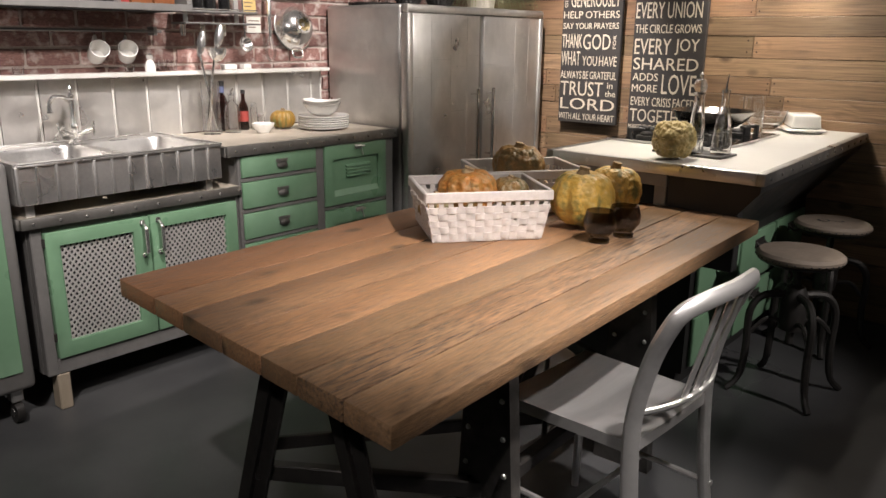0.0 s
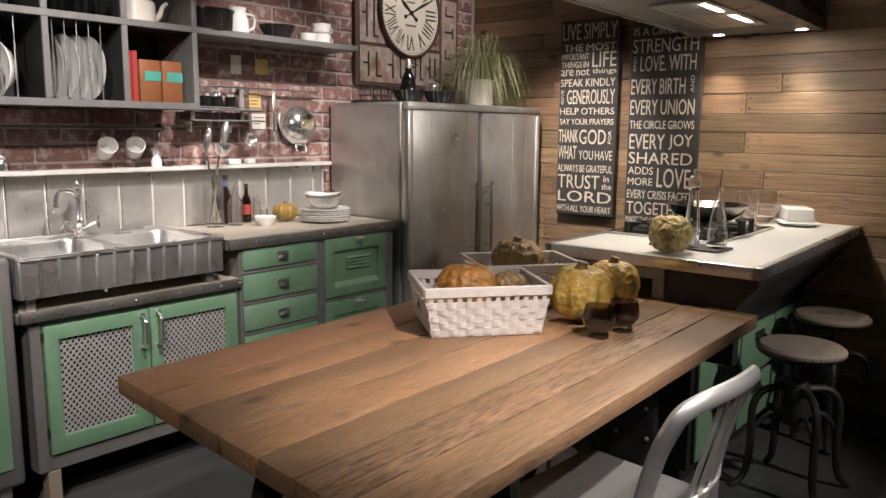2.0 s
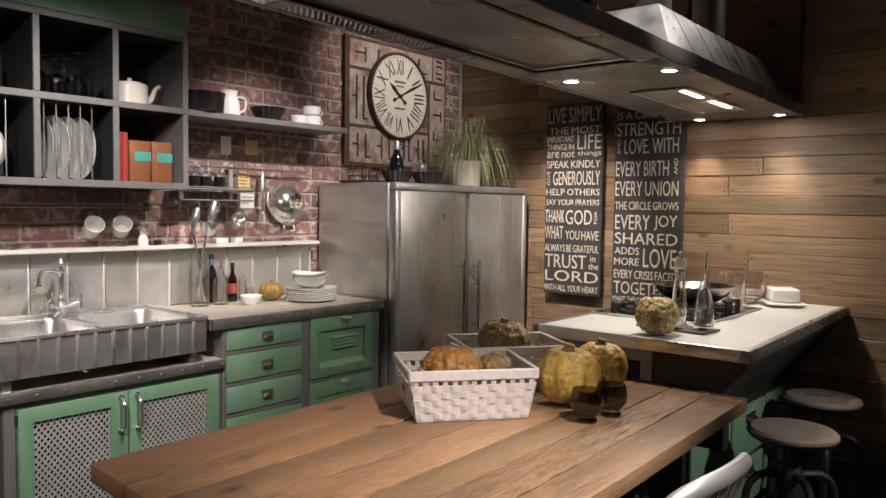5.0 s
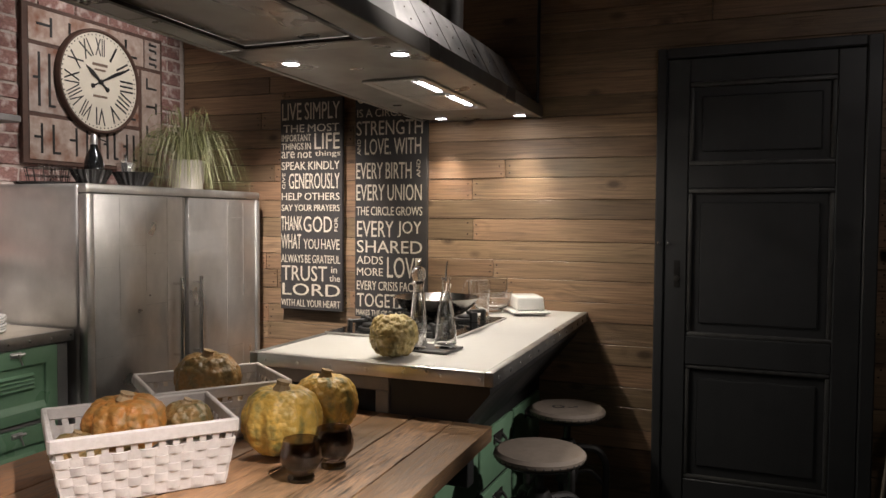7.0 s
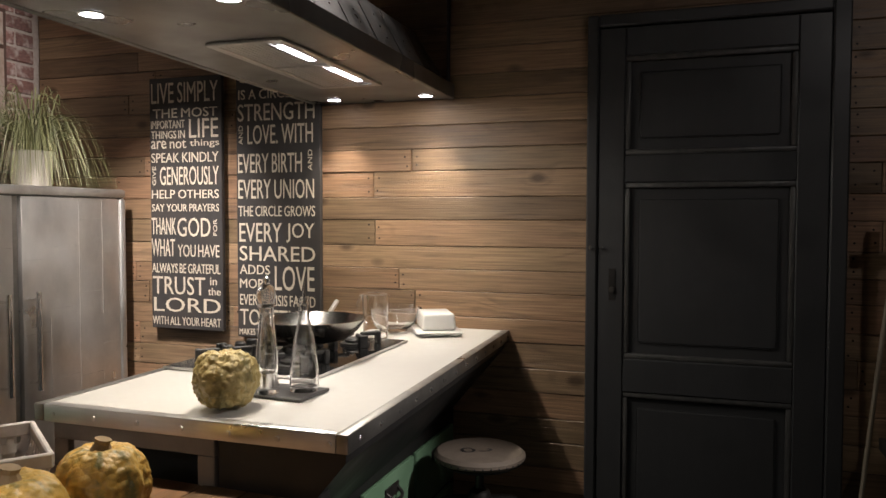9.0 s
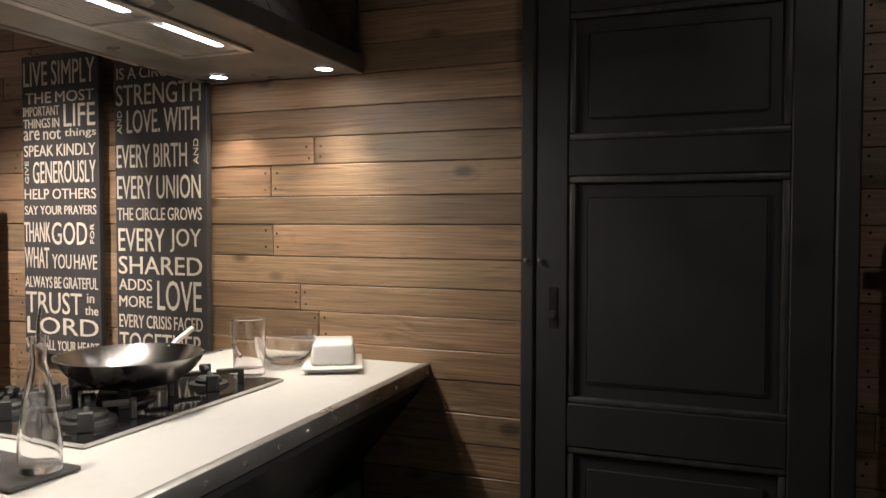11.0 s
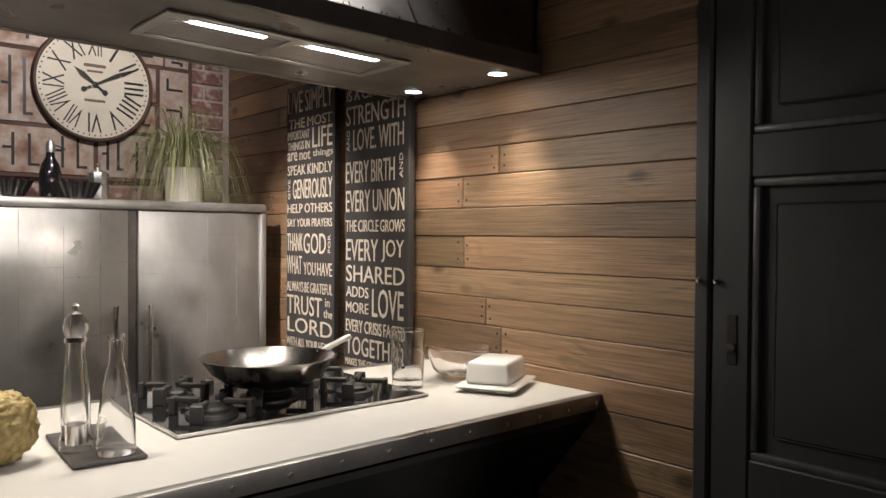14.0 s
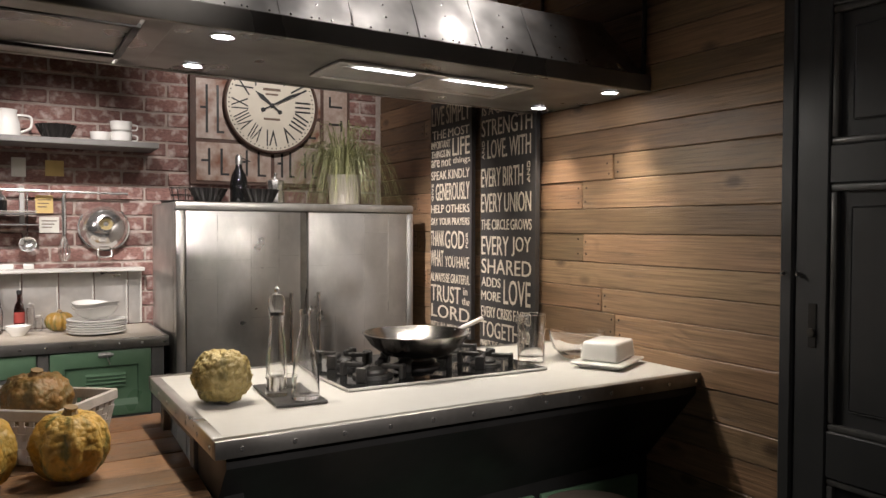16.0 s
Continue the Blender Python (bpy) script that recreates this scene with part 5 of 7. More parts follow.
gourd("gourd", (-0.923, 2.775, 0.77), 0.05, 0.075, 9, 0.1, 0.12, skin_brown, "small dark green gourd in a basket", 10)
gourd("gourd", (-0.622, 3.144, Z_TOP), 0.073, 0.14, 7, 0.02, 0.2, skin_green, "olive brown warty gourd on the island worktop", 7, stalk=False)
gourd("gourd", (-2.535, 2.875, 0.8965), 0.062, 0.095, 12, 0.1, 0.03, skin_pumpkin, "small green and yellow striped pumpkin on the counter", 8)

for gx, gy in ((-0.515, 2.445), (-0.495, 2.555)):
    t = thing("tumbler", "smoked brown footed glass tumbler", "glass", (gx, gy, 0.7635), group="smoked tumblers")
    part("cup", lathe(B(), [(0, 0.0), (0.03, 0.0), (0.031, 0.008), (0.026, 0.016), (0.034, 0.024), (0.048, 0.045), (0.049, 0.065), (0.041, 0.095), (0.0395, 0.095), (0.047, 0.065), (0.0455, 0.046), (0.03, 0.03), (0, 0.026)], 28), smoke, t)

# ---- on the island ----
slate = material("dark slate", (0.06, 0.055, 0.052), (0.045, 0.042, 0.04), 0.5, 0, (30, 30, 30), 1, 5, 0.1)
wok_steel = material("spun steel", (0.42, 0.395, 0.365), (0.34, 0.32, 0.295), 0.2, 1.0, (6, 6, 60), 1, 4, 0.03, rough_var=0.06)
cast = material("cast iron", (0.035, 0.034, 0.033), (0.06, 0.056, 0.052), 0.55, 0.3, (60, 60, 60), 1, 8, 0.15)
Z = 0.9215


def hob():
    t = thing("gas_hob", "black glass gas hob with cast iron pan supports", "hob", (0, 0, 0))
    x0, x1, y0, y1 = -1.075, -0.576, 3.485, 4.182
    part("glass_plate", box(B(), x0, x1, y0, y1, Z, Z + 0.007, 0.002), black_gloss, t)
    part("steel_edge", box(B(), x1, x1 + 0.004, y0, y1, Z, Z + 0.008, 0.001), steel, t)
    part("steel_edge", box(B(), x0, x1 + 0.004, y0 - 0.004, y0, Z, Z + 0.008, 0.001), steel, t)
    for cx, cy, r in ((-0.71, 3.62, 0.045), (-0.95, 3.62, 0.035), (-0.8, 3.82, 0.06), (-0.71, 4.03, 0.035), (-0.95, 4.03, 0.045)):
        b = part("burner", lathe(B(), [(r + 0.018, 0), (r + 0.016, 0.008), (r, 0.01), (r, 0.018), (r - 0.006, 0.024), (0, 0.025)], 26, (cx, cy, Z + 0.007)), cast, t)
        for k in range(4):
            an = math.pi / 2 * k + math.pi / 4
            c, s = math.cos(an), math.sin(an)
            bm = B()
            bar(bm, (cx + (r - 0.015) * c, cy + (r - 0.015) * s, Z + 0.042), (cx + (r + 0.05) * c, cy + (r + 0.05) * s, Z + 0.042), 0.012, 0.014, 0.003)
            box(bm, -0.007, 0.007, -0.016, 0.016, 0.006, 0.05, 0.003, 1, Matrix.Translation((cx + (r + 0.05) * c, cy + (r + 0.05) * s, Z)) @ pose(0, 0, 0, 0, 0, math.degrees(an)))
            part("pan_support", bm, cast, t)
    for k in range(5):
        part("knob", lathe(B(), [(0.018, 0), (0.018, 0.02), (0.014, 0.024), (0, 0.024)], 18, (x0 + 0.04, 3.68 + 0.07 * k, Z + 0.007)), cast, t)


hob()


def wok():
    t = thing("wok", "polished steel wok with long handle on the hob", "wok", pose(-0.745, 3.79, Z + 0.0505) @ Matrix.Diagonal((0.95, 0.95, 0.86, 1)))
    part("pan", lathe(B(), [(0, 0), (0.06, 0.002), (0.115, 0.02), (0.15, 0.05), (0.176, 0.09), (0.183, 0.09), (0.154, 0.047), (0.117, 0.015), (0.06, -0.002), (0, -0.004)], 56), wok_steel, t)
    bm = tube(B(), bend([(-0.03, 0.17, 0.078), (-0.04, 0.22, 0.093), (-0.06, 0.3, 0.115)], 5), [0.007] * 4 + [0.009] * 7, 10)
    part("handle", bm, steel, t)


wok()

t = thing("glass_jug", "clear glass jug with a curved handle on the worktop", "jug", pose(-0.716, 4.222, Z, 0, 0, 70))
part("body", lathe(B(), [(0, 0), (0.044, 0), (0.046, 0.005), (0.051, 0.165), (0.0475, 0.166), (0.042, 0.022), (0, 0.018)], 36), crystal, t)
part("handle", tube(B(), bend([(0, 0.047, 0.15), (0, 0.075, 0.15), (0, 0.092, 0.12), (0, 0.085, 0.075), (0, 0.046, 0.05)], 6), 0.006, 10), crystal, t)
t = thing("glass_bowl", "cut clear glass bowl", "bowl", (-0.725, 4.43, Z))
bm = B()
lathe(bm, [(0, 0.004), (0.05, 0), (0.055, 0.008), (0.082, 0.03), (0.093, 0.06), (0.102, 0.095), (0.098, 0.096), (0.088, 0.06), (0.077, 0.034), (0.05, 0.014), (0, 0.011)], 40)
for v in bm.verts:
    rr = math.hypot(v.co.x, v.co.y)
    an = math.atan2(v.co.y, v.co.x)
    if 0.02 < v.co.z < 0.07:
        v.co.x *= 1 + 0.025 * math.cos(10 * an)
        v.co.y *= 1 + 0.025 * math.cos(10 * an)
part("bowl", bm, crystal, t)
t = thing("butter_dish", "white china butter dish with lid", "butter dish", pose(-0.548, 4.42, Z, 0, 0, 28))
bm = box(B(), -0.09, 0.09, -0.118, 0.118, 0, 0.02, 0.006, 3)
for v in bm.verts:
    if v.co.z < 0.01:
        v.co.x, v.co.y = v.co.x * 0.8, v.co.y * 0.84
part("plate", bm, white_china, t)
bm = box(B(), -0.066, 0.066, -0.092, 0.092, 0.02, 0.085, 0.012, 4)
for v in bm.verts:
    if v.co.z > 0.05:
        v.co.x, v.co.y = v.co.x * 0.93, v.co.y * 0.94
part("lid", bm, white_china, t)
solo("slate_board", box(B(), -0.14, 0.14, -0.068, 0.068, 0, 0.008, 0.002), slate, "small dark slate serving board", "board", pose(-0.618, 3.325, Z, 0, 0, -4))
t = thing("pepper_mill", "tall clear acrylic pepper mill on the slate", "pepper mill", (-0.598, 3.284, Z + 0.0085))
part("body", lathe(B(), [(0, 0), (0.03, 0), (0.031, 0.02), (0.026, 0.035), (0.028, 0.06), (0.027, 0.1), (0.021, 0.16), (0.0175, 0.2), (0.019, 0.215), (0.012, 0.215), (0.011, 0.2), (0.014, 0.16), (0.019, 0.1), (0.02, 0.06), (0.018, 0.052), (0, 0.052)], 28), crystal, t)
part("core", rod(B(), (0, 0, 0.012), (0, 0, 0.05), 0.017, 16), chrome, t)
part("collar", lathe(B(), [(0, 0.216), (0.0215, 0.216), (0.0215, 0.224), (0, 0.225)], 24), chrome, t)
part("head", lathe(B(), [(0, 0.2255), (0.018, 0.2255), (0.024, 0.24), (0.023, 0.258), (0.014, 0.272), (0, 0.276)], 24), clear, t)
part("finial", lathe(B(), [(0, 0.276), (0.006, 0.278), (0.008, 0.288), (0, 0.296)], 12), chrome, t)
t = thing("oil_carafe", "clear conical glass carafe with pouring spout", "carafe", (-0.522, 3.338, Z + 0.0085))
part("glass_body", lathe(B(), [(0, 0), (0.036, 0), (0.0375, 0.006), (0.036, 0.06), (0.026, 0.13), (0.0135, 0.19), (0.0135, 0.222), (0.0165, 0.226), (0.0165, 0.236), (0.0125, 0.236), (0.0105, 0.19), (0.023, 0.13), (0.033, 0.06), (0.034, 0.012), (0, 0.009)], 30), crystal, t)
part("spout", tube(B(), [(0, 0, 0.225), (0.001, 0, 0.26), (0.004, 0.003, 0.29)], [0.005, 0.003, 0.002], 8), chrome, t)
t = thing("small_dish", "small white dish beside the pepper mill", "dish", (-0.69, 3.325, Z + 0.0083))
part("bowl", lathe(B(), [(0, 0), (0.03, 0), (0.044, 0.034), (0.041, 0.034), (0.028, 0.005), (0, 0.004)], 28), white_china, t)

# ---- on the counter ----
K = 0.8968
for k in range(6):
    t = thing("dinner_plate", "white china plate in a stack on the counter", "plate", (-2.4 + 0.002 * (k % 3), 3.02 - 0.002 * (k % 2), K + 0.0105 * k), group="stacked plates")
    part("plate", lathe(B(), [(0, 0), (0.07, 0), (0.076, 0.003), (0.122, 0.008), (0.126, 0.011), (0.126, 0.0155), (0.123, 0.017), (0.076, 0.0085), (0, 0.0075)], 44), white_china, t)
for k in range(2):
    t = thing("salad_bowl", "white rounded-square china bowl on the plates", "bowl", pose(-2.4, 3.015, K + 0.0685 + 0.018 * k, 0, 0, 35), group="stacked bowls")
    bm = B()
    rings = []
    for r, z in ((0, 0), (0.04, 0), (0.066, 0.018), (0.088, 0.055), (0.085, 0.056), (0.062, 0.021), (0.038, 0.005), (0, 0.004)):
        if r == 0:
            rings.append([bm.verts.new((0, 0, z))])
        else:
            ring = []
            for i in range(36):
                an = 2 * math.pi * i / 36
                q = (abs(math.cos(an)) ** 3.2 + abs(math.sin(an)) ** 3.2) ** (-1 / 3.2)
                ring.append(bm.verts.new((r * q * math.cos(an), r * q * math.sin(an), z + (0.006 * math.cos(2 * an) if z > 0.05 else 0))))
            rings.append(ring)
    for a, b in zip(rings, rings[1:]):
        for i in range(36):
            j = (i + 1) % 36
            bm.faces.new((a[0], b[j], b[i]) if len(a) == 1 else (a[i], a[j], b[0]) if len(b) == 1 else (a[i], a[j], b[j], b[i]))
    part("bowl", bm, white_china, t, "", 50)
t = thing("small_bowl", "small white china bowl on the counter", "bowl", (-2.465, 2.705, K))
part("bowl", lathe(B(), [(0, 0), (0.028, 0), (0.03, 0.006), (0.05, 0.03), (0.053, 0.045), (0.05, 0.045), (0.046, 0.03), (0.026, 0.009), (0, 0.007)], 32), white_china, t)

brass_mesh = material("brass mesh", (0.5, 0.4, 0.2), (0.4, 0.3, 0.15), 0.3, 1.0, (60, 60, 60), 1, 6, 0.1)
dark_bottle = glass("dark bottle glass", (0.09, 0.035, 0.03))
label_red = material("red label", (0.35, 0.05, 0.04), (0.25, 0.04, 0.03), 0.5, 0, (40, 40, 40), 1, 8, 0)
label_blue = material("blue label", (0.12, 0.14, 0.24), (0.09, 0.1, 0.18), 0.5, 0, (40, 40, 40), 1, 8, 0)
t = thing("glass_vase", "tall clear glass vase holding kitchen tools", "vase", (-2.585, 2.508, K))
part("glass_body", lathe(B(), [(0, 0), (0.042, 0), (0.043, 0.01), (0.04, 0.24), (0.0375, 0.24), (0.039, 0.02), (0, 0.016)], 28), clear, t)
for dx, dy, top, kind in ((0.015, 0.02, 0.47, 0), (-0.01, -0.02, 0.44, 1), (0.02, 0.0, 0.33, 2)):
    u = thing("kitchen_utensil", "steel kitchen tool standing in the vase", "utensil", (-2.585, 2.508, K + 0.018), group="tools in the vase")
    part("shaft", rod(B(), (-dx, -dy, 0), (dx * 1.2, dy * 1.6, top - 0.1), 0.006, 8), chrome, u)
    c = Vector((dx * 1.3, dy * 1.8, top - 0.06))
    if kind == 2:
        part("strainer", lathe(B(), [(0.045, 0.02), (0.04, -0.01), (0.02, -0.035), (0, -0.042), (0.02, -0.033), (0.038, -0.009), (0.043, 0.02)], 22, tuple(c + Vector((0.02, 0.02, 0.08)))), chrome, u)
    else:
        part("head", tube(B(), bend([tuple(c - Vector((0, 0, 0.05))), tuple(c + Vector((0.006, 0.01, 0))), tuple(c + Vector((0.012, 0.02, 0.06)))], 4), [0.006, 0.01, 0.015, 0.019, 0.021, 0.021, 0.019, 0.014, 0.008], 10, 0.5), chrome, u)
t = thing("glass_decanter", "clear square-shouldered glass decanter", "bottle", (-2.575, 2.612, K))
part("glass_body", lathe(B(), [(0, 0), (0.036, 0), (0.037, 0.1), (0.03, 0.125), (0.013, 0.145), (0.012, 0.175), (0.017, 0.18), (0.014, 0.18), (0.009, 0.145), (0.026, 0.124), (0.033, 0.1), (0.033, 0.012), (0, 0.01)], 26), clear, t)
part("stopper", tube(B(), [(0, 0, 0.17), (0, 0, 0.19), (0.006, 0.008, 0.205)], [0.007, 0.007, 0.004], 8), chrome, t)
for x, y, h, r, lab in ((-2.655, 2.615, 0.235, 0.027, label_blue), (-2.63, 2.715, 0.19, 0.023, label_red)):
    t = thing("sauce_bottle", "dark glass bottle with a paper label", "bottle", (x, y, K), group="dark bottles")
    part("glass_body", lathe(B(), [(0, 0), (r, 0), (r, h * 0.55), (r * 0.8, h * 0.65), (r * 0.42, h * 0.74), (r * 0.4, h * 0.93), (0, h * 0.94)], 22), dark_bottle, t)
    part("cap", lathe(B(), [(r * 0.46, h * 0.9), (r * 0.46, h), (0, h)], 16), black_paint, t)
    z0 = 0.18 if lab is label_blue else 0.04
    rr = r * 0.43 if lab is label_blue else r
    part("label", lathe(B(), [(rr + 0.0006, z0), (rr + 0.0006, z0 + (0.03 if lab is label_blue else 0.05))], 22), lab, t)
for x, y, h in ((-2.61, 2.76, 0.13), (-2.6, 2.795, 0.075)):
    t = thing("spice_jar", "small clear glass jar with metal lid", "jar", (x, y, K), group="small jars")
    part("glass_body", lathe(B(), [(0, 0), (0.017, 0), (0.017, h * 0.75), (0.014, h * 0.85), (0.012, h * 0.85), (0.014, h * 0.72), (0.014, 0.005), (0, 0.004)], 18), clear, t)
    part("lid", lathe(B(), [(0.015, h * 0.84), (0.015, h * 0.95), (0.005, h), (0, h)], 16), steel, t)

# ---- on the splashback ledge ----
L = 1.1823
t = thing("salt_cellar", "white china salt figure with round top", "salt cellar", (-2.65, 2.262, L))
part("body", lathe(B(), [(0, 0), (0.022, 0), (0.023, 0.02), (0.016, 0.042), (0.01, 0.05), (0.014, 0.06), (0.013, 0.07), (0, 0.078)], 22), white_china, t)
t = thing("steel_shaker", "small polished steel shaker", "shaker", (-2.65, 1.625, L))
part("body", lathe(B(), [(0, 0), (0.018, 0), (0.021, 0.03), (0.014, 0.045), (0.017, 0.055), (0.012, 0.07), (0, 0.074)], 18), chrome, t)
for y, h in ((1.72, 0.03), (2.17, 0.03), (2.32, 0.05), (2.37, 0.05)):
    t = thing("small_glass", "small clear glass on the ledge", "glass", (-2.655, y, L), group="glasses on the ledge")
    part("cup", lathe(B(), [(0, 0), (0.018, 0), (0.021, h), (0.019, h), (0.016, 0.004), (0, 0.003)], 18), clear, t)
for y, w in ((2.66, 0.07), (2.755, 0.045)):
    solo("soap_block", box(B(), -0.02, 0.02, -w / 2, w / 2, 0, 0.026, 0.006, 2), white_china, "small pale block lying on the ledge", "block", (-2.65, y, L), "pale blocks")

# ---- rails and what hangs there ----
t = thing("mug_rail", "dark metal hanging rail on the brick wall", "rail", (0, 0, 0))
part("bar", rod(B(), (-2.655, 1.1, 1.352), (-2.655, 2.33, 1.352), 0.006, 10), frame_grey, t)
for y in (1.3, 2.29):
    part("bracket", box(B(), -2.7, -2.65, y, y + 0.02, 1.335, 1.372, 0.003), frame_grey, t)
for y, an in ((2.03, 20), (2.158, 10)):
    t = thing("mug", "white china mug hanging from the rail", "mug", pose(-2.64, y, 1.262, 62, 0, 60 + an), group="hanging mugs")
    part("cup", lathe(B(), [(0, -0.045), (0.028, -0.045), (0.034, -0.03), (0.04, 0.045), (0.0365, 0.045), (0.031, -0.028), (0, -0.04)], 28), white_china, t)
    part("handle", tube(B(), bend([(0, 0.036, 0.025), (0, 0.068, 0.02), (0, 0.068, -0.02), (0, 0.032, -0.025)], 5), 0.005, 8), white_china, t)
    part("hook", tube(B(), bend([(0, 0.06, 0.02), (0, 0.1, 0.01), (0, 0.11, -0.01)], 4), 0.0025, 6), iron, t)
t = thing("utensil_rail", "chrome hanging rail below the shelf", "rail", (0, 0, 0))
part("bar", rod(B(), (-2.655, 2.36, 1.553), (-2.655, 3.19, 1.545), 0.006, 10), chrome, t)
for y in (2.45, 3.15):
    part("bracket", rod(B(), (-2.7, y, 1.549), (-2.655, y, 1.549), 0.005, 8), chrome, t)
t = thing("spice_rack", "small steel rack hanging on the rail", "rack", (0, 0, 0))
part("tray", box(B(), -2.69, -2.58, 2.4, 2.79, 1.436, 1.446, 0.003), frame_grey, t)
part("lower_tray", box(B(), -2.69, -2.57, 2.4, 2.8, 1.386, 1.394, 0.003), frame_grey, t)
for y in (2.72, 2.45):
    part("upright", box(B(), -2.672, -2.662, y, y + 0.022, 1.394, 1.57, 0.002), steel, t)
part("front_wire", rod(B(), (-2.58, 2.4, 1.452), (-2.58, 2.79, 1.452), 0.003, 6), chrome, t)
for y in (2.51, 2.57, 2.645):
    t = thing("storage_jar", "black jar with polished steel lid", "jar", (-2.635, y, 1.4465), group="jars in the rack")
    part("body", lathe(B(), [(0, 0), (0.026, 0), (0.027, 0.004), (0.027, 0.055), (0, 0.056)], 22), black_gloss, t)
    part("lid", lathe(B(), [(0, 0.056), (0.027, 0.056), (0.026, 0.068), (0.012, 0.08), (0.006, 0.083), (0.006, 0.094), (0, 0.096)], 22), chrome, t)
for y in (2.42, 2.52, 2.63):
    t = thing("steel_cup", "small stacked steel measuring cups under the rack", "cup", (-2.63, y, 1.335), group="hanging cups")
    part("cup", lathe(B(), [(0, 0), (0.012, 0), (0.014, 0.015), (0.013, 0.017), (0.015, 0.032), (0.013, 0.034), (0.016, 0.051), (0, 0.0505)], 16), chrome, t)
paper_yellow = material("yellow note paper", (0.68, 0.5, 0.2), (0.6, 0.43, 0.17), 0.8, 0, (20, 20, 20), 1, 5, 0)
paper_white = material("white note paper", (0.78, 0.75, 0.68), (0.7, 0.67, 0.6), 0.8, 0, (20, 20, 20), 1, 5, 0)
ink = material("faded ink", (0.2, 0.14, 0.1), None, 0.8, 0, (20, 20, 20), 1, 5, 0)
for y, z, w, h, mat, lab in ((2.825, 1.488, 0.075, 0.085, paper_yellow, "yellow handwritten note hanging on the rail"), (2.845, 1.39, 0.085, 0.075, paper_white, "white handwritten note hanging on the rail"), (2.72, 1.66, 0.06, 0.09, paper_white, "pale tag hanging below the shelf"), (2.87, 1.66, 0.08, 0.075, paper_yellow, "yellow tag hanging below the shelf")):
    t = thing("paper_note", lab, "note", pose(-2.692, y, z, 0, 0, 90 + 2))
    part("sheet", box(B(), -w / 2, w / 2, -0.0015, 0, -h / 2, h / 2), mat, t)
    if z < 1.6:
        for k in range(3):
            part("writing", box(B(), -w * 0.38, w * (0.38 - 0.12 * k), -0.0022, -0.0014, h * (0.22 - 0.2 * k), h * (0.22 - 0.2 * k) + 0.005), ink, t, "", 0)
t = thing("ladle", "polished steel ladle hanging on the rail", "ladle", (-2.64, 2.752, 1.3))
part("bowl", lathe(B(), [(0, -0.022), (0.022, -0.016), (0.036, 0.0), (0.037, 0.002), (0.035, 0.002), (0.02, -0.013), (0, -0.019)], 22, m=pose(0.01, 0, 0, 0, 75)), chrome, t)
part("shaft", tube(B(), [(0.005, 0, 0.03), (0, 0, 0.1), (-0.005, 0, 0.25)], 0.004, 8, 0.6), chrome, t)
t = thing("whisk", "steel wire whisk hanging on the rail", "whisk", (-2.645, 2.905, 1.22))
for k in range(5):
    an = math.pi * k / 5
    c, s = math.cos(an) * 0.026, math.sin(an) * 0.026
    part("wire", tube(B(), bend([(0, 0, 0.13), (c, s, 0.05), (c * 0.6, s * 0.6, 0.008), (0, 0, 0), (-c * 0.6, -s * 0.6, 0.008), (-c, -s, 0.05), (0, 0, 0.13)], 5), 0.0016, 5), chrome, t)
part("handle", tube(B(), [(0, 0, 0.12), (0, 0, 0.2), (0, 0, 0.3), (0, 0.006, 0.33)], [0.008, 0.0105, 0.0105, 0.005], 10), chrome, t)
t = thing("colander", "polished steel colander hanging on the rail", "colander", pose(-2.66, 3.085, 1.385, 0, 78, 0))
part("pan", lathe(B(), [(0.118, -0.03), (0.112, -0.028), (0.1, 0.0), (0.075, 0.035), (0.045, 0.048), (0.044, 0.062), (0.034, 0.064), (0.032, 0.05), (0, 0.05), (0, 0.047), (0.045, 0.045), (0.073, 0.031), (0.097, -0.003), (0.11, -0.032), (0.118, -0.033)], 44), chrome, t)
part("foot_mesh", lathe(B(), [(0.012, 0.0515), (0.03, 0.0515), (0.03, 0.0505), (0.012, 0.0505)], 18), brass_mesh, t)
for s in (-1, 1):
    part("handle", tube(B(), bend([(s * 0.112, -0.03, -0.028), (s * 0.145, -0.026, -0.026), (s * 0.145, 0.026, -0.026), (s * 0.112, 0.03, -0.028)], 5), 0.005, 8), chrome, t)

# ---- on the wall shelf ----
S = 1.7845
black_enamel = material("black enamel", (0.014, 0.013, 0.012), (0.02, 0.018, 0.017), 0.3, 0, (20, 20, 20), 1, 4, 0.02)


def fluted(name, label, loc, r, h):
    t = thing(name, label, "mould", loc, group="fluted black moulds")
    bm = B()
    rings = []
    for f, z in ((0.0, 0.0), (0.62, 0.0), (0.64, 0.004), (0.82, 0.5 * h), (1.0, h), (0.97, h), (0.8, 0.5 * h), (0.6, 0.006), (0.0, 0.005)):
        if f == 0:
            rings.append([bm.verts.new((0, 0, z))])
        else:
            rings.append([bm.verts.new((r * f * (1 + 0.045 * (z > 0.003) * math.cos(18 * a)) * math.cos(a), r * f * (1 + 0.045 * (z > 0.003) * math.cos(18 * a)) * math.sin(a), z)) for a in [2 * math.pi * k / 108 for k in range(108)]])
    for a, b in zip(rings, rings[1:]):
        for i in range(108):
            j = (i + 1) % 108
            bm.faces.new((a[0], b[j], b[i]) if len(a) == 1 else (a[i], a[j], b[0]) if len(b) == 1 else (a[i], a[j], b[j], b[i]))
    part("mould", bm, black_enamel, t, "", 50)


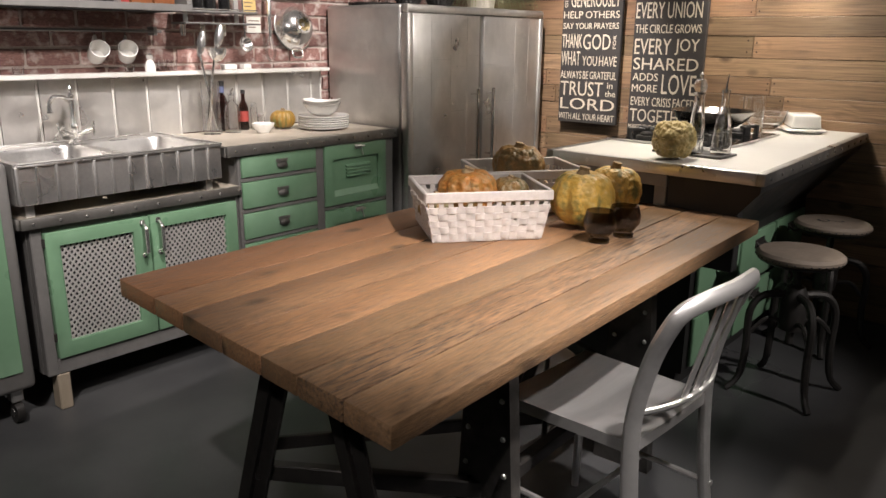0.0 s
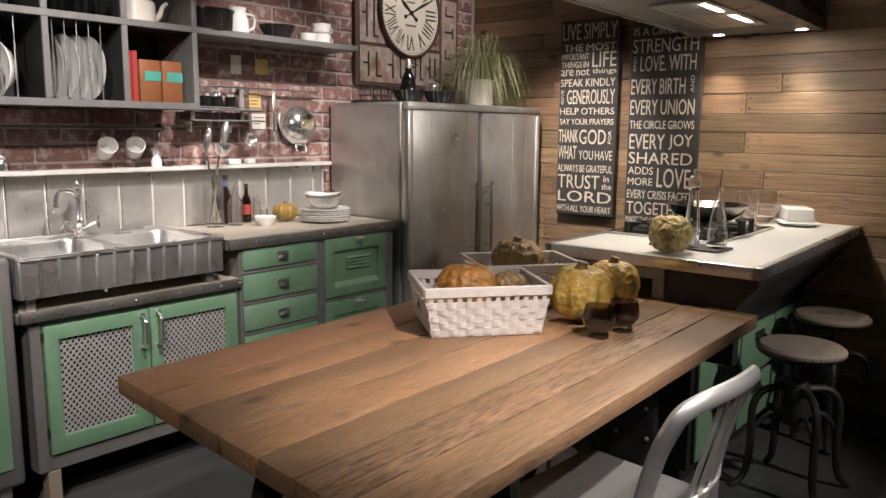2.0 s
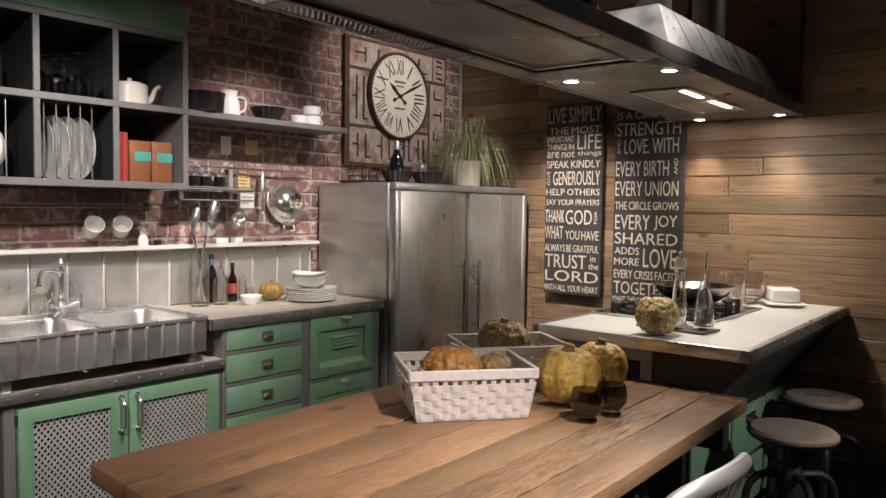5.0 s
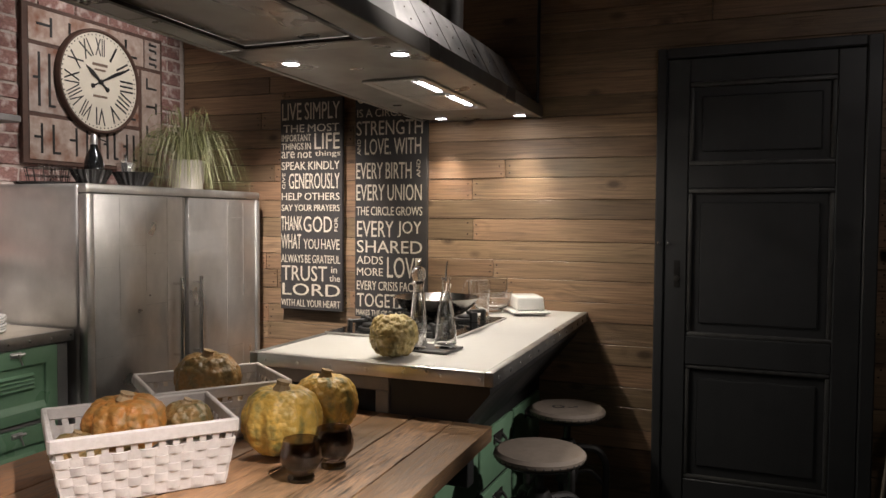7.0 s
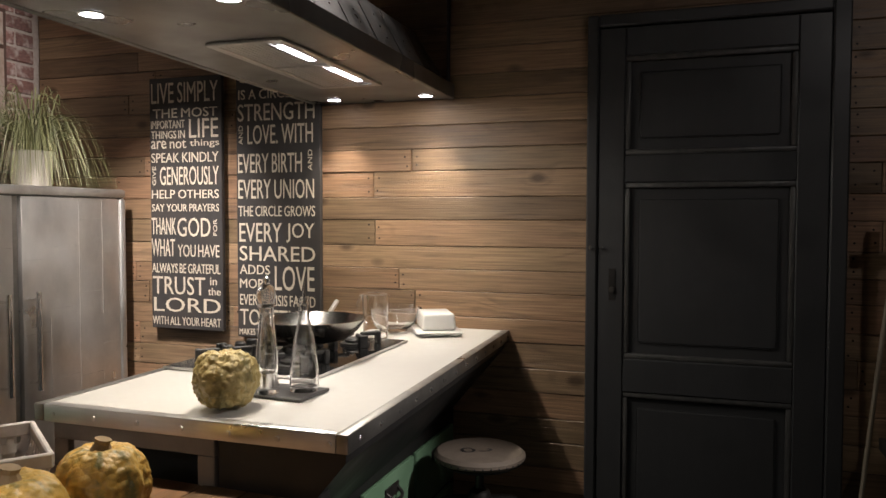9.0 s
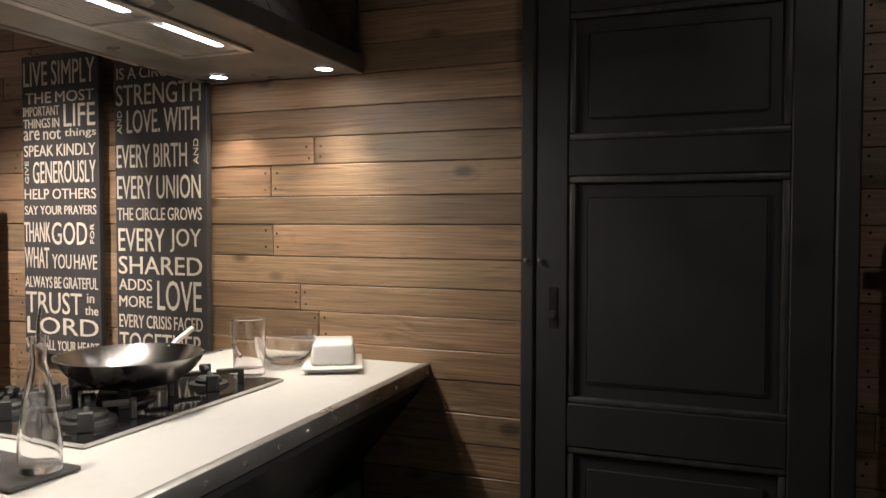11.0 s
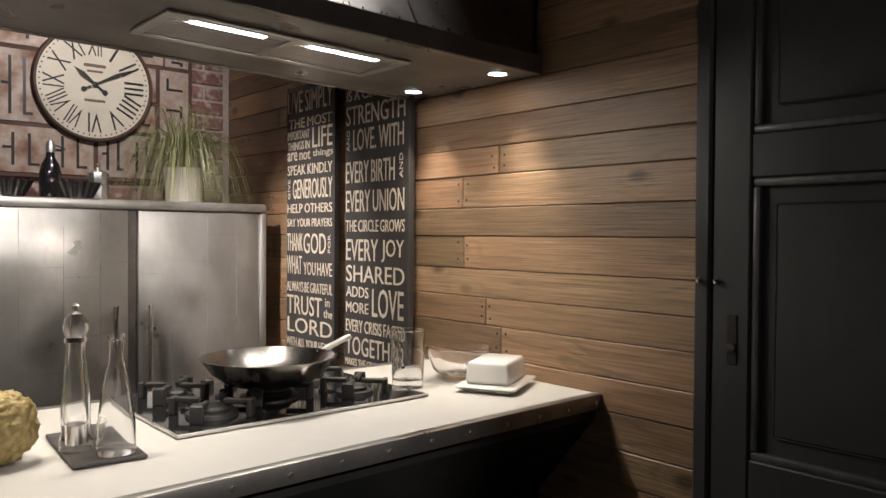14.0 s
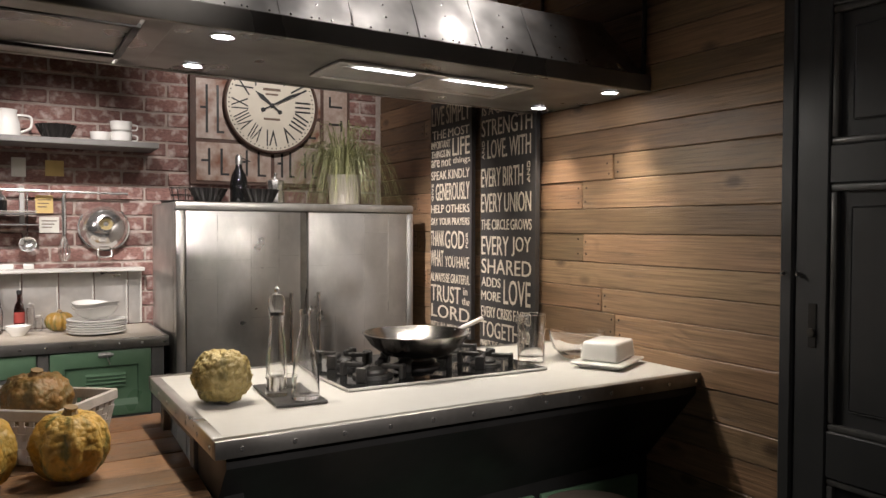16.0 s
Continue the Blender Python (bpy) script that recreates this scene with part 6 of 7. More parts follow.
t = thing("casserole", "black oval casserole dish on the shelf", "pot", pose(-2.535, 2.472, S) @ Matrix.Diagonal((1.1, 1.14, 0.95, 1)))
part("pot", lathe(B(), [(0, 0), (0.088, 0), (0.095, 0.006), (0.1, 0.085), (0.105, 0.087), (0.105, 0.093), (0.097, 0.093), (0.09, 0.01), (0, 0.008)], 40), black_enamel, t)
t = thing("china_jug", "white china jug with handle on the shelf", "jug", (-2.605, 2.668, S))
part("body", lathe(B(), [(0, 0), (0.055, 0), (0.062, 0.02), (0.058, 0.07), (0.046, 0.11), (0.05, 0.128), (0.046, 0.128), (0.042, 0.11), (0.054, 0.07), (0.055, 0.01), (0, 0.006)], 30), white_china, t)
part("handle", tube(B(), bend([(0, 0.046, 0.105), (0, 0.1, 0.1), (0, 0.1, 0.05), (0, 0.059, 0.028)], 5), 0.006, 8), white_china, t)
fluted("baking_mould", "black fluted baking mould on the shelf", (-2.555, 2.87, S), 0.085, 0.065)
for k, (dy, r, h) in enumerate(((3.06, 0.048, 0.045), (3.15, 0.05, 0.05), (3.15, 0.05, 0.05))):
    t = thing("china_cup", "white china cup standing on the shelf", "cup", (-2.56, dy, S + (0.051 if k == 2 else 0)), group="cups on the shelf")
    part("cup", lathe(B(), [(0, 0), (r - 0.012, 0), (r - 0.004, 0.01), (r, h), (r - 0.003, h), (r - 0.008, 0.012), (0, 0.005)], 26), white_china, t)
    part("handle", tube(B(), bend([(0, r - 0.002, h * 0.8), (0, r + 0.022, h * 0.7), (0, r + 0.02, h * 0.3), (0, r - 0.006, h * 0.25)], 4), 0.0035, 6), white_china, t)

# ---- in the wall cabinet ----
C1, C2 = 1.4585, 1.7765
cream_china = material("cream china", (0.66, 0.6, 0.52), (0.6, 0.545, 0.47), 0.22, 0, (10, 10, 10), 1, 3, 0, rough_var=0.05)
plate_grey = material("pale grey china", (0.68, 0.67, 0.64), (0.62, 0.61, 0.58), 0.25, 0, (10, 10, 10), 1, 4, 0, rough_var=0.05)
for y in (1.78, 1.84, 1.89, 1.94):
    t = thing("rack_plate", "white plate standing upright in the rack", "plate", pose(-2.535, y, C1 + 0.126, 0, 90, -84), group="plates in the rack")
    part("plate", lathe(B(), [(0, 0), (0.07, 0), (0.076, 0.004), (0.122, 0.013), (0.124, 0.016), (0.075, 0.008), (0, 0.005)], 36), plate_grey, t)
for y, r in ((1.46, 0.1), (1.5, 0.1), (1.56, 0.1), (1.62, 0.1)):
    t = thing("rack_bowl", "white bowl standing upright in the rack", "bowl", pose(-2.53, y, C1 + r + 0.004, 0, 90, -84), group="bowls in the rack")
    part("bowl", lathe(B(), [(0, -0.02), (0.04, -0.02), (0.075, 0.0), (r, 0.03), (r - 0.003, 0.032), (0.072, 0.004), (0.038, -0.015), (0, -0.015)], 32), white_china, t)
rng = random.Random(8)
for k in range(9):
    x, y, h = -2.49 - 0.07 * (k // 3) + rng.uniform(-0.01, 0.01), 1.765 + 0.072 * (k % 3) + rng.uniform(-0.01, 0.01), rng.uniform(0.15, 0.19)
    t = thing("wine_glass", "clear stemmed glass standing upside down", "glass", (x, y, C2), group="glasses in the cabinet")
    part("glass_body", lathe(B(), [(0.031, 0), (0.036, 0.03), (0.033, 0.06), (0.012, 0.085), (0.004, 0.095), (0.004, h - 0.008), (0.03, h - 0.001), (0.03, h), (0, h), (0.0, h - 0.006), (0.0, 0.088), (0.01, 0.08), (0.031, 0.058), (0.034, 0.03), (0.0295, 0)], 22), crystal, t)
for x, y in ((-2.45, 1.91), (-2.43, 1.965)):
    t = thing("tumbler_glass", "clear glass tumbler in the cabinet", "glass", (x, y, C2), group="glasses in the cabinet")
    part("glass_body", lathe(B(), [(0, 0), (0.028, 0), (0.031, 0.07), (0.029, 0.07), (0.026, 0.008), (0, 0.007)], 20), clear, t)
t = thing("steel_pot", "polished steel pot in the cabinet", "pot", (-2.54, 1.52, C2))
part("pot", lathe(B(), [(0, 0), (0.1, 0), (0.104, 0.005), (0.104, 0.13), (0.108, 0.132), (0.1, 0.132), (0.1, 0.01), (0, 0.008)], 32), chrome, t)
t = thing("teapot", "cream china teapot with spout and lid", "teapot", (-2.52, 2.135, C2))
part("body", lathe(B(), [(0, 0), (0.066, 0), (0.074, 0.006), (0.072, 0.082), (0.066, 0.09), (0, 0.091)], 32), cream_china, t)
part("lid", lathe(B(), [(0.056, 0.0905), (0.05, 0.096), (0.012, 0.1), (0.008, 0.105), (0.011, 0.112), (0, 0.117)], 22), cream_china, t)
part("spout", tube(B(), bend([(0.0, 0.066, 0.016), (0.0, 0.096, 0.04), (0.0, 0.115, 0.08), (0.0, 0.135, 0.096)], 4), [0.02, 0.018, 0.016, 0.014, 0.013, 0.012, 0.011, 0.01, 0.009, 0.009, 0.009, 0.009, 0.009], 10), cream_china, t)
part("handle", tube(B(), bend([(0, -0.07, 0.075), (0, -0.105, 0.073), (0, -0.107, 0.033), (0, -0.073, 0.017)], 5), 0.006, 8), cream_china, t)
book_red = material("red book cloth", (0.33, 0.03, 0.025), (0.26, 0.025, 0.02), 0.7, 0, (60, 60, 60), 1, 6, 0.1)
leather = material("brown leather", (0.24, 0.085, 0.03), (0.17, 0.06, 0.022), 0.55, 0, (50, 50, 50), 1, 8, 0.2)
band_teal = material("turquoise paper band", (0.06, 0.3, 0.24), (0.05, 0.25, 0.2), 0.6, 0, (30, 30, 30), 1, 6, 0)
pages = material("book pages", (0.6, 0.53, 0.4), (0.5, 0.44, 0.33), 0.8, 0, (4, 80, 80), 1, 6, 0)
for y, w, h, mat in ((2.035, 0.024, 0.2, book_red), (2.061, 0.022, 0.2, book_red)):
    t = thing("book", "thin red cloth-bound book", "book", (-2.44, y, C1), group="books in the cabinet")
    bm = B()
    box(bm, -0.15, 0, 0, 0.003, 0, h, 0.001)
    box(bm, -0.15, 0, w - 0.003, w, 0, h, 0.001)
    box(bm, -0.004, 0.001, 0.003, w - 0.003, 0, h, 0.001)
    part("cover", bm, mat, t)
    part("pages", box(B(), -0.147, -0.004, 0.003, w - 0.003, 0.003, h - 0.003), pages, t)
for y in (2.092, 2.19):
    t = thing("leather_box", "brown leather storage box with turquoise band", "box", (-2.44, y, C1), group="leather boxes")
    part("box", box(B(), -0.18, 0, 0, 0.09, 0, 0.17, 0.004, 2), leather, t)
    part("band", box(B(), -0.05, 0.002, 0.02, 0.092, 0.085, 0.125, 0.001), band_teal, t)

# ---- clock over old plates ----
tin = material("rusty cream tin", (0.5, 0.41, 0.35), (0.3, 0.21, 0.165), 0.6, 0.2, (22, 22, 22), 1, 9, 0.1, 8, 0.2, c=(0.22, 0.1, 0.06))
tin2 = material("rusty pale tin", (0.46, 0.39, 0.34), (0.28, 0.2, 0.165), 0.6, 0.2, (18, 18, 18), 1, 11, 0.1, 8, 0.2, c=(0.2, 0.09, 0.055))
rust = material("rust brown paint", (0.1, 0.05, 0.035), (0.06, 0.035, 0.025), 0.7, 0, (30, 30, 30), 1, 8, 0.1)


def tin_panel():
    t = thing("tin_panel", "rusty wall panel made of old embossed tin plates", "wall panel", (-2.6985, 3.94, 1.975))
    w, h = 0.445, 0.37
    part("board", box(B(), 0, 0.022, -w, w, -h, h, 0.002), rust, t)
    cells = [(-w + 0.03, 0.3, 0.2, 0.35, 0), (-w + 0.03, -0.08, -0.13, 0.18, 1), (-w + 0.03, -0.02, -0.35, -0.15, 0), (-0.06, w - 0.18, 0.02, 0.18, 1), (0.0, w - 0.18, -0.35, -0.15, 1), (w - 0.16, w - 0.02, -0.34, 0.18, 0), (0.31, w - 0.02, 0.2, 0.35, 1), (-0.07, 0.26, -0.13, 0.0, 0)]
    for i, (a, b, c, d, k) in enumerate(cells):
        p = part("tin_plate", box(B(), 0.022, 0.0262 + 0.0008 * (i % 3), a, b, c, d, 0.001), (tin, tin2)[k], t)
        n = 4
        tall = d - c > b - a
        for j in range(n):
            f0, f1 = (j + 0.25) / n, (j + 0.72) / n
            # plain strokes in place of the stamped characters
            if tall:
                y0, y1, z0, z1 = a + 0.03, b - 0.03, c + (d - c) * f0, c + (d - c) * f1
            else:
                y0, y1, z0, z1 = a + (b - a) * f0, a + (b - a) * f1, c + 0.03, d - 0.03
            th = 0.012
            strokes = [(y0, y0 + th, z0, z1), (y0 + th, y1, z0, z0 + th)] if j % 2 else [(y1 - th, y1, z0, z1), (y0, y1 - th, (z0 + z1) / 2, (z0 + z1) / 2 + th)]
            bm = B()
            for s in strokes:
                box(bm, 0.027, 0.0295, *s)
            part("stroke", bm, black_paint, p, "", 0)


tin_panel()


def clock():
    t = thing("wall_clock", "large round cream wall clock with black Roman numerals", "clock", pose(-2.669, 3.92, 2.04, 0, 0, 90))
    R = 0.262
    turned = pose(0, 0, 0, 90)
    part("rim", lathe(B(), [(R - 0.016, 0.0), (R, 0.0), (R, 0.02), (R - 0.006, 0.032), (R - 0.014, 0.032), (R - 0.018, 0.024), (R - 0.018, 0.0)], 64, m=turned), rust, t, "rusty metal rim")
    part("face", lathe(B(), [(0, 0.018), (R - 0.017, 0.018), (R - 0.017, 0.004), (0, 0.004)], 64, m=turned), clock_cream, t)
    names = ["XII", "I", "II", "III", "IIII", "V", "VI", "VII", "VIII", "IX", "X", "XI"]
    for k, nm in enumerate(names):
        wid = {"I": 0.009, "II": 0.028, "V": 0.042, "X": 0.042}.get(nm, 0.048 if len(nm) < 4 else 0.064)
        bm = letters(nm, -wid * 0.62, wid * 0.62, 0.13, 0.218, 0.001)
        bmesh.ops.transform(bm, matrix=Matrix.Translation((0, -0.0185, 0)) @ pose(0, 0, 0, 0, 30 * k), verts=bm.verts)
        part("numeral", bm, black_paint, t, "", 0)
    for k in range(60):
        an = math.radians(6 * k)
        part("minute_dot", lathe(B(), [(0.0038, 0), (0.0038, 0.001), (0, 0.001)], 8, m=pose((R - 0.03) * math.sin(an), -0.018, (R - 0.03) * math.cos(an), 90)), black_paint, t)
    for ang, ln, w in ((-52, 0.115, 0.014), (62, 0.185, 0.01)):
        bm = B()
        vs = [(-w * 0.4, -0.05), (w * 0.4, -0.05), (w * 0.35, 0.0), (w * 0.9, ln * 0.6), (0, ln), (-w * 0.9, ln * 0.6), (-w * 0.35, 0.0)]
        prism(bm, vs, -0.0235 if ln < 0.15 else -0.0265, -0.021 if ln < 0.15 else -0.024)
        lathe(bm, [(0.012, 0), (0.012, 0.003), (0, 0.003)], 14, m=pose(0, -0.021, -0.055, 90))
        bmesh.ops.transform(bm, matrix=pose(0, 0, 0, 0, ang), verts=bm.verts)
        part("hand", bm, black_paint, t)
    part("boss", lathe(B(), [(0.012, 0), (0.012, 0.012), (0, 0.014)], 16, m=pose(0, -0.018, 0, 90)), black_paint, t)
    for x0, x1, z0, z1 in ((-0.048, 0.048, 0.078, 0.092), (-0.035, 0.035, 0.054, 0.064), (-0.045, 0.045, -0.08, -0.068)):
        part("faint_writing", box(B(), x0, x1, -0.0187, -0.0178, z0, z1), ink, t, "", 0)


clock_cream = material("aged cream dial", (0.72, 0.66, 0.55), (0.64, 0.58, 0.47), 0.55, 0, (12, 12, 12), 1, 4, 0.0)
clock()

# ---- on the fridge ----
F = 1.4975
leaf_green = material("pale grass leaf", (0.27, 0.26, 0.12), (0.16, 0.175, 0.07), 0.5, 0, (30, 30, 30), 1, 12, 0, c=(0.26, 0.27, 0.11))
root_pale = material("pale runner", (0.5, 0.46, 0.3), (0.42, 0.38, 0.24), 0.6, 0, (30, 30, 30), 1, 8, 0)
pot_cream = material("cream ceramic pot", (0.58, 0.53, 0.47), (0.5, 0.46, 0.4), 0.5, 0, (16, 16, 16), 1, 5, 0.03)


def plant():
    t = thing("spider_plant", "grassy spider plant spilling from a cream pot on the fridge", "plant", (-2.36, 4.22, F))
    part("pot", lathe(B(), [(0, 0), (0.07, 0), (0.078, 0.01), (0.092, 0.16), (0.085, 0.16), (0.072, 0.02), (0, 0.015)], 30), pot_cream, t)
    part("soil", lathe(B(), [(0, 0.148), (0.083, 0.142)], 20), rust, t)
    rng = random.Random(21)

    def blades(count, mat, name, lift, reach, width, droop):
        bm = B()
        for _ in range(count):
            an = rng.uniform(0, 2 * math.pi)
            rc, up = reach * rng.uniform(0.35, 1.0), lift * rng.uniform(0.5, 1.15)
            dr = droop * rng.uniform(0.5, 1.1)
            r0 = rng.uniform(0, 0.05)
            c, s = math.cos(an), math.sin(an)
            tw = rng.uniform(-0.6, 0.6)
            pts = bend([(r0 * c, r0 * s, 0.14), (r0 * c + rc * 0.3 * c, r0 * s + rc * 0.3 * s, 0.145 + up * 0.75), (rc * 0.7 * c - tw * rc * 0.15 * s, rc * 0.7 * s + tw * rc * 0.15 * c, 0.145 + up * 0.8), (rc * c - tw * rc * 0.35 * s, rc * s + tw * rc * 0.35 * c, max(0.004, 0.145 + up * 0.5 - dr))], 3)
            prev = None
            for i, p in enumerate(pts):
                w = width * (1 - 0.85 * (i / (len(pts) - 1)) ** 2) * 0.5
                d = Vector((-s, c, 0.25 * tw)).normalized() * w
                cur = [bm.verts.new(p - d), bm.verts.new(p + Vector((0, 0, -0.0015))), bm.verts.new(p + d)]
                if prev:
                    bm.faces.new((prev[0], prev[1], cur[1], cur[0]))
                    bm.faces.new((prev[1], prev[2], cur[2], cur[1]))
                prev = cur
        tagged(part(name, bm, mat, t), kind="stuff")

    blades(300, leaf_green, "foliage", 0.17, 0.36, 0.004, 0.3)
    blades(90, leaf_green, "upright_foliage", 0.3, 0.26, 0.004, 0.06)
    blades(60, root_pale, "runner", 0.06, 0.19, 0.0055, 0.4)
    bm = B()
    for a in (-0.03, 0.015):
        tube(bm, bend([(0.05 + a, a, 0.12), (0.06 + a, 0.02 + a, 0.3), (0.03 + a, 0.09 + a, 0.42), (0.02, 0.14, 0.38)], 5), 0.003, 6)
    part("flower_stalk", bm, leaf_green, t)


plant()
fluted("baking_mould", "black fluted baking mould on the fridge", (-2.26, 3.735, F), 0.09, 0.068)
fluted("baking_mould", "black fluted baking mould on the fridge", (-2.26, 3.49, F), 0.085, 0.065)
t = thing("soda_siphon", "black glass bottle with steel pouring cap", "bottle", (-2.45, 3.685, F))
part("glass_body", lathe(B(), [(0, 0), (0.042, 0), (0.044, 0.01), (0.044, 0.11), (0.035, 0.15), (0.018, 0.18), (0.016, 0.2), (0, 0.2)], 26), black_gloss, t)
part("cap", lathe(B(), [(0.018, 0.2), (0.018, 0.235), (0.01, 0.25), (0, 0.252)], 18), steel, t)
part("lever", bar(B(), (0, 0.01, 0.235), (0.03, 0.05, 0.215), 0.008, 0.005, 0.001), black_metal, t)
t = thing("coffee_pot", "small polished steel coffee pot", "coffee pot", (-2.44, 3.87, F))
part("body", lathe(B(), [(0, 0), (0.05, 0), (0.045, 0.07), (0.04, 0.075), (0.046, 0.12), (0.044, 0.125), (0.01, 0.14), (0.008, 0.15), (0.011, 0.162), (0, 0.168)], 10), chrome, t)
t = thing("wire_basket", "black wire basket with small glasses", "wire basket", (-2.47, 3.45, F))
for z, w in ((0.004, 0.08), (0.04, 0.088), (0.075, 0.095)):
    part("ring", tube(B(), [(w * math.cos(a), w * math.sin(a), z) for a in [2 * math.pi * k / 24 for k in range(25)]], 0.0022, 6), black_metal, t)
for k in range(14):
    a = 2 * math.pi * k / 14
    part("wire", rod(B(), (0.08 * math.cos(a), 0.08 * math.sin(a), 0.004), (0.095 * math.cos(a), 0.095 * math.sin(a), 0.075), 0.0016, 6), black_metal, t)
part("tray", lathe(B(), [(0, 0), (0.13, 0), (0.14, 0.012), (0.137, 0.012), (0.128, 0.003), (0, 0.003)], 30), black_enamel, t)
for dx, dy in ((0.02, -0.03), (-0.03, 0.02), (0.04, 0.03)):
    g = thing("small_glass", "small clear glass in the wire basket", "glass", (-2.47 + dx, 3.45 + dy, F + 0.0035), group="glasses in the wire basket")
    part("cup", lathe(B(), [(0, 0), (0.02, 0), (0.024, 0.085), (0.022, 0.085), (0.018, 0.006), (0, 0.005)], 18), clear, g)

# ---- on the hanging rack ----
for x, y, r, h, mat, lab in ((-0.66, 2.5, 0.11, 0.14, chrome, "polished steel pot on the hanging rack"), (-0.86, 2.75, 0.12, 0.09, wok_steel, "steel pan on the hanging rack"), (-0.9, 2.3, 0.1, 0.07, white_china, "white bowl on the hanging rack"), (-0.8, 1.95, 0.12, 0.1, wok_steel, "steel bowl on the hanging rack")):
    z = 1.85 + 0.0195 + (4.6 - y) * 0.01658
    t = thing("cooking_pot", lab, "pot", (x, y, z), group="pots on the rack")
    part("pot", lathe(B(), [(0, 0), (r * 0.8, 0), (r * 0.92, 0.008), (r, h), (r + 0.005, h + 0.002), (r - 0.004, h + 0.002), (r * 0.88, 0.012), (0, 0.005)], 30), mat, t)

# ---- beside the door ----
t = thing("folding_stand", "black folding stand leaning by the plank wall", "stand", (1.06, 4.36, 0))
part("post", box(B(), -0.018, 0.018, -0.018, 0.018, 0, 1.45, 0.003), black_metal, t)
part("crossbar", box(B(), -0.05, 0.25, -0.03, -0.018, 1.36, 1.4, 0.003), black_metal, t)
part("leg", bar(B(), (0.22, 0.0, 1.38), (0.26, 0.16, 0.0), 0.03, 0.03, 0.003), black_metal, t)
part("shelf", box(B(), -0.06, 0.3, -0.05, 0.12, 0.6, 0.64, 0.003), black_metal, t)
t = thing("broom_stick", "thin pale wooden stick leaning on the wall", "stick", (0, 0, 0))
part("stick", rod(B(), (0.92, 4.52, 0.0), (1.06, 4.605, 1.3), 0.008, 8), material_foot, t)

# ---- wall planks and bricks ----


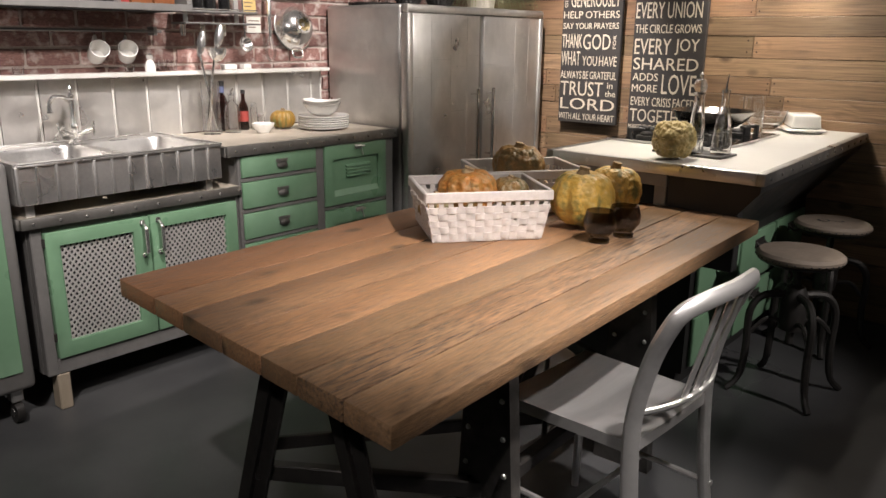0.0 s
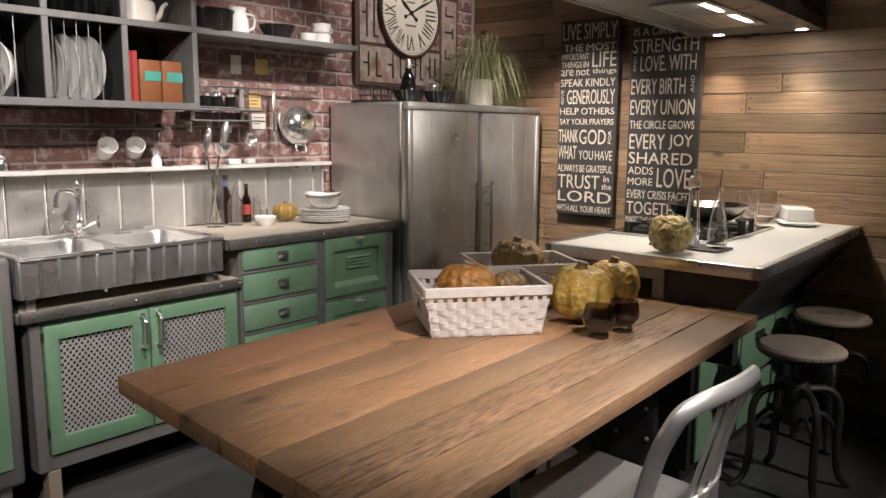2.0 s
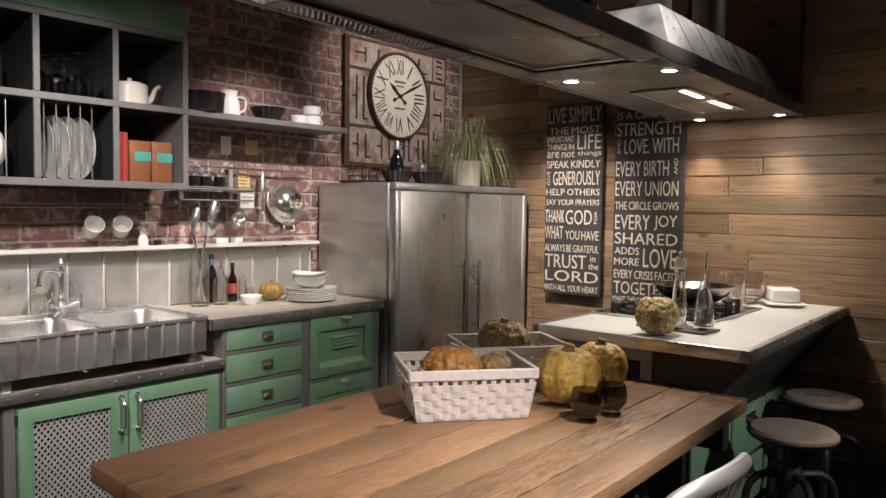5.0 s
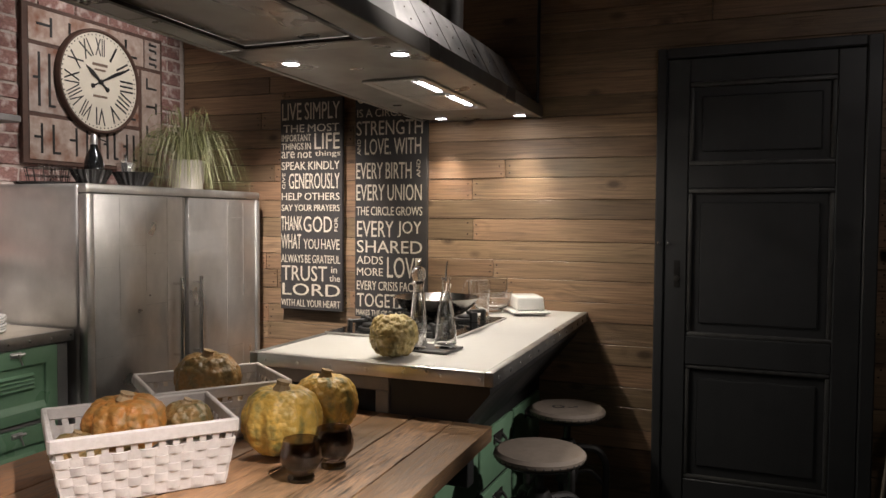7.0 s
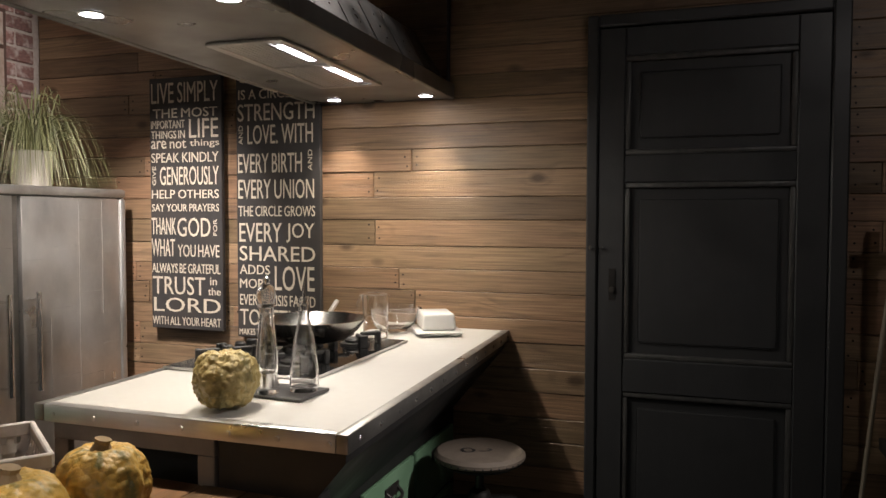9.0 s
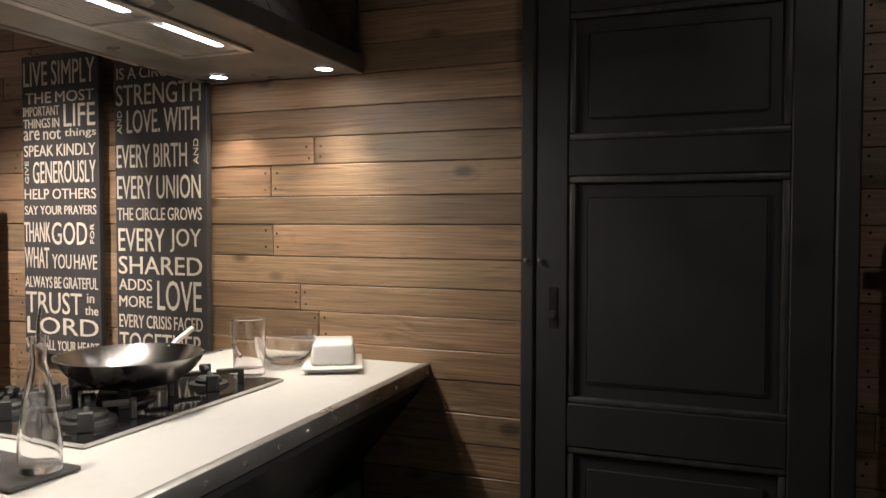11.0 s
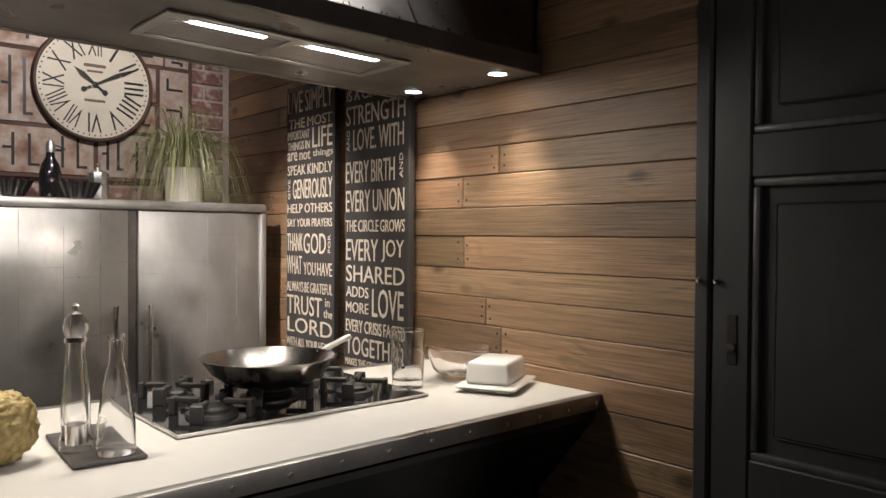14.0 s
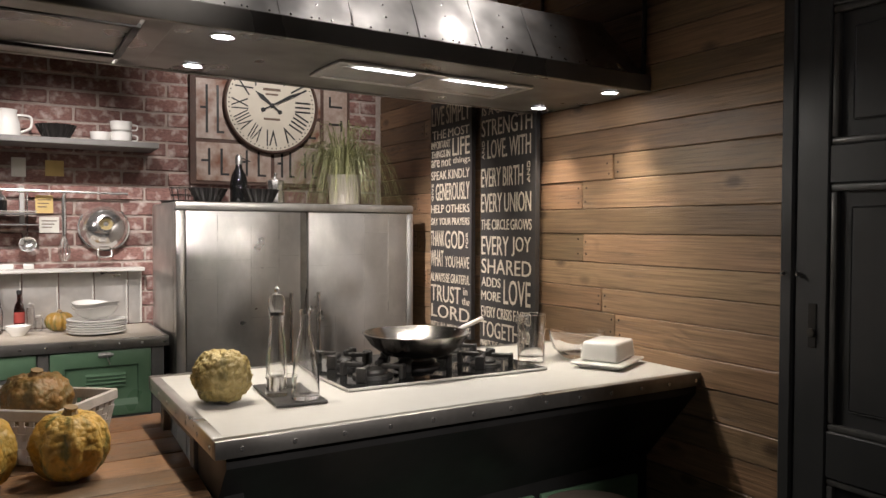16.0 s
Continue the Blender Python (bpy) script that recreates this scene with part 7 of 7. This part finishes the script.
def plank_wall():
    rng = random.Random(11)
    nail_mesh = finish(lathe(B(), [(0.0042, 0.0), (0.0038, 0.001), (0, 0.0012)], 8, m=pose(0, 0, 0, 90)), "nail", groove)
    x_end = EAST
    z, k = 0.0, 0
    # rows measured upward from the floor; butt joints at these places
    rows = [0.0]
    known = [1.069, 1.159, 1.253, 1.362, 1.456, 1.563, 1.655, 1.75]
    z = 1.069
    while z > 0.1:
        z -= 0.094 if k % 2 else 0.102
        k += 1
        known.insert(0, z)
    rows += [v for v in known if v > 0.04]
    while rows[-1] < TOP - 0.1:
        rows.append(rows[-1] + (0.094 if k % 2 else 0.104))
        k += 1
    rows.append(TOP)
    joints = {1.456: -0.888, 1.253: -0.882, 1.069: -0.773, 1.563: -0.716, 0.967: -0.7}
    for z0, z1 in zip(rows, rows[1:]):
        cuts = [WALL_X]
        x = WALL_X + rng.uniform(0.5, 1.5)
        fixed = [v for q, v in joints.items() if abs(q - z0) < 0.004]
        if fixed:
            cuts += [fixed[0] - 1.35, fixed[0], fixed[0] + 1.9]
        else:
            while x < x_end - 0.4:
                if not -1.0 < x < 0.1:
                    cuts.append(x)
                x += rng.uniform(1.2, 2.0)
        cuts.append(x_end)
        for a, b in zip(cuts, cuts[1:]):
            spans = [(a, b)]
            if z0 < 2.05:
                spans = [(p, q) for p, q in ((a, min(b, 0.011)), (max(a, 0.906), b)) if q - p > 0.02]
            for p, q in spans:
                bm = B()
                face = WALL_Y - rng.uniform(0, 0.005)
                box(bm, p + 0.001, q - 0.001, face, WALL_Y + 0.02, z0 + 0.001, z1 - 0.001, 0.0024)
                ob = part("plank", bm, wall_wood, wall_north)
                if 0.6 < z0 < 2.0 and q - p > 0.1:
                    for xn in [v for v, end in ((p + 0.022, p), (q - 0.022, q)) if end != 0.011]:
                        for zn in (z0 + 0.026, z1 - 0.026):
                            nail = new("nail", nail_mesh)
                            nail.parent = ob
                            nail.location = (xn + rng.uniform(-0.008, 0.008), face, zn + rng.uniform(-0.008, 0.008))


plank_wall()


def brick_wall():
    rng = random.Random(3)
    pitch, rise, joint = 0.215, 0.0755, 0.011
    meshes = []
    for k in range(6):
        bm = B()
        box(bm, -0.03, 0, 0, pitch - joint, 0, rise - joint, 0.005, 1)
        for v in bm.verts:
            v.co += Vector((rng.uniform(-0.003, 0.002), rng.uniform(-0.003, 0.003), rng.uniform(-0.002, 0.002)))
        meshes.append(finish(bm, "brick", brick_red))
    halves = []
    for k in range(3):
        bm = B()
        box(bm, -0.03, 0, 0, pitch / 2 - joint, 0, rise - joint, 0.005, 1)
        for v in bm.verts:
            v.co += Vector((rng.uniform(-0.003, 0.002), rng.uniform(-0.003, 0.003), rng.uniform(-0.002, 0.002)))
        halves.append(finish(bm, "brick", brick_red))
    rest = B()
    count = 0
    for r in range(36):
        z = r * rise + 0.006
        for c in range(-3, 22):
            y = WALL_Y - 0.02 - (c + 1) * pitch - (pitch / 2 if r % 2 else 0)
            if y < 0.2 or y + pitch > WALL_Y:
                continue
            near = z > 1.1 and y > 1.55
            if near and count < 420:
                ob = new("brick", rng.choice(meshes))
                ob.parent = wall_west
                ob.location = (WALL_X + rng.uniform(-0.003, 0.002), y, z)
                count += 1
            elif z > 0.2 and not near:
                vs = [rest.verts.new((WALL_X + a, y + b, z + d)) for a, b, d in ((0, 0, 0), (0, pitch - joint, 0), (0, pitch - joint, rise - joint), (0, 0, rise - joint))]
                ws = [rest.verts.new((WALL_X - 0.009, v.co.y, v.co.z)) for v in vs]
                rest.faces.new(vs)
                for k in range(4):
                    rest.faces.new((vs[k], ws[k], ws[(k + 1) % 4], vs[(k + 1) % 4]))
        if r % 2:
            ob = new("brick", rng.choice(halves))
            ob.parent = wall_west
            ob.location = (WALL_X, WALL_Y - 0.02 - pitch / 2, z)
    tagged(part("brickwork", rest, brick_red, wall_west), kind="stuff")


brick_wall()
